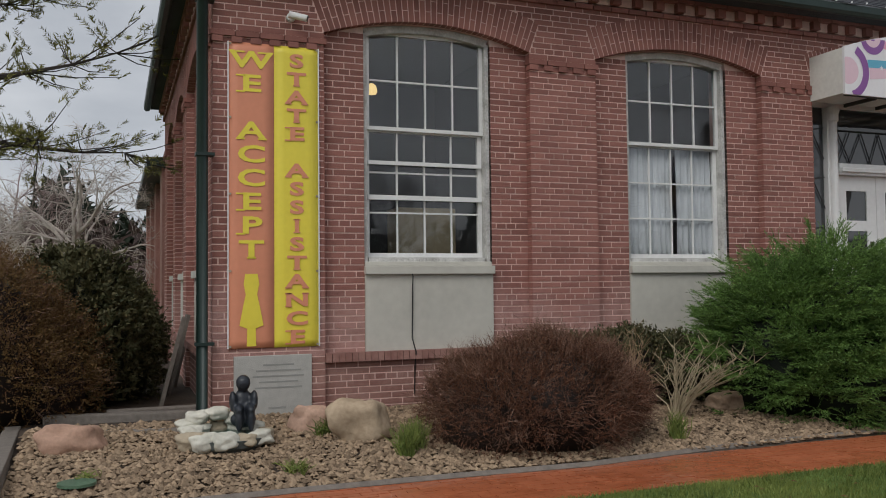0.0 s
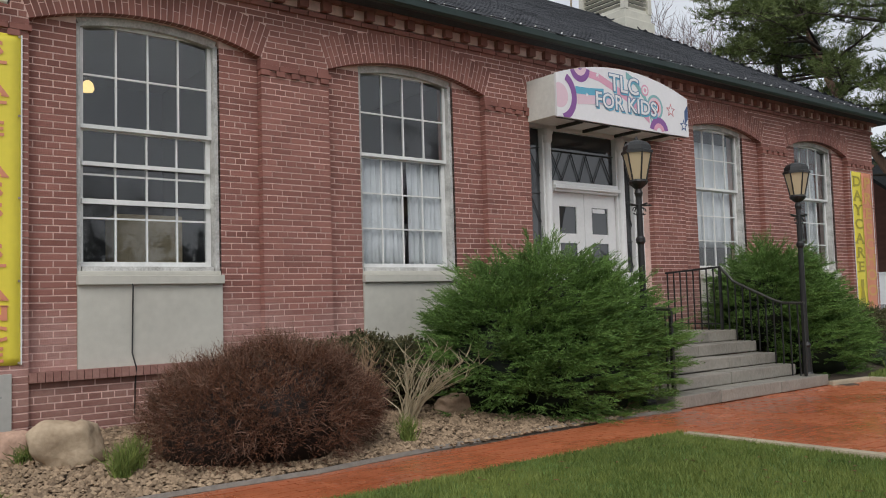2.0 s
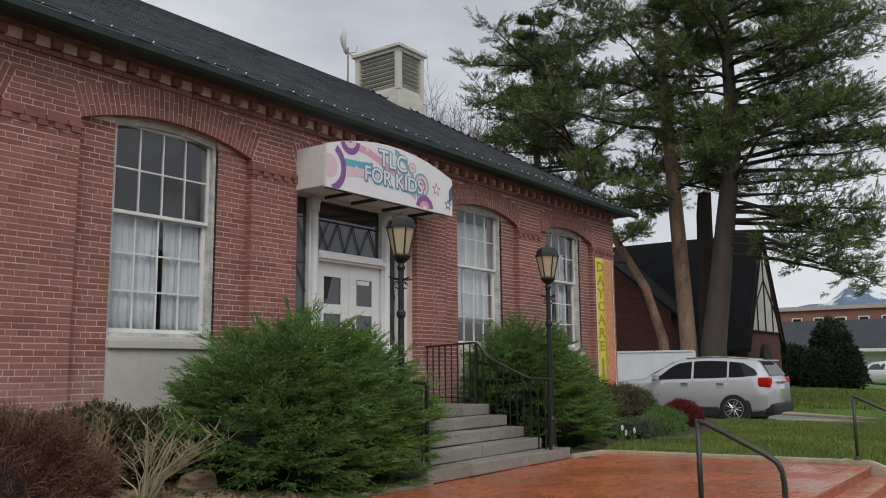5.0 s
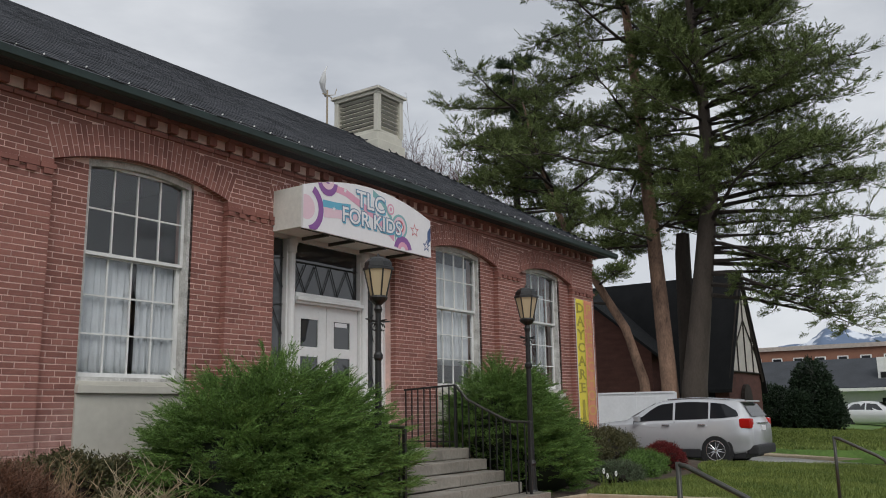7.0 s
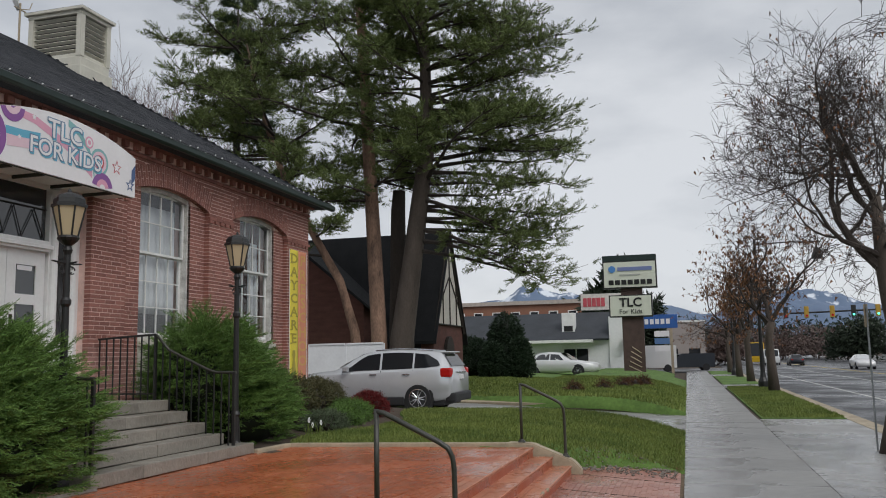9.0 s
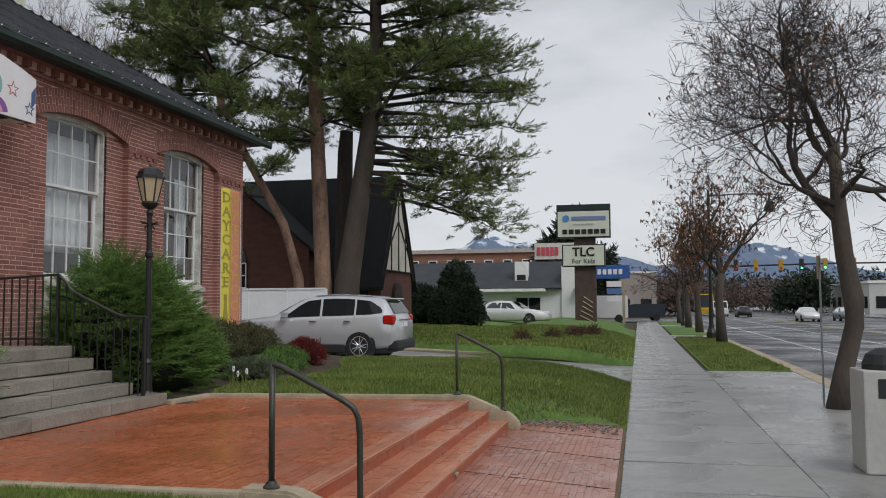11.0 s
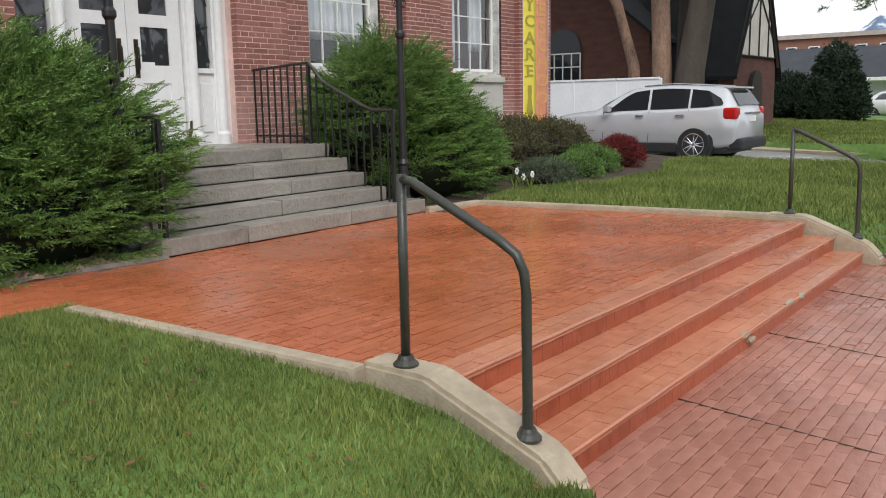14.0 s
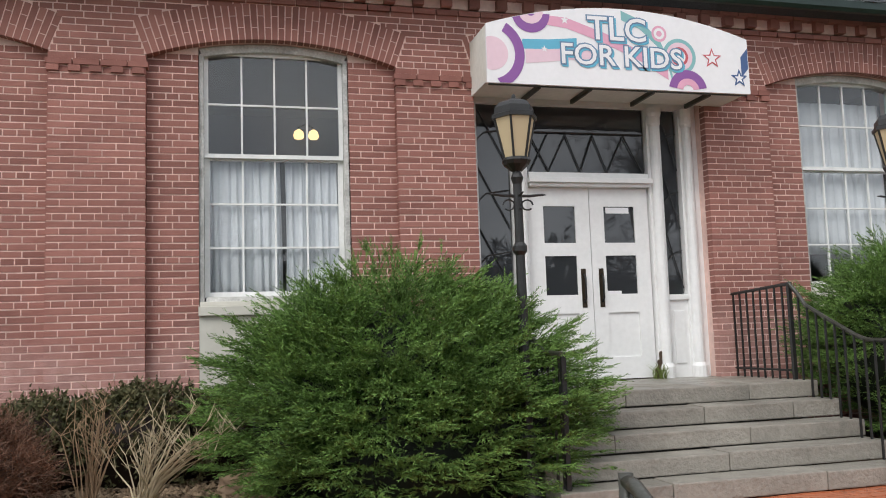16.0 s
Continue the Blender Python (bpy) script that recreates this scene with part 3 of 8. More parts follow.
for nm, (ax, ay), (bx, by) in (("terrace_kerb", (-3.08, -3.55), (-3.0, -5.8)), ("terrace_kerb", (2.72, -2.5), (3.1, -5.8)), ("terrace_kerb", (1.84, -2.38), (2.72, -2.48))):
    ln, ang = math.hypot(bx - ax, by - ay), math.atan2(by - ay, bx - ax)
    bm = boxed(0, ln, -0.05, 0.05, -0.35, 0.062, 0.02)
    ob = part(nm, bm, KERB)
    ob.matrix_basis = Matrix.Translation((ax, ay, 0)) @ Matrix.Rotation(ang, 4, "Z")
    tagged(ob, "worn concrete kerb edging the terrace", "kerb", kind="structure")
tube_k = [(-16, -2.38, 0.0), (-8.5, -2.38, 0.0), (-7.4, -2.4, 0.0), (-6.3, -2.45, 0.0), (-5.0, -2.3, 0.0), (-3.5, -2.25, 0.0), (-2.3, -2.32, 0.0), (-1.6, -2.4, 0.0)]
V, F = [], []
tube_data(V, F, tube_k, [0.04] * len(tube_k), 6)
tagged(from_data("bed_edging", V, F, TIMBER), "low concrete edging between gravel bed and path", "kerb", kind="structure")


# ---------------------------------------------------------------- the brick school
C = -0.09
HALF = 8.82
COURSE, BR_L, JOINT = 0.0655, 0.238, 0.012
SPRING, RISE, RING = 4.03, 0.21, 0.36
FRONT_PIERS = ((-8.82, -7.72), (-5.39, -4.54), (-2.15, -1.335), (1.335, 2.15), (4.54, 5.39), (7.72, 8.82))
LAND_Z = 0.775
school = thing("school_building", "single-storey red brick school with arched windows", "building")


def arch_radius(h):
    return (h * h + RISE * RISE) / (2 * RISE)


def inner_arch(h, du):
    R = arch_radius(h)
    return SPRING + RISE - R + math.sqrt(max(0, R * R - du * du))


class Face:
    """One brick face of the house: u runs along it, d into it."""

    def __init__(self, place, piers, single=False):
        self.place, self.piers, self.single = place, piers, single
        self.bays = [((a[1] + b[0]) / 2, (b[0] - a[1]) / 2) for a, b in zip(piers, piers[1:])]
        self.V, self.F, self.DV, self.DF = [], [], [], []

    def brick(self, u0, u1, z0, z1, d, depth=0.1, dark=False):
        V, F = (self.DV, self.DF) if dark else (self.V, self.F)
        block(V, F, [self.place(u, dd, z) for dd in (d, d + depth) for u, z in ((u0, z0), (u1, z0), (u1, z1), (u0, z1))])

    def row(self, k, a, b, z0, d, dark=False, single=False):
        """Bricks of one course from a to b: every sixth course is of headers."""
        head = k % 6 == 0
        L = BR_L / 2 if head else BR_L
        z1 = z0 + COURSE - JOINT
        u = a - (0 if k % 2 else L / 2)
        while u < b:
            p0, p1 = max(u, a), min(u + L - JOINT, b)
            u += L
            if b - p1 < 0.06:
                p1, u = b, b + 1
            if p1 - p0 < 0.010:
                continue
            e = random.uniform(-0.0015, 0.0015)
            if single:
                x, y, z = self.place((p0 + p1) / 2, d + e + 0.05, (z0 + z1) / 2)
                piece("brick", self.wall, BRICK, (x, y, z), (round(p1 - p0, 2), 0.1, z1 - z0))
            else:
                self.brick(p0, p1, z0, z1, d + e, dark=dark)

    def build(self, wall, window_half, door_bay=-1, top=4.60):
        self.wall = wall
        count = 0
        k, z = 0, 0.10
        while z < top - 0.03:
            zc = z + COURSE / 2
            dark = zc < 0.74
            if zc < SPRING - 0.02:
                for i, (a, b) in enumerate(self.piers):
                    one = self.single and i == 1 and zc > 1.6
                    self.row(k, a, b, z, 0.0, dark, one)
            else:
                cuts, last = [], self.piers[0][0]
                for c, h in self.bays:
                    R = arch_radius(h)
                    zcen = SPRING + RISE - R
                    Ro, t = R + RING, h / math.sqrt(R * R - h * h)
                    w = min(h + (zc - SPRING) * t, math.sqrt(max(0, Ro * Ro - (zc - zcen) ** 2)))
                    if w > 0.05:
                        cuts.append((last, c - w - 0.008))
                        last = c + w + 0.008
                cuts.append((last, self.piers[-1][1]))
                for a, b in cuts:
                    self.row(k, a, b, z, 0.0)
            for i, (c, h) in enumerate(self.bays):
                if i == door_bay:
                    continue
                if dark:
                    if zc < 0.68:
                        self.row(k, c - h, c + h, z, 0.05, True)
                    continue
                w = window_half
                if zc < inner_arch(h, (h + w) / 2) - 0.02:
                    self.row(k, c - h, c - w, z, 0.10)
                    self.row(k, c + w, c + h, z, 0.10)
            z += COURSE
            k += 1
        for c, h in self.bays:
            # the fan of bricks over each opening
            R = arch_radius(h)
            zcen = SPRING + RISE - R
            half = math.asin(h / R)
            n = round(2 * half * (R + 0.15) / 0.066)
            for i in range(n):
                t0, t1 = -half + 2 * half * i / n + 0.0016, -half + 2 * half * (i + 1) / n - 0.0016
                cut = 0.235 if i % 2 else 0.118
                for r0, r1 in ((R, R + cut), (R + cut + 0.008, R + RING)):
                    pts = [(c + r0 * math.sin(t0), zcen + r0 * math.cos(t0)), (c + r0 * math.sin(t1), zcen + r0 * math.cos(t1)),
                           (c + r1 * math.sin(t1), zcen + r1 * math.cos(t1)), (c + r1 * math.sin(t0), zcen + r1 * math.cos(t0))]
                    pts = [(u, min(zz, 4.59)) for u, zz in pts]
                    block(self.V, self.F, [self.place(u, d, zz) for d in (0.0, 0.1) for u, zz in pts])
            # rowlock course under the panel
            u = c - h
            while u < c + h - 0.03 and door_bay != self.bays.index((c, h)):
                self.brick(u + 0.003, min(u + 0.068, c + h) - 0.003, 0.685, 0.775, -0.02, 0.12, True)
                u += 0.068
        for a, b in self.piers:
            # corbelled cap with small dentils
            self.row(1, a - 0.02, b + 0.02, 3.90, -0.03)
            u = a - 0.01
            while u < b - 0.05:
                self.brick(u, u + 0.105, 3.838, 3.895, -0.028, 0.09)
                u += 0.185
        a, b = self.piers[0][0], self.piers[-1][1]
        self.row(1, a - 0.03, b + 0.03, 4.598, -0.035)
        u = a
        while u < b - 0.06:
            self.brick(u, u + 0.112, 4.668, 4.775, -0.10, 0.15)
            u += 0.298
        self.row(1, a - 0.1, b + 0.1, 4.782, -0.11)
        tagged(from_data("brickwork", self.V, self.F, BRICK, wall), kind="stuff")
        tagged(from_data("plinth_brickwork", self.DV, self.DF, BRICK_DARK, wall), kind="stuff")
        self.core(wall, window_half, door_bay)

    def slab(self, bm, u0, u1, d0, d1, z0, z1):
        vs = [bm.verts.new(self.place(u, d, z)) for z in (z0, z1) for u, d in ((u0, d0), (u1, d0), (u1, d1), (u0, d1))]
        for f in ((0, 1, 2, 3), (4, 7, 6, 5), (0, 4, 5, 1), (1, 5, 6, 2), (2, 6, 7, 3), (3, 7, 4, 0)):
            bm.faces.new([vs[i] for i in f])

    def body(self, wall, *spans):
        """A mortar body of its own for each pier or panel."""
        bm = bmesh.new()
        self.slab(bm, *spans)
        bmesh.ops.recalc_face_normals(bm, faces=bm.faces)
        part("mortar_body", bm, MORTAR, wall)

    def core(self, wall, w, door_bay):
        """The mortar behind the bricks, with openings right through."""
        for a, b in self.piers:
            self.body(wall, a + 0.006, b - 0.006, 0.004, 0.42, -0.4, SPRING)
        for i, (c, h) in enumerate(self.bays):
            if i == door_bay:
                continue
            self.body(wall, c - h, c - w, 0.104, 0.42, 0.775, SPRING + RISE)
            self.body(wall, c + w, c + h, 0.104, 0.42, 0.775, SPRING + RISE)
            self.body(wall, c - h, c + h, 0.054, 0.42, -0.4, 0.69)
        self.body(wall, self.piers[0][0], self.piers[-1][1], -0.03, 0.1, 4.668, 4.785)
        bm = bmesh.new()
        out = [(self.piers[0][0] + 0.006, 4.80), (self.piers[0][0] + 0.006, SPRING)]
        for c, h in self.bays:
            out += [(c - h + 2 * h * j / 16, inner_arch(h, -h + 2 * h * j / 16) + 0.004) for j in range(17)]
        out += [(self.piers[-1][1] - 0.006, SPRING), (self.piers[-1][1] - 0.006, 4.80)]
        near, back = ([bm.verts.new(self.place(u, d, z)) for u, z in out] for d in (0.004, 0.42))
        bm.faces.new(near)
        bm.faces.new(back[::-1])
        for k in range(len(out)):
            q = (k + 1) % len(out)
            bm.faces.new((near[q], near[k], back[k], back[q]))
        bmesh.ops.recalc_face_normals(bm, faces=bm.faces)
        part("arch_body", bm, MORTAR, wall)


front_wall = thing("wall", "", "")
front_wall.parent = school
front = Face(lambda u, d, z: (C + u, d, z), FRONT_PIERS, True)
front.build(front_wall, 0.725, 2)
side_wall = thing("wall", "", "")
side_wall.parent = school
SIDE_PIERS = ((0.0, 1.0), (3.2, 3.7), (5.35, 5.85), (7.55, 8.38))
side = Face(lambda u, d, z: (C - HALF + d, 0.012 + u, z), SIDE_PIERS)
side.build(side_wall, 0.725)
bm = boxed(C + HALF - 0.3, C + HALF - 0.004, 0.42, 8.4, -0.4, 4.8)
box(bm, C - HALF + 0.02, C + HALF, 8.1, 8.4, -0.4, 4.8)
part("back_wall", bm, BRICK_DARK, school)
bm = boxed(C - HALF + 0.06, C - 2, 8.4, 17.5, -0.4, 3.75)
for y in (8.5, 11.2, 13.9, 16.6):
    box(bm, C - HALF - 0.04, C - HALF + 0.08, y, y + 0.8, -0.4, 3.75)
part("rear_wing", bm, BRICK_DARK, school, "lower brick wing at the back")
part("rear_eave", boxed(C - HALF - 0.32, C - 1.9, 8.42, 17.8, 3.75, 3.92), DARK_GREEN, school)
for y in (9.9, 12.6, 15.3):
    part("rear_window", boxed(C - HALF + 0.03, C - HALF + 0.058, y, y + 0.7, 1.2, 3.2), GLASS_DARK, school)
part("interior_floor", boxed(C - 8.4, C + 8.4, 0.42, 8.1, 0.6, 0.72), mat("room_floor", (0.2, 0.16, 0.12), 0.6, 0.2), school)
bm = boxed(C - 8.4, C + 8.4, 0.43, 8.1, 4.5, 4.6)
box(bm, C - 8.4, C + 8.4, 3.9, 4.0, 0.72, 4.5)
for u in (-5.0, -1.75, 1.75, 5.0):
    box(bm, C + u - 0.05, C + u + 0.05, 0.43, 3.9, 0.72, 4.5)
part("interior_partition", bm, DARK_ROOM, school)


# roof: hipped, with shingle courses
EAVE_Z, EAVE_Y, RIDGE_Z, RIDGE_Y = 4.87, -0.42, 7.60, 4.0
XL, XR = C - 9.13, C + 9.16
RUN = RIDGE_Y - EAVE_Y
R0, R1 = XL + RUN, XR - RUN
bm = bmesh.new()
p = [bm.verts.new(v) for v in ((XL, EAVE_Y, EAVE_Z), (XR, EAVE_Y, EAVE_Z), (XR, 8.42, EAVE_Z), (XL, 8.42, EAVE_Z), (R0, RIDGE_Y, RIDGE_Z), (R1, RIDGE_Y, RIDGE_Z))]
q = [bm.verts.new(v) for v in ((XL, EAVE_Y, EAVE_Z - 0.05), (XR, EAVE_Y, EAVE_Z - 0.05), (XR, 8.42, EAVE_Z - 0.05), (XL, 8.42, EAVE_Z - 0.05))]
for f in ((p[0], p[1], p[5], p[4]), (p[1], p[2], p[5]), (p[2], p[3], p[4], p[5]), (p[3], p[0], p[4]), (q[3], q[2], q[1], q[0])):
    bm.faces.new(f)
for i in range(4):
    bm.faces.new((p[(i + 1) % 4], p[i], q[i], q[(i + 1) % 4]))
roof = part("roof", bm, SHINGLE, school, "dark grey asphalt shingle hipped roof")
SLOPE = math.atan2(RIDGE_Z - EAVE_Z, RUN)
V, F = [], []
rng = random.Random(5)


def shingle_slope(width, to_world):
    rows = int(RUN / math.cos(SLOPE) / 0.14)
    for k in range(rows):
        s0, s1 = k * 0.14, k * 0.14 + 0.155
        inset = s0 * math.cos(SLOPE)
        a, b = inset, width - inset
        u = a - rng.uniform(0, 0.33)
        while u < b:
            u0, u1 = max(u, a), min(u + 0.32, b)
            u += 0.33
            if u1 - u0 < 0.03:
                continue
            lift = rng.uniform(0.008, 0.013)
            i = len(V)
            V.extend([to_world(u0, s0, lift), to_world(u1, s0, lift), to_world(u1, s1, 0.003), to_world(u0, s1, 0.003), to_world(u0, s0, 0), to_world(u1, s0, 0)])
            F.extend([(i, i + 1, i + 2, i + 3), (i + 1, i, i + 4, i + 5)])


cs, sn = math.cos(SLOPE), math.sin(SLOPE)
shingle_slope(XR - XL, lambda u, s, l: (XL + u, EAVE_Y + s * cs - l * sn, EAVE_Z + s * sn + l * cs))
shingle_slope(8.84, lambda u, s, l: (XR - s * cs + l * sn, EAVE_Y + u, EAVE_Z + s * sn + l * cs))
shingle_slope(8.84, lambda u, s, l: (XL + s * cs - l * sn, 8.42 - u, EAVE_Z + s * sn + l * cs))
tagged(from_data("shingles", V, F, SHINGLE, roof), kind="stuff")
bm = bmesh.new()
for a, b in (((R0, RIDGE_Y, RIDGE_Z), (R1, RIDGE_Y, RIDGE_Z)), ((XR, EAVE_Y, EAVE_Z), (R1, RIDGE_Y, RIDGE_Z)), ((XL, EAVE_Y, EAVE_Z), (R0, RIDGE_Y, RIDGE_Z))):
    rod(bm, a, b, 0.035, seg=6)
part("ridge_cap", bm, SHINGLE, roof)
part("soffit", boxed(XL + 0.02, XR - 0.02, EAVE_Y + 0.03, 0.05, 4.845, 4.868), DARK_GREEN, school)


def gutter(name, pts, n):
    """Half-round metal gutter on the eave."""
    bm = bmesh.new()
    prof = [(0.0, 0.05), (0.0, -0.02), (-0.03, -0.07), (-0.09, -0.075), (-0.125, -0.04), (-0.13, 0.04), (-0.115, 0.05), (-0.105, -0.03), (-0.04, -0.055), (-0.015, 0.0), (-0.015, 0.05)]
    rings = [[bm.verts.new((x + o * n[0], y + o * n[1], z + h)) for o, h in prof] for x, y, z in pts]
    for i in range(len(prof) - 1):
        bm.faces.new((rings[0][i], rings[1][i], rings[1][i + 1], rings[0][i + 1]))
    return part(name, bm, DARK_GREEN, school, "dark green metal gutter")


g = gutter("gutter", ((XL - 0.1, EAVE_Y + 0.06, EAVE_Z - 0.02), (XR + 0.1, EAVE_Y + 0.06, EAVE_Z - 0.02)), (0, 1))
gutter("gutter", ((XL + 0.06, EAVE_Y, EAVE_Z - 0.02), (XL + 0.06, 8.4, EAVE_Z - 0.02)), (1, 0))
V, F = [], []
for k in range(70):
    x = XL + 0.15 + k * 0.262 + rng.uniform(-0.04, 0.04)
    z = EAVE_Z + 0.035 + rng.uniform(-0.01, 0.02)
    block(V, F, [(x, EAVE_Y - 0.075, z), (x + 0.012, EAVE_Y - 0.08, z), (x + 0.02, EAVE_Y - 0.08, z + 0.018), (x + 0.008, EAVE_Y - 0.08, z + 0.018),
                 (x, EAVE_Y - 0.06, z), (x + 0.012, EAVE_Y - 0.06, z), (x + 0.02, EAVE_Y - 0.06, z + 0.018), (x + 0.008, EAVE_Y - 0.06, z + 0.018)])
tagged(from_data("light_clips", V, F, WHITE, g), kind="stuff")
pts = [(XL - 0.02 + 0.2 * k, EAVE_Y - 0.078, EAVE_Z + 0.03 + 0.012 * math.sin(k * 1.7)) for k in range(92)]
tube("light_string", pts, 0.006, BLACK, g, "string of small roof lights", 4)
tube("downpipe", [(-9.03, -0.38, 4.78), (-9.03, -0.30, 4.66), (-9.01, -0.06, 4.5), (-9.01, -0.06, 0.3), (-9.01, -0.2, 0.2)], 0.055, DARK_GREEN, school, "dark green downpipe at the corner")
bm = bmesh.new()
for z in (0.9, 2.7, 4.2):
    box(bm, -9.075, -8.90, -0.125, 0.01, z, z + 0.03)
part("pipe_bracket", bm, DARK_GREEN, school)

# cupola with louvres near the end of the ridge
cup = thing("roof_cupola", "cream louvred cupola on the roof ridge", "cupola", pose(5.38, 4.0, 7.0))
CREAM = mat("cream_paint", (0.60, 0.58, 0.50), 0.6, 0.12, 2.0, 0.1, 60)
hw, hd = 0.41, 0.60
bm = boxed(-hw - 0.1, hw + 0.1, -hd - 0.1, hd + 0.1, -0.4, 0.42, 0.02)
box(bm, -hw - 0.05, hw + 0.05, -hd - 0.05, hd + 0.05, 0.42, 0.62, 0.02)
part("base", bm, CREAM, cup)
bm = bmesh.new()
for sx in (-1, 1):
    for sy in (-1, 1):
        box(bm, sx * hw - 0.06, sx * hw + 0.06, sy * hd - 0.06, sy * hd + 0.06, 0.62, 1.55)
box(bm, -hw, hw, -hd, hd, 0.62, 0.70)
part("corner_post", bm, CREAM, cup)
# black box added as the shade seen between the louvres
part("dark_core", boxed(-hw + 0.06, hw - 0.06, -hd + 0.06, hd - 0.06, 0.62, 1.5), BLACK, cup)
for k in range(8):
    z = 0.75 + k * 0.102
    for s in (-1, 1):
        bm = boxed(-hw + 0.05, hw - 0.05, -0.036, 0.036, -0.007, 0.007)
        ob = part("louvre", bm, CREAM, cup)
        ob.matrix_basis = pose(0, s * (hd - 0.01), z, s * 38)
        bm = boxed(-0.036, 0.036, -hd + 0.05, hd - 0.05, -0.008, 0.008)
        ob = part("louvre", bm, CREAM, cup)
        ob.matrix_basis = pose(s * (hw - 0.01), 0, z, 0, -s * 38)
bm = boxed(-hw - 0.07, hw + 0.07, -hd - 0.07, hd + 0.07, 1.52, 1.60, 0.01)
box(bm, -hw - 0.13, hw + 0.13, -hd - 0.13, hd + 0.13, 1.60, 1.66, 0.01)
part("cornice", bm, CREAM, cup)
bm = bmesh.new()
ap = bm.verts.new((0, 0, 1.82))
cs4 = [bm.verts.new((sx * (hw + 0.13), sy * (hd + 0.13), 1.662)) for sx, sy in ((-1, -1), (1, -1), (1, 1), (-1, 1))]
for i in range(4):
    bm.faces.new((cs4[i], cs4[(i + 1) % 4], ap))
bm.faces.new(cs4[::-1])
part("cap", bm, mat("cupola_cap", (0.22, 0.19, 0.15), 0.6), cup)
ant = thing("roof_antenna", "small grey wire dish antenna beside the cupola", "antenna", pose(4.75, 4.75, 7.3))
V, F = [], []
tube_data(V, F, [(0, 0, 0), (0, 0, 1.55)], [0.022, 0.022], 6)
tube_data(V, F, [(0, 0, 1.42), (0.16, -0.10, 1.46), (0.20, -0.12, 1.62)], [0.010] * 3, 5)
tube_data(V, F, [(-0.16, 0.0, 1.42), (0.14, -0.02, 1.40)], [0.014] * 2, 5)
from_data("mast", V, F, KERB, ant)
V, F = [], []
for i in range(9):
    for j in range(5):
        u, v = -1 + i / 4, -1 + j / 2
        V.append((0.10 * u * u - 0.10 + 0.05 * v, 0.05 * v * v + 0.16 * v * (1 - 0.6 * abs(u)), 1.78 + 0.36 * u))
for i in range(8):
    for j in range(4):
        F.append((i * 5 + j, i * 5 + j + 1, i * 5 + j + 6, i * 5 + j + 5))
ob = from_data("dish", V, F, WHITE, ant, "thin curved pale dish", True)
ob.modifiers.new("sheet", "SOLIDIFY").thickness = 0.008


# ---------------------------------------------------------------- windows
def sash(name, parent, w, z0, z1, d, cols, rows, rail=0.045, bar=0.018, arch=0.0):
    """A glazed sash: frame, bars, and each pane a piece of glass."""
    bm = bmesh.new()
    box(bm, -w, -w + rail, d, d + 0.045, z0, z1)
    box(bm, w - rail, w, d, d + 0.045, z0, z1)
    box(bm, -w + rail, w - rail, d + 0.001, d + 0.044, z0, z0 + rail)
    box(bm, -w + rail, w - rail, d + 0.001, d + 0.044, z1 - rail, z1)
    gx0, gx1, gz0, gz1 = -w + rail, w - rail, z0 + rail, z1 - rail
    for i in range(1, cols):
        x = gx0 + (gx1 - gx0) * i / cols
        box(bm, x - bar / 2, x + bar / 2, d + 0.008, d + 0.036, gz0, gz1)
    for j in range(1, rows):
        z = gz0 + (gz1 - gz0) * j / rows
        box(bm, gx0, gx1, d + 0.009, d + 0.035, z - bar / 2, z + bar / 2)
    s = part(name, bm, WHITE, parent)
    return s, (gx0, gx1, gz0, gz1)


def panes(parent, g, d, cols, rows):
    gx0, gx1, gz0, gz1 = g
    for i in range(cols):
        for j in range(rows):
            a, b = gx0 + (gx1 - gx0) * i / cols, gx0 + (gx1 - gx0) * (i + 1) / cols
            c0, c1 = gz0 + (gz1 - gz0) * j / rows, gz0 + (gz1 - gz0) * (j + 1) / rows
            ob = from_data("pane", [(a, d + 0.02, c0), (b, d + 0.02, c0), (b, d + 0.02 + random.uniform(-0.002, 0.002), c1), (a, d + 0.02, c1)], [(0, 1, 2, 3)], GLASS, parent)
            ob.visible_shadow = False


def curtain(x0, x1, z0, z1, y, folds, seed, label):
    r = random.Random(seed)
    V, F = [], []
    nx, nz = 90, 8
    ph, ph2 = r.uniform(0, 6), r.uniform(0, 6)
    for j in range(nz + 1):
        for i in range(nx + 1):
            t, s = i / nx, j / nz
            w = math.sin(t * folds * 6.28 + ph + 0.5 * math.sin(t * 9 + ph2)) + 0.4 * math.sin(t * folds * 14 + ph2)
            V.append((x0 + (x1 - x0) * t + 0.01 * math.sin(s * 3 + t * 20), y + 0.022 * w * (0.5 + 0.5 * (1 - s)), z0 + (z1 - z0) * s))
    for j in range(nz):
        for i in range(nx):
            a = j * (nx + 1) + i
            F.append((a, a + 1, a + nx + 2, a + nx + 1))
    ob = from_data("curtain", V, F, CURTAIN, None, "", True)
    md = ob.modifiers.new("cloth", "SOLIDIFY")
    md.thickness = 0.003
    return tagged(ob, label, "curtain", "window curtains")


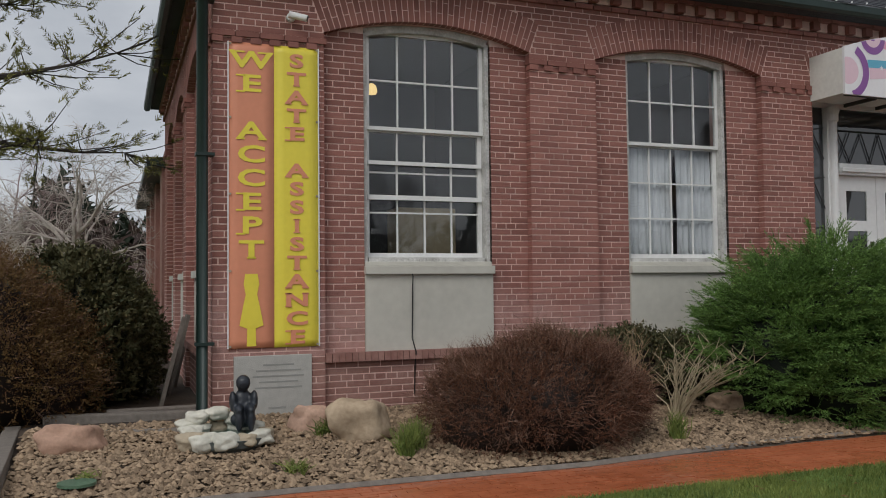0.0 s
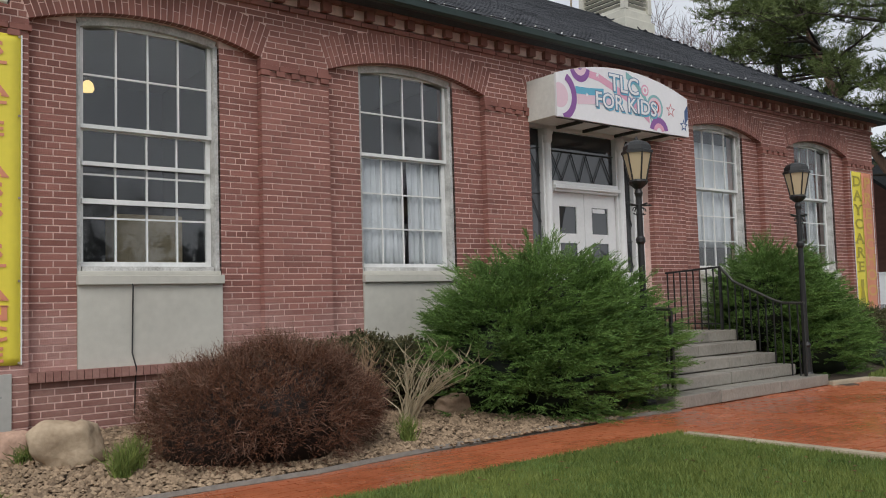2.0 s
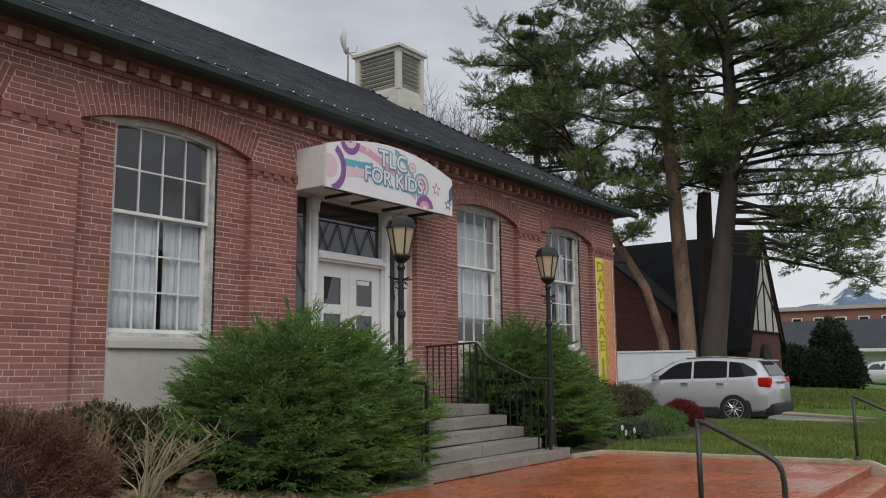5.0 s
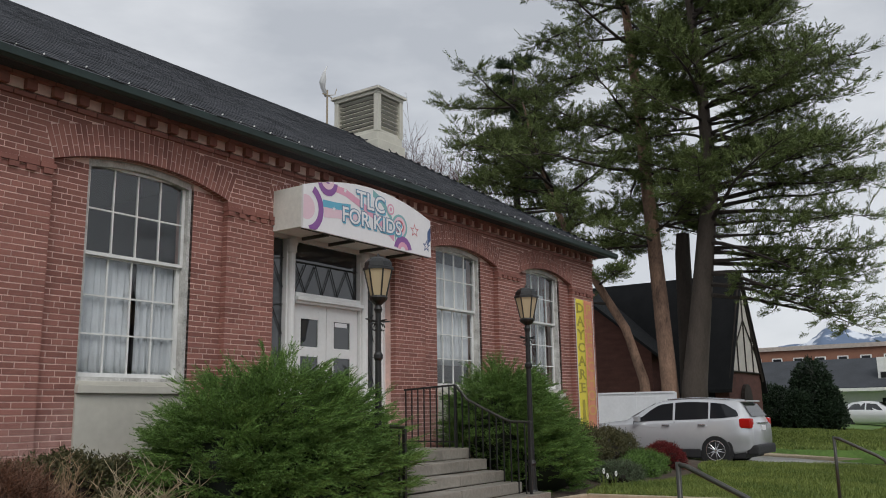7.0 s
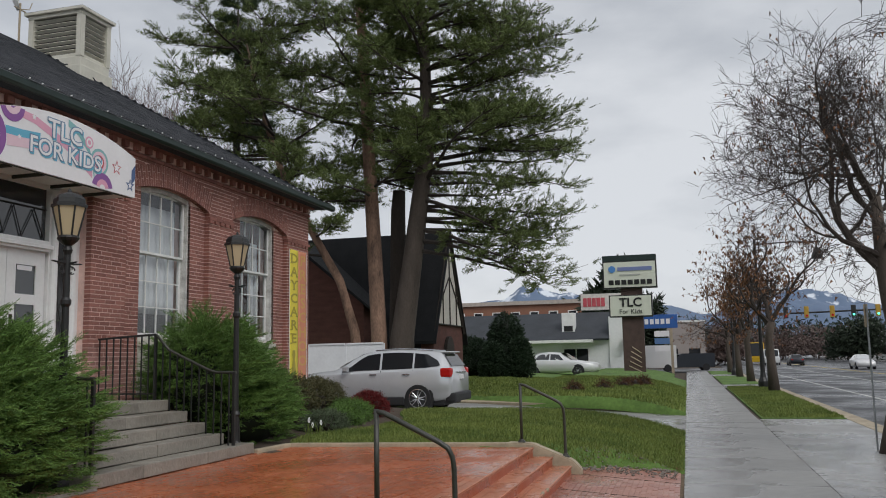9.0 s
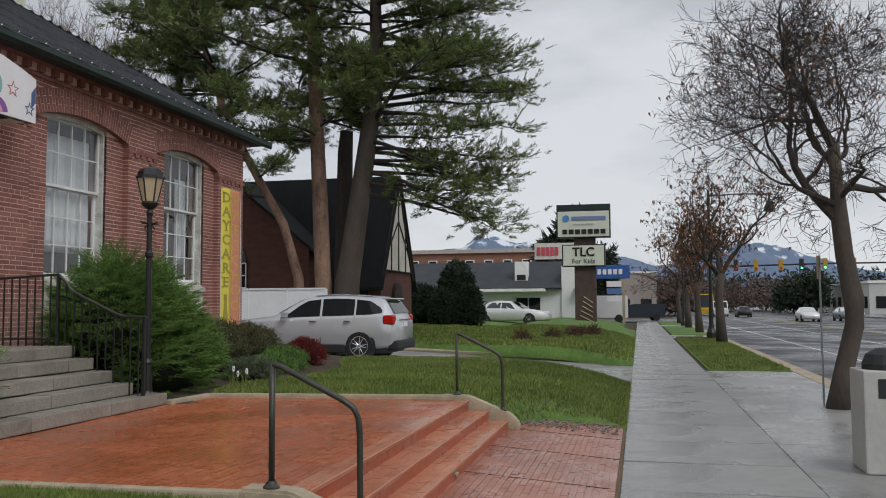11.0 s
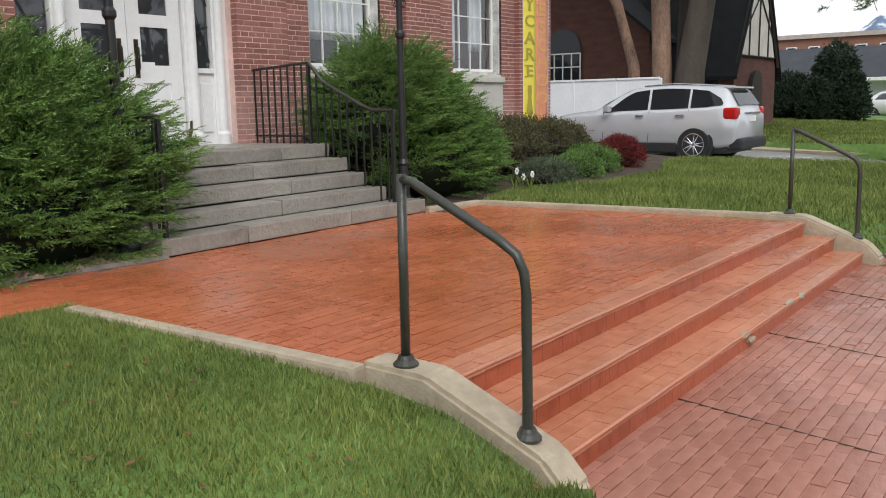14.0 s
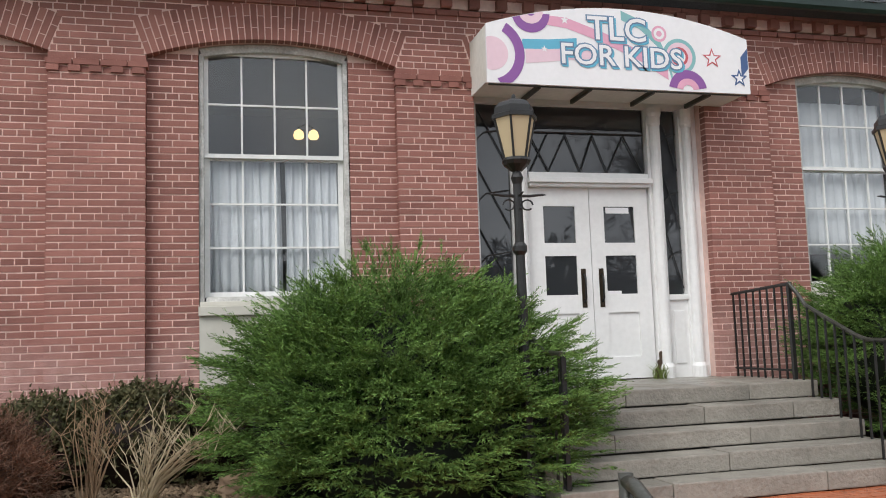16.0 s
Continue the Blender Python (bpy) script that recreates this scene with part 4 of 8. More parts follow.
def window(c, h, style, place):
    """Segment-headed sash window with stone sill and cement panel below."""
    w = thing("window", "", "")
    w.parent = school
    w.matrix_basis = place
    wh = 0.72
    d0 = 0.20
    top = [(-wh + 2 * wh * j / 16, inner_arch(h, -wh + 2 * wh * j / 16) - 0.005) for j in range(17)]
    low = [(x * (wh - 0.04) / wh, z - 0.075) for x, z in top]
    bm = prism(bmesh.new(), top + low[::-1], d0 - 0.06, d0 + 0.1)
    box(bm, -wh, -wh + 0.042, d0 - 0.06, d0 + 0.1, 1.70, top[0][1] - 0.05)
    box(bm, wh - 0.042, wh, d0 - 0.06, d0 + 0.1, 1.70, top[0][1] - 0.05)
    box(bm, -wh + 0.06, wh - 0.06, d0 - 0.05, d0 + 0.1, 1.70, 1.745)
    fr = part("window_frame", bm, OLD_WHITE, w, "peeling white painted frame")
    pts = [(wh + 0.008, d0 - 0.07, 1.75 + 0.1 * k) for k in range(23)]
    tube("light_cord", [(x + 0.008 * math.sin(k * 2.3), y, z) for k, (x, y, z) in enumerate(pts)], 0.006, BLACK, fr, "", 4)
    up, g = sash("upper_sash", w, wh - 0.045, 3.10, 4.165, d0 + 0.0, 4, 2, 0.04)
    panes(up, g, d0, 4, 2)
    lo, g = sash("lower_sash", w, wh - 0.045, 1.745, 3.135, d0 + 0.05, 4, 3, 0.05)
    panes(lo, g, d0 + 0.05, 4, 3)
    if style == "raised":
        bm = boxed(-wh + 0.07, wh - 0.07, d0 + 0.005, d0 + 0.04, 2.36, 2.41)
        box(bm, -wh + 0.07, wh - 0.07, d0 + 0.006, d0 + 0.039, 2.735, 2.775)
        part("storm_rail", bm, WHITE, lo)
    bm = boxed(-wh - 0.01, wh + 0.01, 0.03, 0.30, 1.565, 1.655, 0.008)
    box(bm, -wh + 0.0, wh - 0.0, 0.10, 0.30, 1.655, 1.70, 0.008)
    part("window_sill", bm, CEMENT, w, "pale cement sill")
    part("apron_panel", boxed(-wh - 0.002, wh + 0.002, 0.075, 0.3, 0.775, 1.564), CEMENT, w, "pale smooth cement panel")
    return w


for (c, h), style in zip(front.bays, ("raised", "", None, "", "")):
    if style is not None:
        window(c, h, style, pose(C + c, 0, 0))
for c, h in side.bays:
    window(c, h, "", pose(C - HALF, 0.012 + c, 0, 0, 0, -90))
b = [C + c for c, h in front.bays]
curtain(b[1] - 0.63, b[1] + 0.06, 1.72, 3.09, 0.315, 7, 1, "white gathered curtain behind the lower sash")
curtain(b[1] + 0.10, b[1] + 0.63, 1.72, 3.09, 0.315, 6, 2, "white gathered curtain behind the lower sash")
curtain(b[3] - 0.63, b[3] + 0.63, 2.12, 3.95, 0.35, 9, 3, "white gathered curtain drawn across the window")
curtain(b[4] - 0.63, b[4] - 0.30, 1.9, 3.75, 0.36, 4, 4, "white gathered curtain tied to one side")
curtain(b[4] + 0.05, b[4] + 0.45, 2.1, 3.75, 0.36, 4, 5, "white gathered curtain tied to one side")
for x, y, z in ((b[0] - 0.3, 1.6, 3.86), (-2.80, 3.5, 4.15)):
    lamp = thing("ceiling_lamp", "lit yellow glass lamp hanging in the room", "lamp", pose(x, y, z), "room lamps")
    bm = bmesh.new()
    for s in (-0.12, 0.12):
        lathe(bm, [(0.02, 0.08), (0.06, 0.05), (0.075, -0.01), (0.06, -0.05)][::-1], 10, (s * 0.85, 0, 0))
    part("shade", bm, ROOM_GLOW, lamp)
    tube("stem", [(-0.12, 0, 0.1), (0, 0, 0.16), (0, 0, 4.5 - z)], 0.012, BLACK, lamp)
    tube("arm", [(0.12, 0, 0.1), (0, 0, 0.16)], 0.012, BLACK, lamp)
bm = boxed(b[0] - 0.1, b[0] + 0.62, 0.9, 1.3, 0.72, 2.35, 0.01)
tagged(part("cupboard", bm, mat("beige_board", (0.50, 0.42, 0.28), 0.6)), "beige cupboard standing inside the window", "cupboard")


# ---------------------------------------------------------------- stone steps and entrance
stair = tagged(part("entrance_steps", boxed(-1.55, 1.45, -1.1, 0.25, -0.3, LAND_Z - 0.03), STEP_STONE), "weathered grey stone steps up to the doors", "steps", kind="structure")
rng = random.Random(9)
for k, (yf, yb) in enumerate(((-2.36, -2.05), (-2.08, -1.77), (-1.79, -1.48), (-1.50, -1.19), (-1.217, -0.85))):
    z1 = 0.155 * (k + 1)
    xr = 1.83 if k == 0 else 1.5
    cuts = [-1.62] + [((-0.72, 0.62), (-0.05,), (-0.9, 0.35), (0.1, 1.0), (-0.5, 0.75))[k][i] for i in range(len(((-0.72, 0.62), (-0.05,), (-0.9, 0.35), (0.1, 1.0), (-0.5, 0.75))[k]))] + [xr]
    for a, b2 in zip(cuts, cuts[1:]):
        ob = part("stone_block", boxed(a + 0.003, b2 - 0.003, yf + rng.uniform(-0.006, 0.006), yb, z1 - 0.155 + 0.010, z1 + rng.uniform(-0.005, 0.005), 0.012), STEP_STONE, stair)
for a, b2 in ((-1.6, -0.5), (-0.5, 0.6), (0.6, 1.5)):
    part("landing_slab", boxed(a + 0.003, b2 - 0.003, -0.85, 0.28, LAND_Z - 0.1, LAND_Z, 0.006), STEP_STONE, stair)

ent = thing("entrance_doorway", "white painted double doors with sidelights and transom", "doorway", pose(-0.075, 0, 0))
D = 0.27
GREY_GLASS = glass_mat("entrance_glass", (0.035, 0.038, 0.042), clear=False, ior=1.9)
bm = bmesh.new()
box(bm, -1.335, -1.27, D - 0.06, D + 0.12, LAND_Z, 4.0)
box(bm, 1.27, 1.335, D - 0.06, D + 0.12, LAND_Z, 4.0)
box(bm, -1.335, 1.335, D - 0.05, D + 0.12, 3.76, 4.2)
box(bm, -0.70, 0.70, D - 0.09, D + 0.1, 2.865, 2.90, 0.006)
box(bm, -0.72, 0.72, D - 0.13, D + 0.1, 2.90, 2.955, 0.008)
box(bm, -0.70, 0.70, D - 0.06, D + 0.1, 2.955, 3.02)
part("door_frame", bm, DOOR_WHITE, ent)
for x in (-0.80, 0.80, 1.20):
    bm = bmesh.new()
    box(bm, x - 0.085, x + 0.085, D - 0.045, D + 0.1, LAND_Z, 3.76)
    lathe(bm, [(0.085, LAND_Z), (0.085, LAND_Z + 0.12), (0.062, LAND_Z + 0.16), (0.055, 3.55), (0.075, 3.58), (0.075, 3.66), (0.09, 3.7), (0.09, 3.76)], 14, (x, D - 0.06, 0))
    part("column", bm, DOOR_WHITE, ent, "slender white half column")
for x0, x1 in ((-1.27, -0.885), (0.885, 1.115)):
    bm = boxed(x0, x1, D - 0.02, D + 0.06, LAND_Z, 1.62)
    box(bm, x0 + 0.05, x1 - 0.05, D - 0.035, D - 0.015, LAND_Z + 0.15, 1.5, 0.008)
    box(bm, x0 - 0.0, x1 + 0.0, D - 0.05, D + 0.05, 1.62, 1.68, 0.006)
    sl = part("sidelight", bm, DOOR_WHITE, ent)
    part("pane", boxed(x0 + 0.015, x1 - 0.015, D + 0.02, D + 0.03, 1.68, 3.76), GREY_GLASS, sl, "dark sidelight glass")
    V, F = [], []
    n = 3
    for k in range(n):
        za, zb = 1.75 + k * 0.66, 1.75 + (k + 1) * 0.66
        tube_data(V, F, [(x0 + 0.02, D - 0.0, zb), ((x0 + x1) / 2, D, (za + zb) / 2), (x1 - 0.02, D, za)], [0.007] * 3, 5)
        tube_data(V, F, [(x0 + 0.02, D, za + 0.3), (x0 + 0.1, D, za + 0.38), (x1 - 0.02, D, za + 0.42)], [0.007] * 3, 5)
    from_data("grille", V, F, BLACK, sl, "thin black wrought grille")
tr = part("transom", boxed(-0.70, 0.70, D + 0.02, D + 0.03, 3.02, 3.76), GREY_GLASS, ent, "transom window reflecting the street")
V, F = [], []
zs = (3.04, 3.45)
xs = [-0.66, -0.45, -0.24, -0.08, 0.08, 0.24, 0.45, 0.66]
for i in range(len(xs) - 1):
    a, b2 = (zs[0], zs[1]) if i % 2 else (zs[1], zs[0])
    tube_data(V, F, [(xs[i], D, a), (xs[i + 1], D, b2)], [0.008, 0.008], 5)
tube_data(V, F, [(-0.66, D - 0.005, 3.04), (-0.45, D - 0.005, 3.45)], [0.008, 0.008], 5)
tube_data(V, F, [(0.66, D - 0.005, 3.04), (0.45, D - 0.005, 3.45)], [0.008, 0.008], 5)
tube_data(V, F, [(-0.69, D - 0.005, 3.47), (0.69, D - 0.005, 3.47)], [0.008, 0.008], 5)
from_data("grille", V, F, BLACK, tr, "thin black zigzag grille")
for s in (-1, 1):
    xa, xb = (-0.70, -0.004) if s < 0 else (0.004, 0.70)
    bm = bmesh.new()
    zl, zh = LAND_Z + 0.012, 2.862
    st = 0.165
    box(bm, xa, xa + st, D, D + 0.045, zl, zh)
    box(bm, xb - st, xb, D, D + 0.045, zl, zh)
    for z0, z1 in ((zl, 1.02), (1.50, 1.70), (2.12, 2.26), (2.66, zh)):
        box(bm, xa + st, xb - st, D + 0.0005, D + 0.0445, z0, z1)
    box(bm, xa + st, xb - st, D + 0.02, D + 0.04, 1.02, 1.50)
    leaf = part("door_leaf", bm, DOOR_WHITE, ent)
    for z0, z1 in ((1.70, 2.12), (2.26, 2.66)):
        part("pane", boxed(xa + st, xb - st, D + 0.018, D + 0.024, z0, z1), GREY_GLASS, leaf)
    xh = xb - 0.10 if s < 0 else xa + 0.10
    part("push_plate", boxed(xh - 0.028, xh + 0.028, D - 0.006, D + 0.001, 1.56, 1.98, 0.003), mat("bronze_plate", (0.06, 0.045, 0.03), 0.35, 0.3, metal=0.8), leaf, "worn bronze push plate")
    tube("pull_handle", [(xh, D - 0.005, 1.62), (xh, D - 0.05, 1.66), (xh, D - 0.05, 1.88), (xh, D - 0.005, 1.92)], 0.011, BLACK, leaf)
    if s > 0:
        part("number_plate_bar", boxed(xa + st + 0.03, xb - st - 0.06, D + 0.010, D + 0.014, 2.585, 2.65), SIGN_WHITE, leaf, "small white card on the glass")
        part("notice_card", boxed(xa + st + 0.0, xa + st + 0.17, D + 0.010, D + 0.014, 1.70, 1.735), SIGN_WHITE, leaf)


# ---------------------------------------------------------------- canopy sign over the doors
canopy = thing("sign_canopy", "white box canopy with a colourful painted sign over the doors", "canopy", pose(0, 0, 0))
CW, CY, CB = 1.45, -0.56, 3.735


def canopy_top(x):
    return 4.32 + 0.24 * (1 - (x / CW) ** 2)


arc = [(CW - 2 * CW * k / 20, canopy_top(CW - 2 * CW * k / 20)) for k in range(21)]
bm = prism(bmesh.new(), [(-CW, CB + 0.02), (CW, CB + 0.02)] + arc, CY + 0.03, 0.0)
part("body", bm, CANOPY_WHITE, canopy, "off-white metal box")
bm = prism(bmesh.new(), [(-CW - 0.006, CB), (CW + 0.006, CB)] + [(x, z + 0.008) for x, z in arc], CY - 0.002, CY + 0.03)
face = part("sign_face", bm, SIGN_WHITE, canopy, "white sign face with pink, purple and blue shapes")
bm = bmesh.new()
for x in (-0.9, -0.35, 0.35, 1.0):
    box(bm, x - 0.015, x + 0.015, CY + 0.05, -0.02, CB - 0.025, CB + 0.02)
box(bm, -CW + 0.02, CW - 0.02, CY + 0.03, CY + 0.05, CB - 0.012, CB + 0.02)
part("brace", bm, RAIL, canopy)


def flat_mat(name, c):
    return mat(name, c, 0.4, 0.06, 2.0, 0.0)


PURPLE, PINK, SKYBLUE, NAVY, TEAL, RED = [flat_mat(n, c) for n, c in (("paint_purple", (0.25, 0.09, 0.32)), ("paint_pink", (0.72, 0.36, 0.48)), ("paint_blue", (0.12, 0.42, 0.58)),
                                                                  ("paint_navy", (0.05, 0.10, 0.24)), ("paint_teal", (0.22, 0.45, 0.46)), ("paint_red", (0.52, 0.09, 0.11)))]
PALE_PINK = flat_mat("paint_pale_pink", (0.76, 0.55, 0.62))


def ring(name, cx, cz, r0, r1, a0, a1, d, material):
    """A flat arc of paint on the sign."""
    bm = bmesh.new()
    n = 28
    inner, outer = [], []
    for k in range(n + 1):
        a = radians(a0 + (a1 - a0) * k / n)
        for lst, r in ((inner, r0), (outer, r1)):
            x, z = cx + r * math.cos(a), cz + r * math.sin(a)
            x = max(-CW, min(CW, x))
            z = max(CB + 0.004, min(canopy_top(x) + 0.004, z))
            lst.append(bm.verts.new((x, CY - d, z)))
    for k in range(n):
        bm.faces.new((inner[k], outer[k], outer[k + 1], inner[k + 1]))
    return part(name, bm, material, face)


def band(name, pts, w, d, material):
    bm = bmesh.new()
    lo = [bm.verts.new((x, CY - d, max(CB + 0.004, z - w / 2))) for x, z in pts]
    hi = [bm.verts.new((x, CY - d, min(z + w / 2, canopy_top(x)))) for x, z in pts]
    for k in range(len(pts) - 1):
        bm.faces.new((lo[k], lo[k + 1], hi[k + 1], hi[k]))
    return part(name, bm, material, face)


def star(name, cx, cz, r, d, material, rot=90, inner=0.42):
    bm = bmesh.new()
    vs = [bm.verts.new((cx + (r if k % 2 == 0 else r * inner) * math.cos(radians(rot + 36 * k)), CY - d, cz + (r if k % 2 == 0 else r * inner) * math.sin(radians(rot + 36 * k)))) for k in range(10)]
    bm.faces.new(vs)
    return part(name, bm, material, face)


ring("painted_ring", -1.40, 4.03, 0.0, 0.17, 0, 360, 0.0040, PALE_PINK)
ring("painted_ring", -1.42, 4.03, 0.26, 0.36, -75, 60, 0.0060, PURPLE)
ring("painted_ring", -0.98, 4.46, 0.0, 0.20, 180, 360, 0.0055, PURPLE)
ring("painted_ring", -0.98, 4.48, 0.05, 0.13, 180, 360, 0.0068, PALE_PINK)
band("painted_band", [(-1.05, 4.02), (-0.7, 4.06), (-0.35, 4.10)], 0.15, 0.0045, PALE_PINK)
band("painted_band", [(-1.08, 4.14), (-0.8, 4.15), (-0.5, 4.18)], 0.10, 0.0050, SKYBLUE)
band("painted_band", [(-0.95, 4.42), (-0.6, 4.38), (-0.2, 4.25), (0.2, 4.08), (0.5, 3.90)], 0.11, 0.0042, PINK)
band("painted_band", [(0.0, 4.50), (0.2, 4.42), (0.42, 4.22), (0.5, 4.05), (0.55, 3.85)], 0.10, 0.0048, TEAL)
ring("painted_ring", 0.42, 4.33, 0.0, 0.085, 0, 360, 0.0055, PINK)
ring("painted_ring", 0.42, 4.33, 0.0, 0.060, 0, 360, 0.0064, SIGN_WHITE)
ring("painted_ring", 0.42, 4.33, 0.0, 0.032, 0, 360, 0.0072, PINK)
ring("painted_ring", 0.64, 4.10, 0.0, 0.19, 0, 360, 0.0053, TEAL)
ring("painted_ring", 0.64, 4.10, 0.0, 0.15, 0, 360, 0.0060, PALE_PINK)
ring("painted_ring", 0.64, 4.10, 0.0, 0.10, 0, 360, 0.0066, RED)
ring("painted_ring", 0.64, 4.10, 0.0, 0.07, 0, 360, 0.0072, SIGN_WHITE)
ring("painted_ring", 0.72, 3.74, 0.13, 0.22, 10, 170, 0.0058, PURPLE)
ring("painted_ring", 0.72, 3.74, 0.06, 0.13, 10, 170, 0.0056, PINK)
star("painted_star", 1.02, 4.10, 0.115, 0.0055, RED)
star("painted_star", 1.02, 4.10, 0.080, 0.0064, SIGN_WHITE)
star("painted_star", 1.33, 3.90, 0.105, 0.0062, NAVY)
star("painted_star", 1.33, 3.90, 0.060, 0.0070, SIGN_WHITE)
band("painted_band", [(1.36, 4.02), (1.41, 4.08), (1.445, 4.12)], 0.22, 0.0052, NAVY)
star("painted_star", -0.62, 4.41, 0.045, 0.0065, SIGN_WHITE)
star("painted_star", -0.85, 4.10, 0.035, 0.0065, SIGN_WHITE)
for words, x, z, size in (("TLC", -0.05, 4.335, 0.345), ("FOR KIDS", -0.01, 4.055, 0.30)):
    m = pose(x, CY - 0.009, z)
    text_part("letter_outline", words, size, m, flat_mat("paint_slate", (0.13, 0.22, 0.34)), face, 0.001, 0.017, 1.06)
    text_part("letter_shadow", words, size, pose(x + 0.018, CY - 0.0078, z - 0.018), SKYBLUE, face, 0.0005, 0.017, 1.06)
    text_part("lettering", words, size, pose(x, CY - 0.0115, z), SIGN_WHITE, face, 0.001, 0.003, 1.06)


# ---------------------------------------------------------------- banners
SERIFS = {"A": "bl br", "T": "bm", "I": "bm tm", "N": "bl tl tr", "P": "bl", "W": "tl tr", "Y": "bm tl tr", "H": "bl br tl tr", "R": "bl br", "L": "bl", "D": "bl tl", "E": "bl tl"}


def banner(name, x0, x1, z0, z1, halves, label):
    """Two-colour vinyl banner with stacked letters, held by grommets."""
    t = thing(name, label, "banner", pose((x0 + x1) / 2, -0.012, z0))
    w, h = x1 - x0, z1 - z0
    seg = 40
    for k, (words, material, letter, shape) in enumerate(halves):
        a, b = (-w / 2, 0.0) if k == 0 else (0.0, w / 2)
        V, F = [], []
        for j in range(seg + 1):
            for i in range(5):
                u, v = a + (b - a) * i / 4, h * j / seg
                sag = 0.006 * noise.noise((u * 2.0, v * 1.4, x0)) - 0.004
                V.append((u, sag, v))
        for j in range(seg):
            for i in range(4):
                q = j * 5 + i
                F.append((q, q + 1, q + 6, q + 5))
        half = from_data("cloth", V, F, material, t, "", True)
        md = half.modifiers.new("vinyl", "SOLIDIFY")
        md.thickness = 0.002
        cx = (a + b) / 2
        n = len(words)
        usable = h * (1 if not shape else 0.72) - 0.06
        for i, ch in enumerate(words):
            if ch == " ":
                continue
            z = h - 0.06 - usable * (i + 0.5) / n
            text_part("letter", ch, usable / n * 0.99, pose(cx, -0.0125, z), letter, half, 0.0008, 0.006, 1.70 if ch not in "IL" else 1.35)
            tall = usable / n * 0.99
            for spot in SERIFS.get(ch, "").split():
                sx = {"l": -0.46, "m": 0.0, "r": 0.46}[spot[1]] * tall
                sz = z + (0.36 if spot[0] == "t" else -0.33) * tall
                part("serif", boxed(cx + sx - 0.19 * tall, cx + sx + 0.19 * tall, -0.0133, -0.0117, sz - 0.035 * tall, sz + 0.035 * tall), letter, half)
        if shape:
            bm = bmesh.new()
            lathe(bm, [(0.045, 0.0), (0.04, 0.17), (0.115, 0.20), (0.085, 0.36), (0.055, 0.50), (0.075, 0.60), (0.06, 0.70)], 10)
            bmesh.ops.transform(bm, matrix=Matrix.Translation((cx, -0.0115, 0.02)) @ Matrix.Diagonal((1, 0.02, 1, 1)), verts=bm.verts)
            part("printed_shape", bm, letter, half, "plain printed bar shape")
    for z in [h * k / 4 for k in range(5)]:
        for s in (-1, 1):
            bm = bmesh.new()
            rod(bm, (s * (w / 2 - 0.02), -0.014, min(max(z, 0.02), h - 0.02)), (s * (w / 2 - 0.02), -0.018, min(max(z, 0.02), h - 0.02)), 0.012, seg=10)
            part("grommet", bm, KERB, t)
    bm = bmesh.new()
    for s in (-1, 1):
        box(bm, s * w / 2 - 0.006, s * w / 2 + 0.006, -0.012, 0.0, 0, h)
    part("hem", bm, SIGN_WHITE, t)
    return t


banner("wall_banner", -8.765, -7.875, 0.855, 3.845, (("WE ACCEPT", BANNER_ORANGE, BANNER_YELLOW, True), ("STATE ASSISTANCE", BANNER_YELLOW, BANNER_ORANGE, False)), "orange and yellow vinyl banner hung on the brick pier")
banner("wall_banner", 7.72, 8.60, 0.80, 3.745, (("DAYCARE", BANNER_YELLOW, flat_mat("olive_ink", (0.42, 0.34, 0.03)), True), ("PRESCHOOL", BANNER_ORANGE, flat_mat("peach_ink", (0.72, 0.40, 0.12)), False)), "yellow and orange vinyl banner at the corner of the house")

plaque = thing("stone_plaque", "pale engraved stone plaque set in the brick pier", "plaque", pose(-8.33, -0.006, 0.16))
part("slab", boxed(-0.38, 0.38, -0.012, 0.05, 0.0, 0.62, 0.006), STONE, plaque)
INK = mat("worn_engraving", (0.30, 0.30, 0.28), 0.9, 0.1)
for k, w in enumerate((0.30, 0.44, 0.50, 0.38, 0.46)):
    part("text_bar", boxed(-w / 2 + 0.05, w / 2 + 0.05, -0.0145, -0.011, 0.52 - k * 0.055, 0.535 - k * 0.055), INK, plaque)
part("text_bar", boxed(-0.05, 0.12, -0.0145, -0.011, 0.10, 0.12), INK, plaque)

cctv = thing("security_camera", "small white security camera on the brick wall", "camera", pose(-8.15, 0.0, 4.14))
bm = bmesh.new()
rod(bm, (0, 0.0, 0), (0, -0.04, 0), 0.045, seg=14)
rod(bm, (0, -0.03, 0), (0.04, -0.08, -0.01), 0.018, seg=8)
part("mount", bm, WHITE, cctv)
bm = bmesh.new()
rod(bm, (-0.03, -0.08, 0.01), (0.14, -0.13, -0.03), 0.034, seg=14)
part("housing", bm, WHITE, cctv)
bm = bmesh.new()
rod(bm, (0.14, -0.13, -0.03), (0.146, -0.132, -0.032), 0.028, seg=12)
part("lens", bm, BLACK, cctv)
cable = tube("cable", [(-6.88, 0.06, 1.60), (-6.87, 0.015, 1.55), (-6.86, 0.06, 1.4), (-6.87, 0.06, 0.9), (-6.86, -0.03, 0.76), (-6.85, 0.035, 0.6), (-6.86, 0.03, 0.32)], 0.007, BLACK, None, "", 5)
tagged(cable, "thin black cable hanging down the cement panel", "cable")


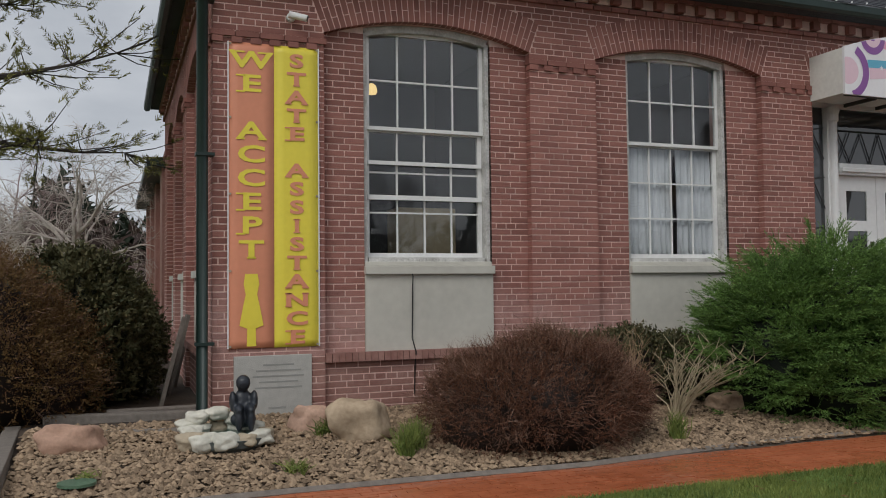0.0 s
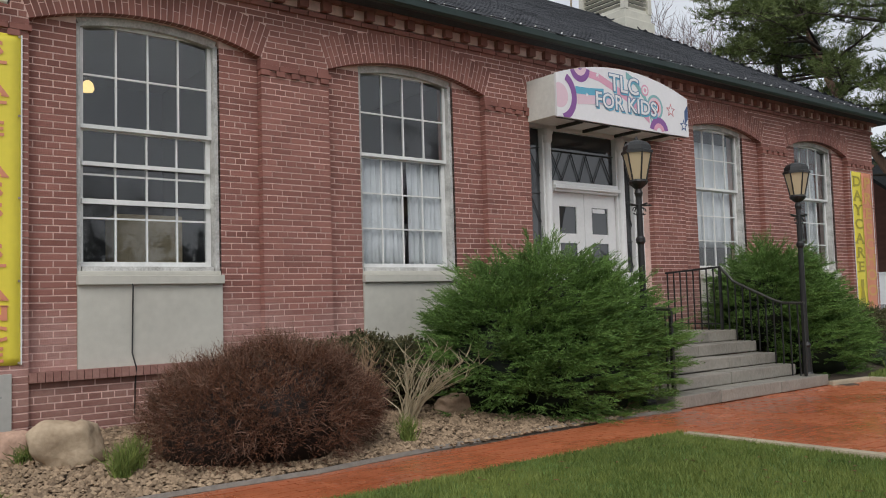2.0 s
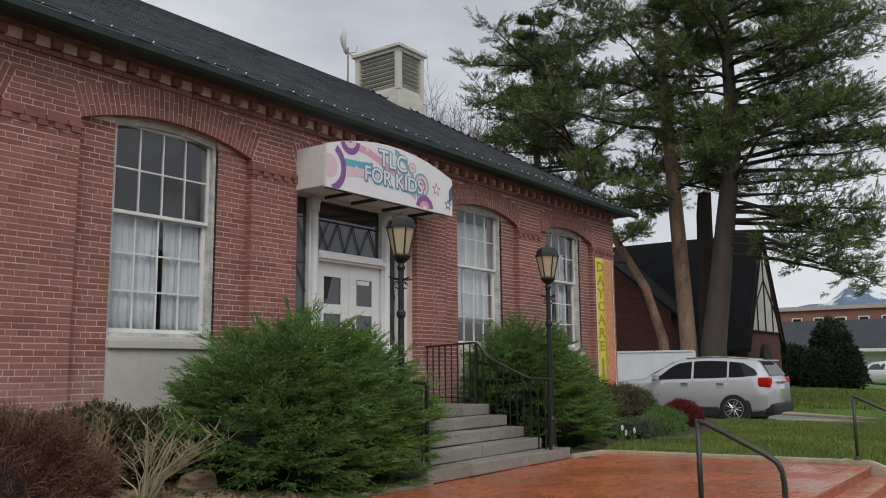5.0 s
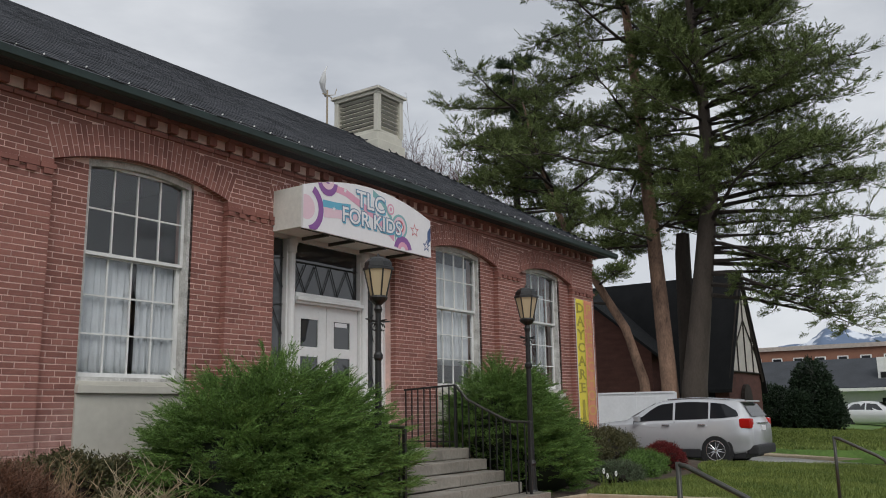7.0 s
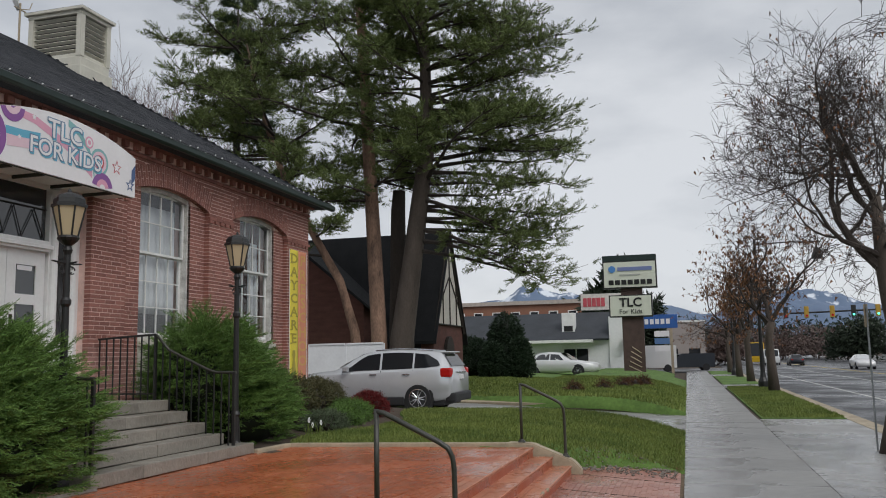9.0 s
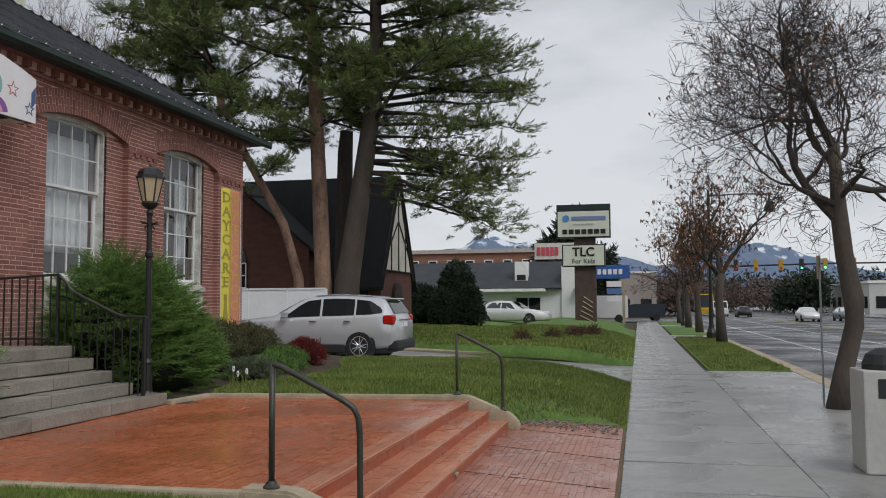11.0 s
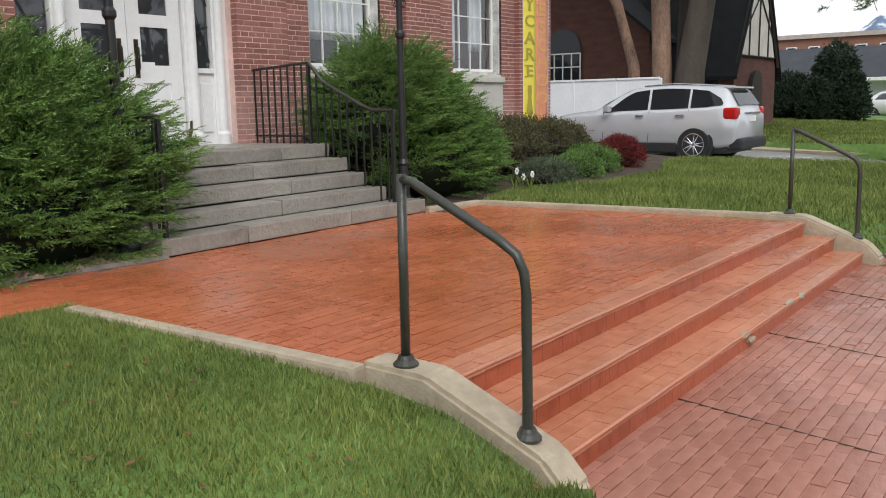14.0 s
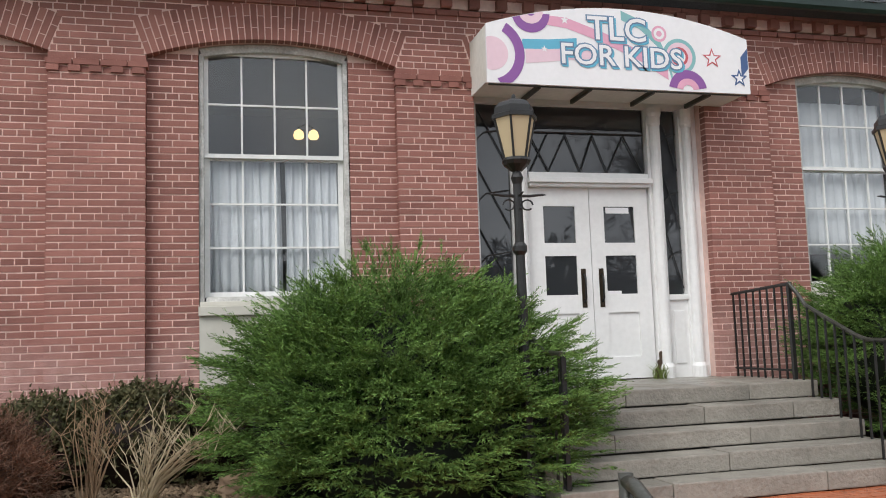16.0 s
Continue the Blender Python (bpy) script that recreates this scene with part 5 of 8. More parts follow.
# ---------------------------------------------------------------- lamp posts beside the steps
def lamp_post(m):
    t = thing("lamp_post", "black cast-iron lamp post with lit amber lantern", "lamp post", m, "entrance lamps")
    bm = bmesh.new()
    lathe(bm, [(0.10, 0.0), (0.10, 0.10), (0.07, 0.16), (0.055, 0.5), (0.07, 0.53), (0.045, 0.58), (0.036, 1.9), (0.055, 1.93), (0.055, 1.97), (0.036, 2.0), (0.034, 2.45), (0.05, 2.5), (0.032, 2.55)], 12)
    part("post", bm, BLACK, t, "slender black post")
    V, F = [], []
    for s in (-1, 1):
        for dx, dy in ((1, 0), (0, 1)):
            k = 1 if dx else 0.55
            tube_data(V, F, [(0, 0, 2.36), (s * 0.10 * dx * k, s * 0.10 * dy * k, 2.36), (s * 0.20 * dx * k, s * 0.20 * dy * k, 2.37), (s * 0.235 * dx * k, s * 0.235 * dy * k, 2.37)], [0.012, 0.011, 0.009, 0.003], 6)
            sp = [(s * dx * k * (0.03 + 0.045 + 0.045 * math.cos(a)), s * dy * k * (0.03 + 0.045 + 0.045 * math.cos(a)), 2.29 + 0.04 * math.sin(a)) for a in [0.5 * q for q in range(12)]]
            tube_data(V, F, sp, [0.007] * len(sp), 5)
    from_data("scroll_arm", V, F, BLACK, t)
    bm = bmesh.new()
    lathe(bm, [(0.04, 2.55), (0.10, 2.60), (0.115, 2.63), (0.10, 2.655)], 12)
    part("lantern_base", bm, BLACK, t)
    bm = bmesh.new()
    for k in range(6):
        a = math.pi / 3 * k
        rod(bm, (0.095 * math.cos(a), 0.095 * math.sin(a), 2.65), (0.165 * math.cos(a), 0.165 * math.sin(a), 2.97), 0.010, seg=6)
    part("lantern_frame", bm, BLACK, t)
    for k in range(6):
        a0, a1 = math.pi / 3 * k, math.pi / 3 * (k + 1)
        bm = bmesh.new()
        q = [(0.092, 2.655, a0), (0.092, 2.655, a1), (0.162, 2.965, a1), (0.162, 2.965, a0)]
        bm.faces.new([bm.verts.new((r * math.cos(a), r * math.sin(a), z)) for r, z, a in q])
        ob = part("pane", bm, LAMP_GLASS, t)
        ob.visible_shadow = False
    bm = bmesh.new()
    lathe(bm, [(0.02, 2.66), (0.03, 2.72), (0.035, 2.80), (0.025, 2.88), (0.012, 2.92)], 10)
    part("bulb", bm, LAMP_GLOW, t, "glowing warm bulb")
    bm = bmesh.new()
    lathe(bm, [(0.185, 2.96), (0.185, 2.99), (0.165, 3.0), (0.16, 3.05), (0.125, 3.09), (0.06, 3.115), (0.02, 3.12), (0.016, 3.15), (0.0, 3.17)], 6)
    part("lantern_cap", bm, BLACK, t)
    return t


lp = lamp_post(pose(-1.745, -2.08, 0.0))
copy_thing(lp, pose(1.80, -2.08, 0.02))


# ---------------------------------------------------------------- iron railing of the stone steps
def stair_railing(x, sx, m_label):
    t = thing("stair_railing", m_label, "railing", pose(x, 0, 0), "stair railings")
    top = [(0, -0.05, LAND_Z + 0.88), (0, -1.02, LAND_Z + 0.93)]
    V, F = [], []
    tube_data(V, F, top, [0.016] * 2, 6)
    from_data("top_rail", V, F, BLACK, t)
    pts = [(0, -1.02, LAND_Z + 0.93), (0.02 * sx, -1.10, LAND_Z + 0.84), (0.02 * sx, -1.22, LAND_Z + 0.71), (0.02 * sx, -1.45, LAND_Z + 0.60), (0.02 * sx, -1.85, LAND_Z + 0.42), (0.02 * sx, -1.98, LAND_Z + 0.38), (0.02 * sx, -2.30, LAND_Z + 0.37)]
    V, F = [], []
    tube_data(V, F, pts, [0.02] * len(pts), 8)
    from_data("hand_rail", V, F, RAIL, t, "worn grey-green curved handrail")

    def rail_z(y):
        if y > -1.02:
            return LAND_Z + 0.88 + 0.05 * (-0.05 - y) / 0.97
        for (_, ya, za), (_, yb, zb) in zip(pts, pts[1:]):
            if yb <= y <= ya:
                return za + (zb - za) * (ya - y) / (ya - yb)
        return pts[-1][2]
    k = 0
    y = -0.08
    while y > -2.3:
        foot = LAND_Z if y > -1.2 else max(0.155, LAND_Z - 0.155 * (1 + math.floor((-1.217 - y) / 0.286)))
        bm = bmesh.new()
        box(bm, -0.008, 0.008, y - 0.008, y + 0.008, foot, rail_z(y))
        part("baluster", bm, BLACK, t)
        y -= 0.118
    for y in (-1.02, -2.28):
        foot = LAND_Z if y > -1.2 else 0.155
        part("newel", boxed(-0.018, 0.018, y - 0.018, y + 0.018, foot, rail_z(y) + 0.01), BLACK, t)
    V, F = [], []
    tube_data(V, F, [(0, -0.05, LAND_Z + 0.09), (0, -1.02, LAND_Z + 0.09)], [0.012] * 2, 6)
    from_data("bottom_rail", V, F, BLACK, t)
    return t


stair_railing(1.40, 1, "black wrought-iron railing with curved handrail beside the steps")
stair_railing(-1.52, -1, "black wrought-iron railing half hidden in the juniper")


# ---------------------------------------------------------------- tubular handrails of the brick steps
def hand_rail(m, label):
    t = thing("step_handrail", label, "handrail", m, "step handrails")
    ctl = [(0, 0.0, 0.10), (0, 0.0, 0.84), (0, -0.015, 0.885), (0, -0.05, 0.895)]
    bend = [(0, -0.50, 0.66), (0, -0.58, 0.61), (0, -0.615, 0.54), (0, -0.625, 0.45), (0, -0.63, -0.02)]
    V, F = [], []
    tube_data(V, F, [(0, 0, 0.07), (0, 0, 0.905)], [0.0215] * 2, 10)
    from_data("post", V, F, RAIL, t, "", True)
    V, F = [], []
    tube_data(V, F, [(0, 0.0, 0.885), (0, -0.06, 0.875)] + bend + [(0, -0.63, -0.08)], [0.0215] * 8, 10)
    from_data("rail", V, F, RAIL, t, "dark olive bent steel tube", True)
    for y, z in ((0, 0.056), (-0.63, -0.142)):
        bm = bmesh.new()
        lathe(bm, [(0.058, 0), (0.058, 0.012), (0.04, 0.03), (0.032, 0.05)], 14, (0, y, z))
        part("base_flange", bm, RAIL, t)
    bm = bmesh.new()
    rod(bm, (0, -0.63, -0.135), (0, -0.63, -0.02), 0.024, seg=10)
    part("post", bm, RAIL, t)
    return t


hand_rail(pose(-2.87, -5.96, 0.0), "dark olive tubular handrail on the concrete cheek wall")
hand_rail(pose(3.15, -5.96, 0.0), "dark olive tubular handrail by the side lawn")


# ---------------------------------------------------------------- plants
def unit(a):
    return a / np.maximum(np.linalg.norm(a, axis=1, keepdims=True), 1e-6)


def sprays(name, base, way, length, leaves, leaf, width, material, parent, seed, spread=0.7, droop=0.0):
    """Feathery sprays: on each stem, pairs of narrow leaflets. All arrays at once."""
    r = np.random.RandomState(seed)
    n = len(base)
    way = unit(way)
    sidev = unit(np.cross(way, unit(r.normal(size=(n, 3)))))
    length = length * r.uniform(0.6, 1.3, (n, 1))
    V = []
    for k in range(leaves):
        t = (k + 0.5) / leaves
        p = base + way * length * t
        p[:, 2] -= droop * t * t * length[:, 0]
        s = 1 if k % 2 else -1
        d = unit(way * 0.9 + sidev * s * spread + r.normal(size=(n, 3)) * 0.22)
        ll = leaf * (1.15 - 0.6 * t) * r.uniform(0.7, 1.3, (n, 1))
        w = unit(np.cross(d, r.normal(size=(n, 3)))) * width * r.uniform(0.7, 1.3, (n, 1))
        V.append(np.stack([p - w, p + w, p + d * ll], axis=1))
    V = np.concatenate(V, axis=0).reshape(-1, 3)
    F = np.arange(len(V)).reshape(-1, 3)
    return from_data(name, V.tolist(), F.tolist(), material, parent)


def mound(r, n, lobes):
    """Points and outward ways on a clump of overlapping lobes."""
    P, N = [], []
    tot = sum(a[3] * a[5] for a in lobes)
    for cx, cy, cz, rx, ry, rz in lobes:
        m = int(n * rx * rz / tot)
        v = unit(r.normal(size=(m, 3)))
        v[:, 2] = np.abs(v[:, 2]) * np.where(r.uniform(size=m) < 0.82, 1, -0.35)
        v = unit(v)
        k = r.uniform(0.70, 1.0, (m, 1)) ** 0.5 * (1 + 0.10 * np.sin(v[:, :1] * 7 + cx * 3) * np.cos(v[:, 1:2] * 6 + v[:, 2:] * 5))
        P.append(np.array([cx, cy, cz]) + v * np.array([rx, ry, rz]) * k)
        N.append(unit(v / np.array([rx, ry, rz])))
    return np.concatenate(P), np.concatenate(N)


# solid body inside a clump; its dark colour stands in for inner shade
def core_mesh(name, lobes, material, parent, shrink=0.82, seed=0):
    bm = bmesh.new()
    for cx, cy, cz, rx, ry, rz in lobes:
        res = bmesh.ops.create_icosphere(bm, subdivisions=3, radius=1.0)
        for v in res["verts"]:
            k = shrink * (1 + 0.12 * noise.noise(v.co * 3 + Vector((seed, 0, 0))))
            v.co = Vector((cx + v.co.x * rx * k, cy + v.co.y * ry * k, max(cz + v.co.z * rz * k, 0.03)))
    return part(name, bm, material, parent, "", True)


def juniper(lobes, n, seed, label):
    t = thing("juniper", label, "shrub", None, "entrance junipers")
    r = np.random.RandomState(seed)
    P, N = mound(r, n // 11, lobes)
    # plumes that fan outwards, each carrying many short sprays
    N = unit(N * np.array([1.0, 1.0, 0.30]) + np.array([0.06, 0, 0.20]) + r.normal(size=N.shape) * 0.16)
    L = r.uniform(0.22, 0.46, (len(P), 1))
    side = unit(np.cross(N, np.array([0.0, 0, 1.0])))
    B, W = [], []
    for k in range(24):
        f = r.uniform(-0.45, 1.0, (len(P), 1))
        q = r.uniform(-1, 1, (len(P), 1))
        B.append(P + N * L * f * 0.8 + side * q * 0.10 * (1.15 - f) + r.normal(size=P.shape) * 0.012)
        W.append(N + side * q * 0.60 + r.normal(size=P.shape) * 0.13)
    B, W = np.concatenate(B), np.concatenate(W)
    B[:, 2] = np.maximum(B[:, 2], 0.05)
    sprays("foliage", B, W, 0.15, 12, 0.038, 0.0048, JUNIPER, t, seed, 0.42, 0.1)
    far = r.choice(len(P), len(P) // 5, replace=False)
    sprays("long_shoot", P[far] + N[far] * L[far] * 0.5, N[far], 0.30, 16, 0.05, 0.0055, JUNIPER, t, seed + 1, 0.35, 0.05)
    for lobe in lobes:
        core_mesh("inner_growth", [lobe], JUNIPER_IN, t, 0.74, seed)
    return t


juniper([(-2.55, -1.35, 0.72, 1.05, 0.88, 1.08), (-3.15, -1.2, 0.55, 0.78, 0.75, 0.95), (-1.90, -1.5, 0.58, 0.74, 0.78, 0.88), (-2.5, -1.75, 0.35, 1.05, 0.55, 0.75)], 17000, 21, "big spreading green juniper beside the stone steps")
juniper([(2.75, -1.1, 0.95, 0.85, 0.75, 0.98), (3.5, -1.05, 0.60, 0.80, 0.75, 0.85), (2.2, -1.15, 1.0, 0.45, 0.6, 0.78), (3.1, -1.6, 0.4, 0.95, 0.45, 0.6)], 13000, 22, "dense green juniper behind the iron railing")


def twiggy(name, lobes, n, seed, material, core, label, length=0.14, leaf=0.03, width=0.006, leaves=8, category="shrub", bare=0):
    t = thing(name, label, category)
    r = np.random.RandomState(seed)
    P, N = mound(r, n, lobes)
    N = unit(N + r.normal(size=N.shape) * 0.55 + np.array([0, 0, 0.25]))
    P[:, 2] = np.maximum(P[:, 2], 0.05)
    sprays("foliage", P, N, length, leaves, leaf, width, material, t, seed, 0.8)
    if bare:
        pick = r.choice(len(P), bare)
        sprays("fine_twig", P[pick], N[pick], 0.20, 5, 0.14, 0.0022, TWIG_TAN, t, seed + 5, 0.5)
    V, F = [], []
    rr = random.Random(seed)
    for k in range(160):
        i = rr.randrange(len(P))
        a, b = Vector(P[i]), Vector(P[i]) + Vector(N[i]) * length * rr.uniform(0.8, 1.6)
        lob = lobes[k % len(lobes)]
        root = Vector((lob[0] + rr.uniform(-0.2, 0.2) * lob[3], lob[1] + rr.uniform(-0.2, 0.2) * lob[4], 0.03))
        tube_data(V, F, [root, root.lerp(a, 0.6) + Vector((0, 0, 0.05)), a, b], [0.007, 0.005, 0.003, 0.0015], 3)
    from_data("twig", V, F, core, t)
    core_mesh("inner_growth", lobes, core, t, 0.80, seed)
    return t


TWIG_TAN = leaf_mat("tan_fine_twig", (0.20, 0.12, 0.085), 0.4)
# colours the bare twigs, and stands in for shade in the bush cores
TWIG_AND_SHADE = leaf_mat("twig_and_shade", (0.022, 0.014, 0.011), 0.4)
twiggy("barberry_bush", [(-6.2, -1.55, 0.32, 0.90, 0.80, 0.66), (-5.85, -1.45, 0.30, 0.68, 0.70, 0.58), (-6.65, -1.5, 0.25, 0.60, 0.66, 0.57)], 14000, 31, RUSSET, TWIG_AND_SHADE, "rounded russet-brown leafless barberry bush", 0.13, 0.022, 0.0045, 9, bare=2600)
twiggy("azalea_bush", [(-4.6, -0.45, 0.45, 0.75, 0.4, 0.48), (-3.9, -0.45, 0.42, 0.6, 0.4, 0.42), (-5.4, -0.4, 0.42, 0.6, 0.35, 0.45)], 3200, 32, BROADLEAF, TWIG_AND_SHADE, "low dark broadleaved evergreen against the wall", 0.12, 0.055, 0.014, 6)
twiggy("perennial_shrub", [(4.9, -0.9, 0.45, 0.75, 0.6, 0.55), (5.9, -0.8, 0.42, 0.7, 0.6, 0.50), (6.9, -0.7, 0.42, 0.7, 0.6, 0.48), (7.8, -0.7, 0.4, 0.6, 0.5, 0.42)], 5000, 33, BROADLEAF, TWIG_AND_SHADE, "straggly brown and green perennials along the wall", 0.16, 0.05, 0.010, 7)
twiggy("red_shrub", [(8.6, -1.5, 0.22, 0.48, 0.42, 0.34)], 2200, 34, RED_LEAF, TWIG_AND_SHADE, "small deep red barberry by the driveway", 0.09, 0.03, 0.008, 7)
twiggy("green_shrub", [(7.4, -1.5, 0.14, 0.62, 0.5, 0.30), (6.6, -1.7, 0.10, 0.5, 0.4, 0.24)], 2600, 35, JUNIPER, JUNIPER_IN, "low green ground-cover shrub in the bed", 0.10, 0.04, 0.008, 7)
twiggy("grey_shrub", [(5.3, -1.9, 0.10, 0.55, 0.4, 0.26)], 1400, 36, leaf_mat("sage_leaf", (0.10, 0.13, 0.075), 0.4), TWIG_AND_SHADE, "low grey-green sage cushion in the bed", 0.10, 0.035, 0.008, 6)
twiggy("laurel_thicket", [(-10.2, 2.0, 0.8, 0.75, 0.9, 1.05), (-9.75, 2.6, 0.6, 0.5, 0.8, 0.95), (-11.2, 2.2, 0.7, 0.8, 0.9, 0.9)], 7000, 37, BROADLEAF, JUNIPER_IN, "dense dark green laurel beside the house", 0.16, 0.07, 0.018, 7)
twiggy("brown_shrub", [(-11.0, 0.8, 0.75, 0.75, 0.7, 1.05), (-10.5, 1.0, 0.5, 0.55, 0.5, 0.8)], 7500, 38, leaf_mat("rusty_leaf", (0.17, 0.065, 0.028), 0.5, tint=(0.20, 0.13, 0.045)), TWIG_AND_SHADE, "rusty brown shrub with thin arching twigs", 0.22, 0.03, 0.007, 8, bare=900)
for k, (x, y) in enumerate(((22, -5.4), (24.5, -5.9), (26.2, -6.2), (27.5, -6.5), (20, -4.6))):
    twiggy("dry_perennial", [(x, y, 0.0, 0.35, 0.3, 0.34)], 260, 60 + k, RUSSET, TWIG_AND_SHADE, "dry brown perennial clump on the far lawn", 0.2, 0.05, 0.012, 5)
for k, (x, y, rx, h) in enumerate(((34, 0.6, 1.2, 1.6), (31.6, 0.75, 0.65, 0.8), (32, -0.45, 0.65, 0.9), (36, 3.0, 1.5, 1.0))):
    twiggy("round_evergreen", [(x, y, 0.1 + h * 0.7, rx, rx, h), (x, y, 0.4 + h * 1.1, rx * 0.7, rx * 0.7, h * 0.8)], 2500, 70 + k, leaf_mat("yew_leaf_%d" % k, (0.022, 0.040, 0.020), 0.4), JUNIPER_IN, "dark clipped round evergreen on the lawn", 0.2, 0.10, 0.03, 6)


def wiry(name, x, y, z, n, h, spread, material, seed, label, category, r0=0.006, lean=(0, 0)):
    """A bunch of bare stems or blades from one root."""
    rr = random.Random(seed)
    V, F = [], []
    for k in range(n):
        a, s, hh = rr.uniform(0, 6.28), rr.uniform(0.1, 1) * spread, h * rr.uniform(0.6, 1.1)
        dx, dy = math.cos(a) * s + lean[0] * hh, math.sin(a) * s + lean[1] * hh
        p = [(x + rr.uniform(-0.06, 0.06), y + rr.uniform(-0.06, 0.06), z - 0.02)]
        for q in (0.35, 0.7, 1.0):
            p.append((p[0][0] + dx * q ** 1.3 + rr.uniform(-0.03, 0.03), p[0][1] + dy * q ** 1.3 + rr.uniform(-0.03, 0.03), z + hh * (q - 0.25 * q * q * s / spread)))
        tube_data(V, F, p, [r0, r0 * 0.8, r0 * 0.55, r0 * 0.25], 3)
        if r0 > 0.005 and h > 0.4:
            for j in (2, 3):
                b = Vector(p[j])
                for _ in range(2):
                    e = b + Vector((rr.uniform(-0.13, 0.13), rr.uniform(-0.13, 0.13), rr.uniform(0.05, 0.16)))
                    tube_data(V, F, [b, e], [r0 * 0.5, r0 * 0.2], 3)
    return tagged(from_data(name, V, F, material), label, category)


wiry("dry_shrub", -4.55, -1.25, 0.1, 42, 0.72, 0.55, DRY_TWIG, 41, "bare shrub with pale straw-coloured stems", "shrub", 0.009, (0.35, 0))
wiry("dry_shrub", -4.95, -1.05, 0.1, 26, 0.85, 0.30, mat("tan_twig", (0.30, 0.20, 0.12), 0.9), 42, "bare shrub with tan upright stems", "shrub", 0.007)
for k, (x, y, n, h, s) in enumerate(((-7.55, -1.75, 120, 0.26, 0.16), (-7.42, -1.6, 110, 0.28, 0.16), (-8.05, -0.9, 50, 0.15, 0.1), (-8.5, -1.95, 60, 0.11, 0.12), (-9.95, -1.7, 30, 0.08, 0.08), (-5.05, -1.95, 100, 0.26, 0.12))):
    wiry("grass_tuft", x, y, lawn_z(x, y), n, h, s, GRASS, 45 + k, "fresh green bulb leaves in the gravel", "plant", 0.005)
for k, (x, y) in enumerate(((4.05, -2.15), (4.2, -2.3), (4.3, -2.1))):
    t = thing("daffodil", "white daffodil in the planting bed", "flower", pose(x, y, 0.03), "daffodils")
    V, F = [], []
    tube_data(V, F, [(0, 0, 0), (0.01, -0.01, 0.15), (0.0, -0.03, 0.27 - 0.05 * k)], [0.006] * 3, 5)
    for a in range(5):
        tube_data(V, F, [(0, 0, 0), (0.05 * math.cos(a * 1.3), 0.05 * math.sin(a * 1.3), 0.14), (0.09 * math.cos(a * 1.3), 0.09 * math.sin(a * 1.3), 0.2)], [0.008, 0.007, 0.002], 4)
    from_data("stem", V, F, GRASS, t)
    bm = bmesh.new()
    for a in range(6):
        bmesh.ops.create_icosphere(bm, subdivisions=1, radius=0.022, matrix=pose(0.032 * math.cos(a * 1.05), -0.035, 0.27 - 0.05 * k + 0.032 * math.sin(a * 1.05)) @ Matrix.Diagonal((1, 0.35, 1, 1)))
    part("petal_ring", bm, SIGN_WHITE, t)


# gravel of the bed
def pebbles(name, inside, x0, x1, y0, y1, n, seed, size, material, label):
    r = np.random.RandomState(seed)
    base = np.array([(1, 0, 0), (-1, 0, 0), (0, 1, 0), (0, -1, 0), (0, 0, 1), (0, 0, -1)], float)
    tri = [(0, 2, 4), (2, 1, 4), (1, 3, 4), (3, 0, 4), (2, 0, 5), (1, 2, 5), (3, 1, 5), (0, 3, 5)]
    V, F = [], []
    for _ in range(n):
        x, y = r.uniform(x0, x1), r.uniform(y0, y1)
        if not inside(x, y):
            continue
        s = r.uniform(*size) * np.array([r.uniform(0.8, 1.5), r.uniform(0.8, 1.2), r.uniform(0.5, 0.9)])
        a = r.uniform(0, 6.28)
        v = base * s * r.uniform(0.75, 1.2, (6, 1))
        v = np.stack([v[:, 0] * math.cos(a) - v[:, 1] * math.sin(a), v[:, 0] * math.sin(a) + v[:, 1] * math.cos(a), v[:, 2]], 1)
        v += np.array([x, y, lawn_z(x, y) - 0.015 + r.uniform(0, 0.02)])
        i = len(V)
        V += v.tolist()
        F += [(a0 + i, b0 + i, c0 + i) for a0, b0, c0 in tri]
    return tagged(from_data(name, V, F, material), label, "gravel", kind="stuff")


pebbles("gravel", lambda x, y: y < 0.0, -10.5, -1.6, -2.34, 0.02, 26000, 51, (0.012, 0.034), GRAVEL, "tan and cream river gravel in the bed")
pebbles("wood_chips", lambda x, y: True, 3.4, 4.9, -8.1, -6.7, 500, 52, (0.01, 0.03), TIMBER, "scattered dead leaves by the brick pad")


def rock(name, x, y, z, rx, ry, rz, seed, material, label, parent=None, category="boulder"):
    bm = bmesh.new()
    res = bmesh.ops.create_icosphere(bm, subdivisions=4, radius=1.0)
    for v in res["verts"]:
        d = v.co.normalized()
        k = 1 + 0.34 * noise.noise(d * 1.3 + Vector((seed, 1, 2))) + 0.07 * noise.noise(d * 4 + Vector((seed, 5, 2)))
        c = Vector((max(-0.92, min(0.9, d.x * 1.06)), max(-0.92, min(0.92, d.y * 1.06)), max(-0.9, min(0.84, d.z * 1.06)))) * k
        v.co = Vector((x + c.x * rx, y + c.y * ry, z + c.z * rz))
    ob = part(name, bm, material, parent, label if parent else "", True)
    return ob if parent else tagged(ob, label, category)


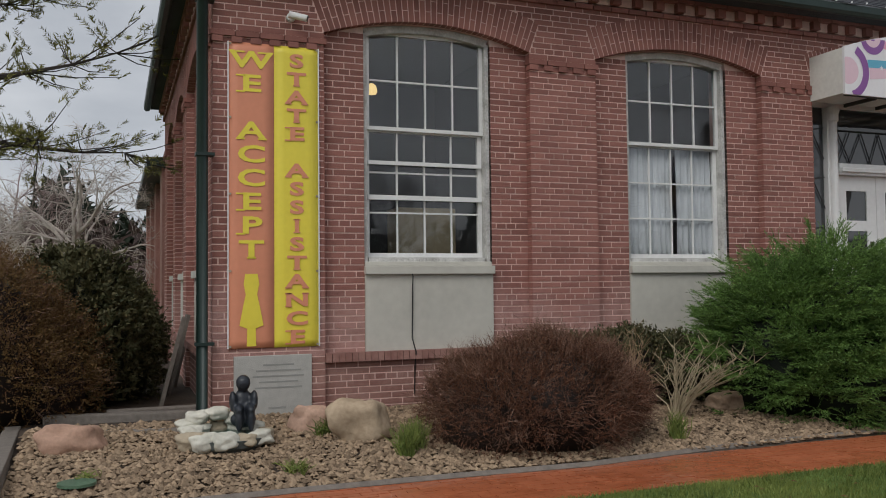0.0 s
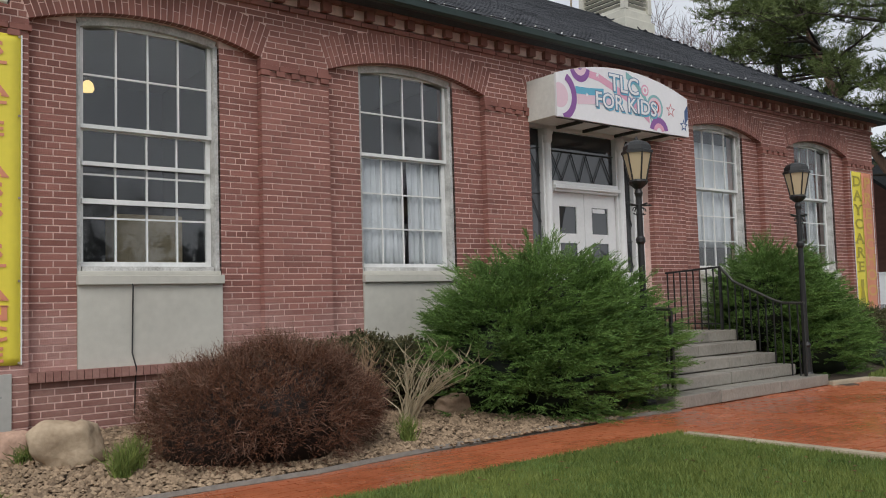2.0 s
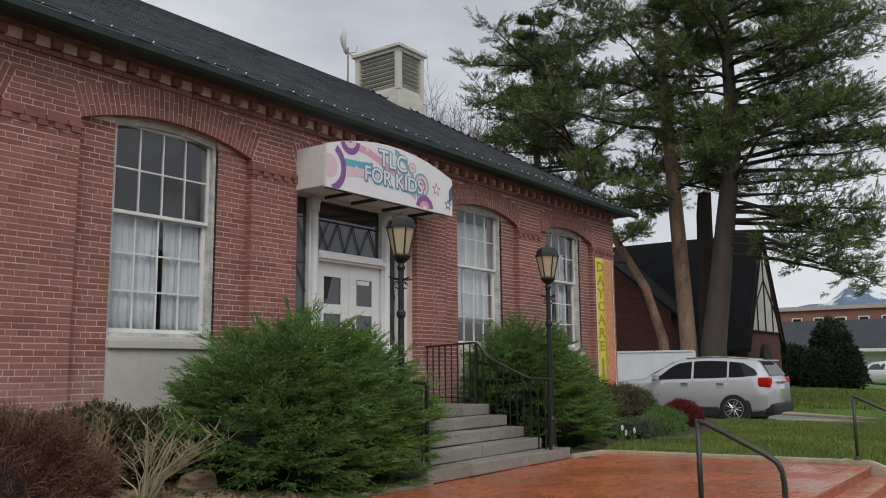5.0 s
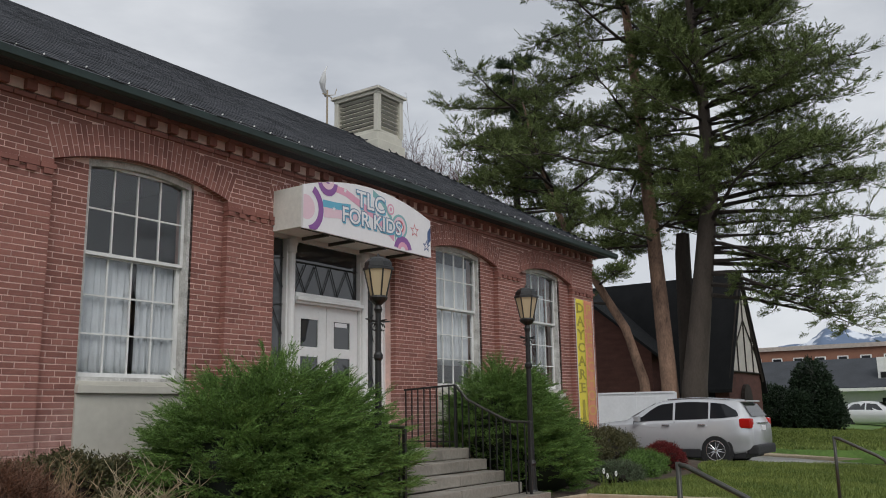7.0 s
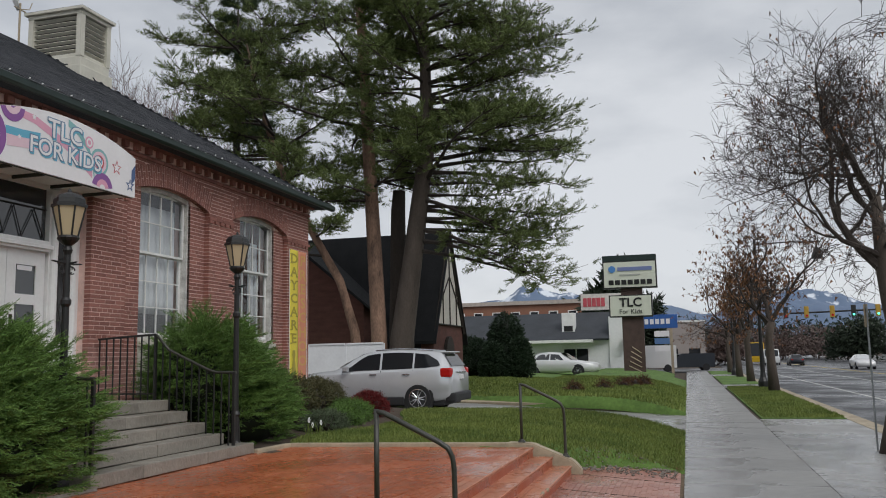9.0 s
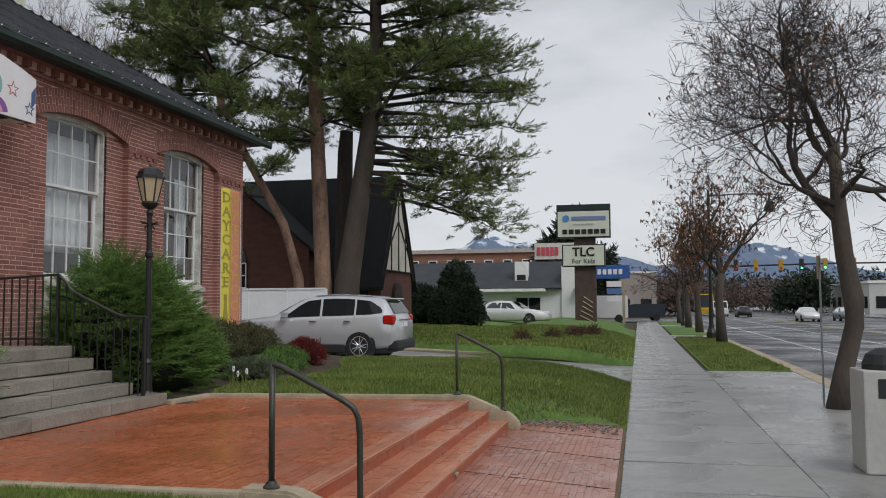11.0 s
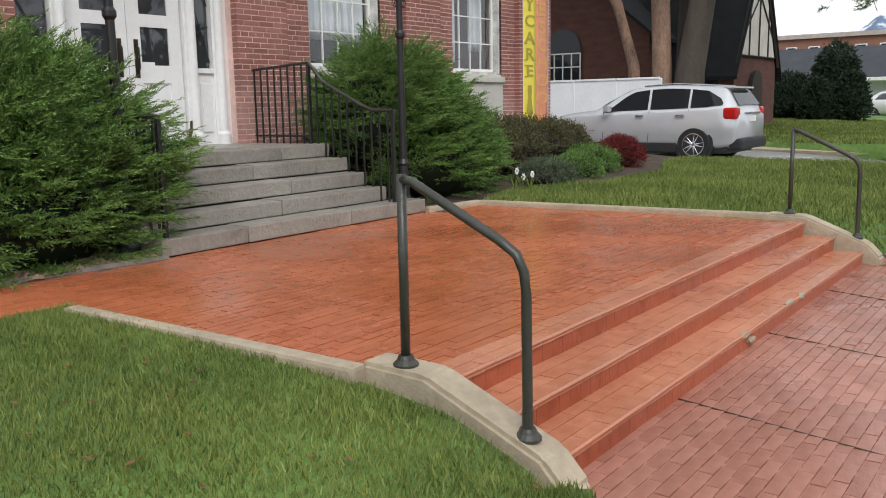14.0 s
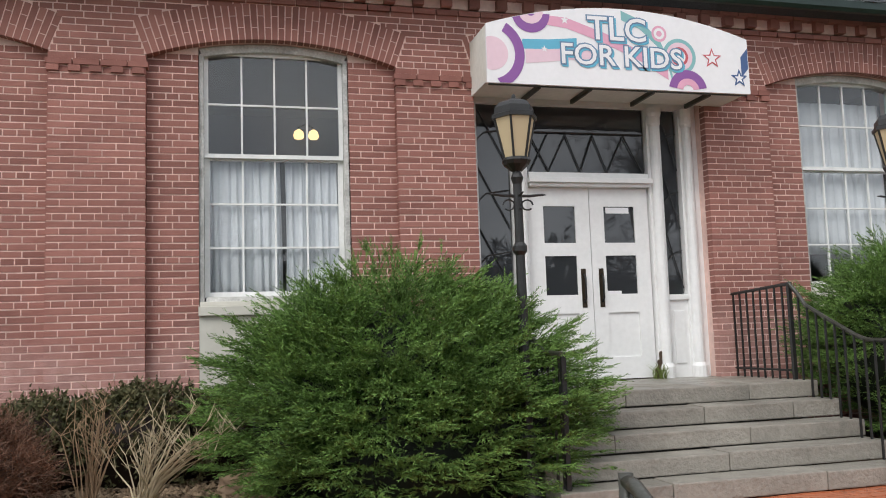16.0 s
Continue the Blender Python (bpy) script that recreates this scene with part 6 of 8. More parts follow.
rock("boulder", -7.77, -1.05, 0.24, 0.26, 0.22, 0.25, 3, BOULDER, "squarish tan sandstone boulder on the gravel")
rock("boulder", -8.10, -0.62, 0.21, 0.18, 0.15, 0.17, 8, mat("pink_sandstone", (0.46, 0.30, 0.22), 0.9, 0.35, 4.0, 0.6, 14), "pinkish sandstone rock beside the wall")
rock("boulder", -10.1, -0.75, 0.20, 0.28, 0.18, 0.15, 12, mat("rosy_stone", (0.45, 0.28, 0.20), 0.9, 0.3, 4.0, 0.6, 14), "flat rosy boulder at the end of the bed")
rock("boulder", -3.75, -1.05, 0.20, 0.24, 0.16, 0.12, 15, mat("buff_stone", (0.40, 0.28, 0.19), 0.9, 0.3, 4.0, 0.6, 14), "low buff stone beside the juniper")

# small fountain with a seated figure
fountain = thing("garden_fountain", "small basin of white rocks with a dark seated statue", "fountain")
FX, FY, FZ = -8.89, -1.0, 0.10
bm = bmesh.new()
lathe(bm, [(0.28, 0.0), (0.33, 0.04), (0.34, 0.10), (0.26, 0.11)], 20, (FX, FY, FZ))
part("basin", bm, mat("dark_basin", (0.08, 0.09, 0.085), 0.5), fountain)
bm = bmesh.new()
bmesh.ops.create_circle(bm, cap_ends=True, segments=24, radius=0.25, matrix=Matrix.Translation((FX, FY, FZ + 0.115)))
part("water", bm, mat("green_water", (0.10, 0.17, 0.15), 0.08, 0.2, 4.0, 0.05, 20), fountain, "still greenish water")
rr = random.Random(4)
for k in range(11):
    a = k * 0.571
    s = rr.uniform(0.07, 0.115)
    rock("rock", FX + 0.30 * math.cos(a), FY + 0.26 * math.sin(a), FZ + 0.09 + (0.05 if math.sin(a) > 0.2 else 0.0), s * 1.15, s, s * 0.75, 20 + k, PALE_ROCK if k % 3 else KERB, "", fountain)
for k, (dx, dz) in enumerate(((-0.22, 0.24), (-0.05, 0.26), (-0.3, 0.17), (0.1, 0.22))):
    rock("rock", FX + dx, FY + 0.2, FZ + dz, 0.10, 0.09, 0.06, 40 + k, PALE_ROCK, "", fountain)
bm = bmesh.new()
sx, sy, sz = FX + 0.14, FY + 0.05, FZ + 0.16
for dx, dy, dz, a, b, c in ((0, 0, 0.06, 0.11, 0.10, 0.07), (0, 0.03, 0.19, 0.085, 0.07, 0.13), (0, 0.0, 0.37, 0.062, 0.065, 0.07), (-0.05, -0.07, 0.15, 0.04, 0.09, 0.05), (0.05, -0.07, 0.15, 0.04, 0.09, 0.05),
                            (-0.05, -0.12, 0.07, 0.033, 0.04, 0.10), (0.05, -0.12, 0.07, 0.033, 0.04, 0.10), (-0.09, -0.02, 0.22, 0.03, 0.06, 0.09), (0.09, -0.02, 0.22, 0.03, 0.06, 0.09), (0, 0.02, 0.30, 0.04, 0.04, 0.06)):
    bmesh.ops.create_icosphere(bm, subdivisions=3, radius=1.0, matrix=Matrix.Translation((sx + dx, sy + dy, sz + dz)) @ Matrix.Diagonal((a, b, c, 1)))
ob = part("garden_statue", bm, mat("dark_bronze", (0.022, 0.026, 0.034), 0.4, 0.4, 8.0, 0.3, 30), None, "", True)
md = ob.modifiers.new("melt", "REMESH")
md.mode, md.voxel_size, md.use_smooth_shade = "VOXEL", 0.014, True
tagged(ob, "dark plain seated statue on the rocks", "statue")

for k, ((xa, ya), (xb, yb)) in enumerate((((-10.65, 0.4), (-10.55, -2.3)), ((-10.3, -0.05), (-9.0, -0.45)), ((-10.4, 0.6), (-8.95, 0.35)), ((-9.85, 0.75), (-8.95, 0.75)))):
    ln, ang = math.hypot(xb - xa, yb - ya), math.atan2(yb - ya, xb - xa)
    ob = part("timber_edging", boxed(0, ln, -0.07, 0.07, -0.05, 0.16, 0.012), TIMBER)
    ob.matrix_basis = Matrix.Translation((xa, ya, 0.03 + 0.05 * (k > 1))) @ Matrix.Rotation(ang, 4, "Z")
    tagged(ob, "weathered grey timber edging the bed", "timber", "bed timbers")
bm = bmesh.new()
rod(bm, (0, 0, 0), (0, 0, 0.02), 0.13, seg=20)
ob = part("valve_cover", bm, mat("green_plastic", (0.09, 0.16, 0.10), 0.5))
ob.matrix_basis = pose(-10.02, -1.85, 0.075)
tagged(ob, "round green plastic valve cover in the gravel", "cover")
for k in range(3):
    ob = part("leaning_board", boxed(-0.02, 0.02, -0.05, 0.05, 0, 1.0), TIMBER)
    ob.matrix_basis = pose(-9.3 + 0.12 * k, 1.5 + 0.9 * k, 0.15, 0, 14, 10 * k)
    tagged(ob, "old board leaning against the side wall", "board", "leaning boards")


# ---------------------------------------------------------------- trees
def limb(V, F, tips, p, d, length, r, level, rr, kink=0.35, up=0.10, ratio=0.72, kids=(2, 4), seg=6, thin=0.0055):
    """A limb that bends and forks; its ends are gathered in tips."""
    steps = 5 if level > 1 else 3
    pts, radii = [Vector(p)], [r]
    d = Vector(d).normalized()
    for k in range(steps):
        d = (d + Vector((rr.uniform(-kink, kink), rr.uniform(-kink, kink), rr.uniform(-kink, kink) + up))).normalized()
        pts.append(pts[-1] + d * length / steps)
        radii.append(r * (1 - 0.5 * (k + 1) / steps))
    tube_data(V, F, pts, radii, seg if level > 2 else (4 if level > 0 else 3))
    if level == 0:
        tips.append((pts[-1], d))
        return
    for k in range(rr.randint(*kids)):
        q = rr.uniform(0.35, 1.0)
        i = min(int(q * steps), steps - 1)
        a = pts[i].lerp(pts[i + 1], q * steps - i)
        s = d.cross(Vector((rr.uniform(-1, 1), rr.uniform(-1, 1), rr.uniform(-1, 1)))).normalized()
        limb(V, F, tips, a, d * 0.75 + s * rr.uniform(0.5, 1.0), length * ratio * rr.uniform(0.7, 1.1), max(radii[i + 1] * 0.62, thin), level - 1, rr, kink, up, ratio, kids, seg, thin)
    limb(V, F, tips, pts[-1], d, length * ratio, radii[-1] * 0.9, level - 1, rr, kink, up, ratio, kids, seg, thin)


def leaf_bits(V, F, tips, rr, chance, size, many=3):
    for p, d in tips:
        if rr.random() > chance:
            continue
        for _ in range(rr.randint(1, many)):
            o = p + Vector((rr.uniform(-0.12, 0.12), rr.uniform(-0.12, 0.12), rr.uniform(-0.15, 0.03)))
            a = Vector((rr.uniform(-1, 1), rr.uniform(-1, 1), rr.uniform(-1, 1))).normalized() * size
            b = Vector((rr.uniform(-1, 1), rr.uniform(-1, 1), -1)).normalized() * size * 1.6
            i = len(V)
            V += [tuple(o - a * 0.5), tuple(o + a * 0.5), tuple(o + b)]
            F.append((i, i + 1, i + 2))


def street_tree(name, trunk, radii, boughs, seed, label, levels=4, leaf=0.25, bark=GREY_BARK, group="street trees", size=0.05, rise=0.05):
    t = thing(name, label, "tree", None, group)
    rr = random.Random(seed)
    V, F = [], []
    tube_data(V, F, trunk, radii, 12)
    from_data("trunk", V, F, bark, t, "", True)
    V, F, tips = [], [], []
    for p, d, ln, r in boughs:
        limb(V, F, tips, p, d, ln, r, levels, rr, 0.38, rise, 0.74)
    from_data("crown", V, F, DARK_BARK, t, "bare dark branching crown")
    if leaf:
        V, F = [], []
        leaf_bits(V, F, tips, rr, leaf, size, 5 if size > 0.06 else 3)
        from_data("dead_leaves", V, F, BROWN_LEAF, t)
    return t


street_tree("street_tree", [(7.2, -11.62, -0.52), (7.2, -11.72, 0.1), (7.2, -11.92, 0.9), (7.2, -11.93, 1.3), (7.2, -11.80, 2.1), (7.2, -11.75, 2.7), (7.2, -11.72, 3.3), (7.2, -11.70, 4.0)], [0.20, 0.155, 0.15, 0.165, 0.145, 0.14, 0.11, 0.09],
            [((7.2, -11.75, 2.65), (-0.15, 1.0, 0.42), 2.0, 0.09), ((7.2, -11.75, 2.9), (-0.5, 1.0, 0.8), 1.6, 0.06), ((7.2, -11.7, 3.9), (0.1, 0.1, 1), 1.5, 0.085), ((7.2, -11.72, 3.4), (0.5, 0.6, 0.9), 1.3, 0.06),
             ((7.2, -11.72, 3.2), (0.2, -1, 0.45), 1.6, 0.07), ((7.2, -11.7, 3.9), (-0.4, 0.5, 0.9), 1.5, 0.06), ((7.2, -11.73, 3.0), (-0.8, -0.3, 0.6), 1.3, 0.05), ((7.2, -11.7, 3.7), (0.8, -0.4, 0.7), 1.3, 0.05)],
            101, "leaning street tree with bare forking crown and few dead leaves", 5, 0.05, rise=0.03)
for k, (x, y) in enumerate(((31.2, -11.95), (45.5, -11.95), (56, -11.9), (70, -11.9))):
    street_tree("street_tree", [(x, y, -0.5), (x + 0.1, y + 0.05, 0.8), (x, y + 0.1, 1.9), (x - 0.1, y - 0.05, 2.6)], [0.26, 0.19, 0.17, 0.18],
                [((x, y, 2.4), (-0.2, 1.0, 0.9), 2.3, 0.12), ((x, y, 2.5), (0.1, -0.9, 0.9), 2.3, 0.12), ((x, y, 2.5), (0.9, 0.1, 1.1), 1.8, 0.10), ((x, y, 2.5), (-0.9, 0.1, 1.1), 1.8, 0.10), ((x, y, 2.6), (0.05, 0.1, 1.0), 2.2, 0.11)],
                110 + k, "street tree with round twiggy crown and dead brown leaves", 4 if k < 2 else 3, 0.85 if k else 0.4, size=0.11)


def pine(name, trunk, radii, limbs, seed, label, bark=PINE_BARK, green=PINE_LEAF, tuft=0.34, many=16, needle=0.14, width=0.0115):
    """A pine: trunk, whorled limbs that droop and turn up, and tufts of needles."""
    t = thing(name, label, "tree", None, "pines")
    rr = random.Random(seed)
    V, F = [], []
    tube_data(V, F, trunk, radii, 12)
    from_data("trunk", V, F, bark, t, "", True)
    V, F, P, N = [], [], [], []
    for p, d, ln in limbs:
        d = Vector(d).normalized()
        pts = [Vector(p)]
        n = 6
        for k in range(n):
            d = (d + Vector((rr.uniform(-0.16, 0.16), rr.uniform(-0.16, 0.16), rr.uniform(-0.12, 0.10) + (0.06 if k > 3 else -0.02)))).normalized()
            pts.append(pts[-1] + d * ln / n)
        r = 0.016 * ln + 0.012
        tube_data(V, F, pts, [r * (1 - 0.85 * k / n) for k in range(n + 1)], 5)
        for k in range(2, n + 1):
            for _ in range(6 if k < n else 8):
                s = Vector((rr.uniform(-1, 1), rr.uniform(-1, 1), rr.uniform(-0.25, 0.45)))
                tip = pts[k] + (s.normalized() * 0.8 + d * 0.4) * ln * rr.uniform(0.10, 0.30)
                tube_data(V, F, [pts[k], pts[k].lerp(tip, 0.5) + Vector((0, 0, -0.04)), tip], [0.012, 0.009, 0.005], 3)
                for q in range(6):
                    P.append(pts[k].lerp(tip, rr.uniform(0.35, 1.15)) + Vector((rr.uniform(-0.12, 0.12), rr.uniform(-0.12, 0.12), rr.uniform(-0.08, 0.12))))
                    N.append((tip - pts[k]).normalized() + Vector((rr.uniform(-0.6, 0.6), rr.uniform(-0.6, 0.6), rr.uniform(0.0, 0.6))))
    from_data("limb_growth", V, F, DARK_BARK, t)
    P, N = np.array([tuple(v) for v in P]), np.array([tuple(v) for v in N])
    sprays("needles", P, N, tuft, many, needle, width, green, t, seed, 0.9)
    return t


def whorls(rr, z0, z1, n, centre, reach, tilt=0.15, aim=None):
    out = []
    for k in range(n):
        z = z0 + (z1 - z0) * (k + rr.random()) / n
        a = rr.uniform(0, 6.28)
        d = Vector((math.cos(a), math.sin(a), tilt + rr.uniform(-0.15, 0.2)))
        out.append((centre(z), d, reach(z, a) * rr.uniform(0.75, 1.15)))
    return out


rr = random.Random(77)
pine("tall_pine", [(18, 1.62, -0.1), (18, 1.68, 2), (18, 1.8, 4.6), (18, 2.0, 8.5), (18, 2.2, 12.5), (18.1, 2.5, 16), (18.2, 2.7, 20)], [0.32, 0.275, 0.255, 0.22, 0.18, 0.13, 0.05],
     whorls(rr, 6.5, 9, 8, lambda z: (18, 1.9 + 0.05 * (z - 7), z), lambda z, a: 2.6) + whorls(rr, 9, 20, 50, lambda z: (18, 1.55 + 0.055 * z, z), lambda z, a: max(0.8, 4.0 - 0.16 * (z - 9)) * (1.2 if math.sin(a) > 0 else 0.8)),
     201, "tall pine with reddish flaking trunk", PINE_BARK)
pine("tall_pine", [(18, 0.95, -0.1), (18, 0.85, 2), (18, 0.45, 4.6), (18, 0.1, 7), (18, -0.15, 8.4), (18, -0.1, 12), (18.1, 0.2, 16), (18.1, 0.3, 19.5)], [0.50, 0.40, 0.33, 0.29, 0.25, 0.18, 0.11, 0.04],
     [((18, 0.1 - 0.02 * k, z), (rr.uniform(-0.5, 0.3), -1, rr.uniform(-0.08, 0.08)), rr.uniform(3.2, 4.7)) for k, z in enumerate((5.2, 5.6, 6.0, 6.4, 6.8, 7.2, 7.6, 8.0, 8.4, 8.9, 9.4, 10.0, 10.6, 11.2, 12.0, 12.8))] +
     [((18, 0.2, 4.9 + 0.35 * k), (rr.uniform(-0.6, 0.2), -1, -0.16), rr.uniform(4.2, 5.3)) for k in range(6)] +
     [((18, -0.1, 8.0 + 0.45 * k), (rr.uniform(-0.7, 0.4), -1, rr.uniform(-0.1, 0.15)), rr.uniform(3.8, 4.8) - 0.10 * k) for k in range(18)] +
     whorls(rr, 7.0, 19.5, 70, lambda z: (18, -0.1 + 0.02 * (z - 8), z), lambda z, a: max(0.8, 4.4 - 0.24 * (z - 7)) * (1.2 if math.sin(a) < 0 else 0.7)),
     202, "tall dark pine with long drooping limbs", GREY_BARK)
pine("leaning_pine", [(18, 2.42, -0.1), (18, 2.55, 2.2), (18, 3.1, 4.0), (18, 3.7, 5.0), (18, 4.5, 6.4), (18, 5.4, 8.2), (18, 6.2, 10.5), (18, 6.8, 13)], [0.22, 0.17, 0.15, 0.14, 0.13, 0.12, 0.08, 0.03],
     whorls(rr, 6.5, 13.5, 44, lambda z: (18, 4.4 + 0.42 * (z - 6.4), z), lambda z, a: max(0.9, 3.6 - 0.30 * abs(z - 9.5))) + [((18, 3.6, 4.9), (-0.3, 0.6, 0.1), 2.4), ((18, 4.0, 5.6), (-0.6, -0.5, 0.1), 2.2), ((18, 4.4, 6.2), (-0.4, 0.8, 0.0), 2.4)],
     203, "leaning pine with orange-brown trunk behind the house corner", PINE_BARK)
pine("dark_spruce", [(26.5, 12, -0.1), (26.5, 12, 8), (26.5, 12, 14), (26.5, 12, 19)], [0.28, 0.22, 0.14, 0.03],
     whorls(rr, 4.0, 19, 62, lambda z: (26.5, 12, z), lambda z, a: max(0.6, 3.0 - 0.15 * (z - 4)), -0.05),
     205, "dark dense spruce behind the brick house", DARK_BARK, leaf_mat("spruce_needle", (0.022, 0.045, 0.020), 0.5, tint=(0.07, 0.11, 0.045)))
V, F = [], []
tube_data(V, F, [(18.9, 1.35, -0.1), (18.9, 1.3, 3), (18.9, 1.25, 6.5), (18.9, 1.2, 7.2)], [0.34, 0.30, 0.26, 0.22], 12)
tagged(from_data("dead_trunk", V, F, DARK_BARK), "thick dark ivy-covered trunk between the pines", "tree trunk")
# pine bough that hangs in beside the side wall, its trunk further left
pine("side_pine", [(-13.2, 5.5, -0.1), (-13.1, 5.4, 3), (-13.0, 5.3, 7), (-12.9, 5.2, 10)], [0.3, 0.26, 0.2, 0.08],
     [((-13.1, 5.3, z), (1, rr.uniform(-0.5, 0.2), 0.05), ln) for z, ln in ((3.3, 2.6), (3.8, 3.5), (4.1, 3.7), (5.2, 2.4), (6.0, 2.2))] + whorls(rr, 5, 10, 9, lambda z: (-13, 5.3, z), lambda z, a: 1.6),
     204, "pine with yellow-green drooping boughs beside the house", GREY_BARK, YELLOW_PINE, 0.18, 14, 0.085, 0.008)


def bare_tree(name, x, y, h, seed, label, levels, bark, spread=0.8, r=0.18, n=6, up=0.05, thin=0.0055):
    t = thing(name, label, "tree")
    rr = random.Random(seed)
    V, F = [], []
    top = Vector((x + 0.2, y, h * 0.45))
    tube_data(V, F, [(x, y, -0.1), (x + 0.05, y, h * 0.2), tuple(top)], [r, r * 0.8, r * 0.55], 9)
    from_data("trunk", V, F, bark, t, "", True)
    V, F, tips = [], [], []
    for k in range(n):
        a = k * 6.28 / n + rr.uniform(-0.3, 0.3)
        q = 0.28 + 0.17 * k / n
        limb(V, F, tips, (x + 0.1, y, h * q), (math.cos(a) * spread, math.sin(a) * spread, 1), h * 0.19, r * 0.36, levels, rr, 0.25, up, 0.74, thin=thin)
    limb(V, F, tips, top, (0, 0, 1), h * 0.2, r * 0.4, levels, rr, 0.22, up, 0.74, thin=thin)
    from_data("crown", V, F, bark, t, "bare fine branching crown")
    return t


bare_tree("bare_tree", 30, 17.5, 17.5, 301, "tall bare grey tree behind the roof", 4, TWIG, 0.7, 0.3, 7, 0.12, 0.012)
bare_tree("bare_tree", -4, -42, 10, 305, "bare street tree across the road", 4, DARK_BARK, 0.9, 0.2, 6, 0.05)
bare_tree("bare_tree", 6, -40, 11, 306, "bare street tree across the road", 4, DARK_BARK, 0.9, 0.2, 6, 0.05)
bare_tree("bare_tree", 31.5, 21.8, 20, 302, "tall bare grey tree behind the roof", 4, TWIG, 0.7, 0.3, 7, 0.12, 0.012)
bare_tree("birch_tree", -10.75, 12.5, 6.0, 303, "birch with pale bark and weeping fine twigs", 4, BIRCH_BARK, 0.9, 0.16, 9, -0.08)
bare_tree("birch_tree", -12.4, 16, 6.0, 304, "pinkish bare birch further back", 4, mat("pink_twig", (0.26, 0.19, 0.18), 0.9), 0.9, 0.12, 8, -0.06)


# ---------------------------------------------------------------- wear and weeds
for k, (x, y, z, a) in enumerate(((-0.42, -6.675, -0.262, 0.07), (-0.33, -6.69, -0.31, 0.035), (0.55, -6.675, -0.25, 0.06), (0.85, -6.68, -0.255, 0.045))):
    rock("chipped_edge", x, y, z, a * 1.6, 0.02, 0.022, 80 + k, KERB, "", steps)
wiry("door_weed", 0.60, 0.16, LAND_Z, 40, 0.17, 0.09, GRASS, 90, "small green weed at the foot of the door frame", "weed", 0.005)
for k in range(3):
    rock("rust_stain", 0.70 + 0.015 * k, 0.205, LAND_Z + 0.06 + 0.09 * k, 0.05 - 0.012 * k, 0.004, 0.06, 85 + k, mat("rust_stain_%d" % k, (0.07, 0.045, 0.028), 0.9, 0.4), "dark rust stain on the white paint", ent)
rr = random.Random(8)
V, F = [], []
for k in range(420):
    x, y = rr.uniform(-9.0, -3.2), rr.uniform(-8.1, -3.5)
    if k > 260:
        x, y = rr.uniform(3.4, 10.5), -8.15 + abs(rr.gauss(0, 0.12))
    z, s, a = lawn_z(x, y) + 0.03, rr.uniform(0.012, 0.03), rr.uniform(0, 6.28)
    i = len(V)
    V += [(x - s * math.cos(a), y - s * math.sin(a), z), (x + 0.4 * s * math.sin(a), y - 0.4 * s * math.cos(a), z + 0.006), (x + s * math.cos(a), y + s * math.sin(a), z), (x - 0.4 * s * math.sin(a), y + 0.4 * s * math.cos(a), z + 0.004)]
    F.append((i, i + 1, i + 2, i + 3))
tagged(from_data("fallen_leaves", V, F, BROWN_LEAF), "dead brown leaves scattered on the lawn", "leaves", kind="stuff")


# ---------------------------------------------------------------- cars
TYRE = mat("tyre_rubber", (0.018, 0.018, 0.019), 0.85, 0.2, 8.0, 0.2, 80)
CHROME = mat("bright_alloy", (0.62, 0.63, 0.65), 0.22, 0.08, 5.0, 0.0, metal=0.9)
CLADDING = mat("black_plastic", (0.02, 0.02, 0.022), 0.6, 0.2, 5.0, 0.1, 60)
TAIL_RED = mat("red_tail_lens", (0.50, 0.015, 0.012), 0.15, 0.1, 3.0, 0.0)


def car_paint(name, c):
    return mat(name, c, 0.28, 0.05, 1.0, 0.0, metal=0.25)


def car(name, m, stations, paint, label, wheelbase, front_axle, wheel_r, group="", detail=True):
    """stations: (y, sill, belt, roof, half width, roof half width), nose first at +y."""
    t = thing(name, label, "car", m, group)
    bm = bmesh.new()
    rings = []
    for y, zs, zb, zr, hw, rw in stations:
        half = [(hw * 0.86, zs), (hw * 0.985, zs + 0.10), (hw, zs + (zb - zs) * 0.55), (hw * 0.97, zb - 0.03), (hw * 0.94, zb), (rw, zr - 0.03), (rw * 0.92, zr), (0.0, zr + 0.02)]
        rings.append([bm.verts.new((x, y, z)) for x, z in half] + [bm.verts.new((-x, y, z)) for x, z in half[-2::-1]])
    n = len(rings[0])
    for a, b in zip(rings, rings[1:]):
        for i in range(n - 1):
            bm.faces.new((a[i], a[i + 1], b[i + 1], b[i]))
        bm.faces.new((a[n - 1], a[0], b[0], b[n - 1]))
    bm.faces.new(rings[0])
    bm.faces.new(rings[-1][::-1])
    bmesh.ops.recalc_face_normals(bm, faces=bm.faces)
    body = part("body", bm, paint, t, "", True)

    def side_at(y, f):
        """Point on the glass slope at y, f from belt to roof."""
        for a, b in zip(stations, stations[1:]):
            if b[0] <= y <= a[0]:
                k = (a[0] - y) / (a[0] - b[0])
                s = [p + (q - p) * k for p, q in zip(a, b)]
                x0, z0, x1, z1 = s[4] * 0.94, s[2], s[5], s[3] - 0.03
                return x0 + (x1 - x0) * f + 0.007, z0 + (z1 - z0) * f
        return 0, 0
    return t, body, side_at


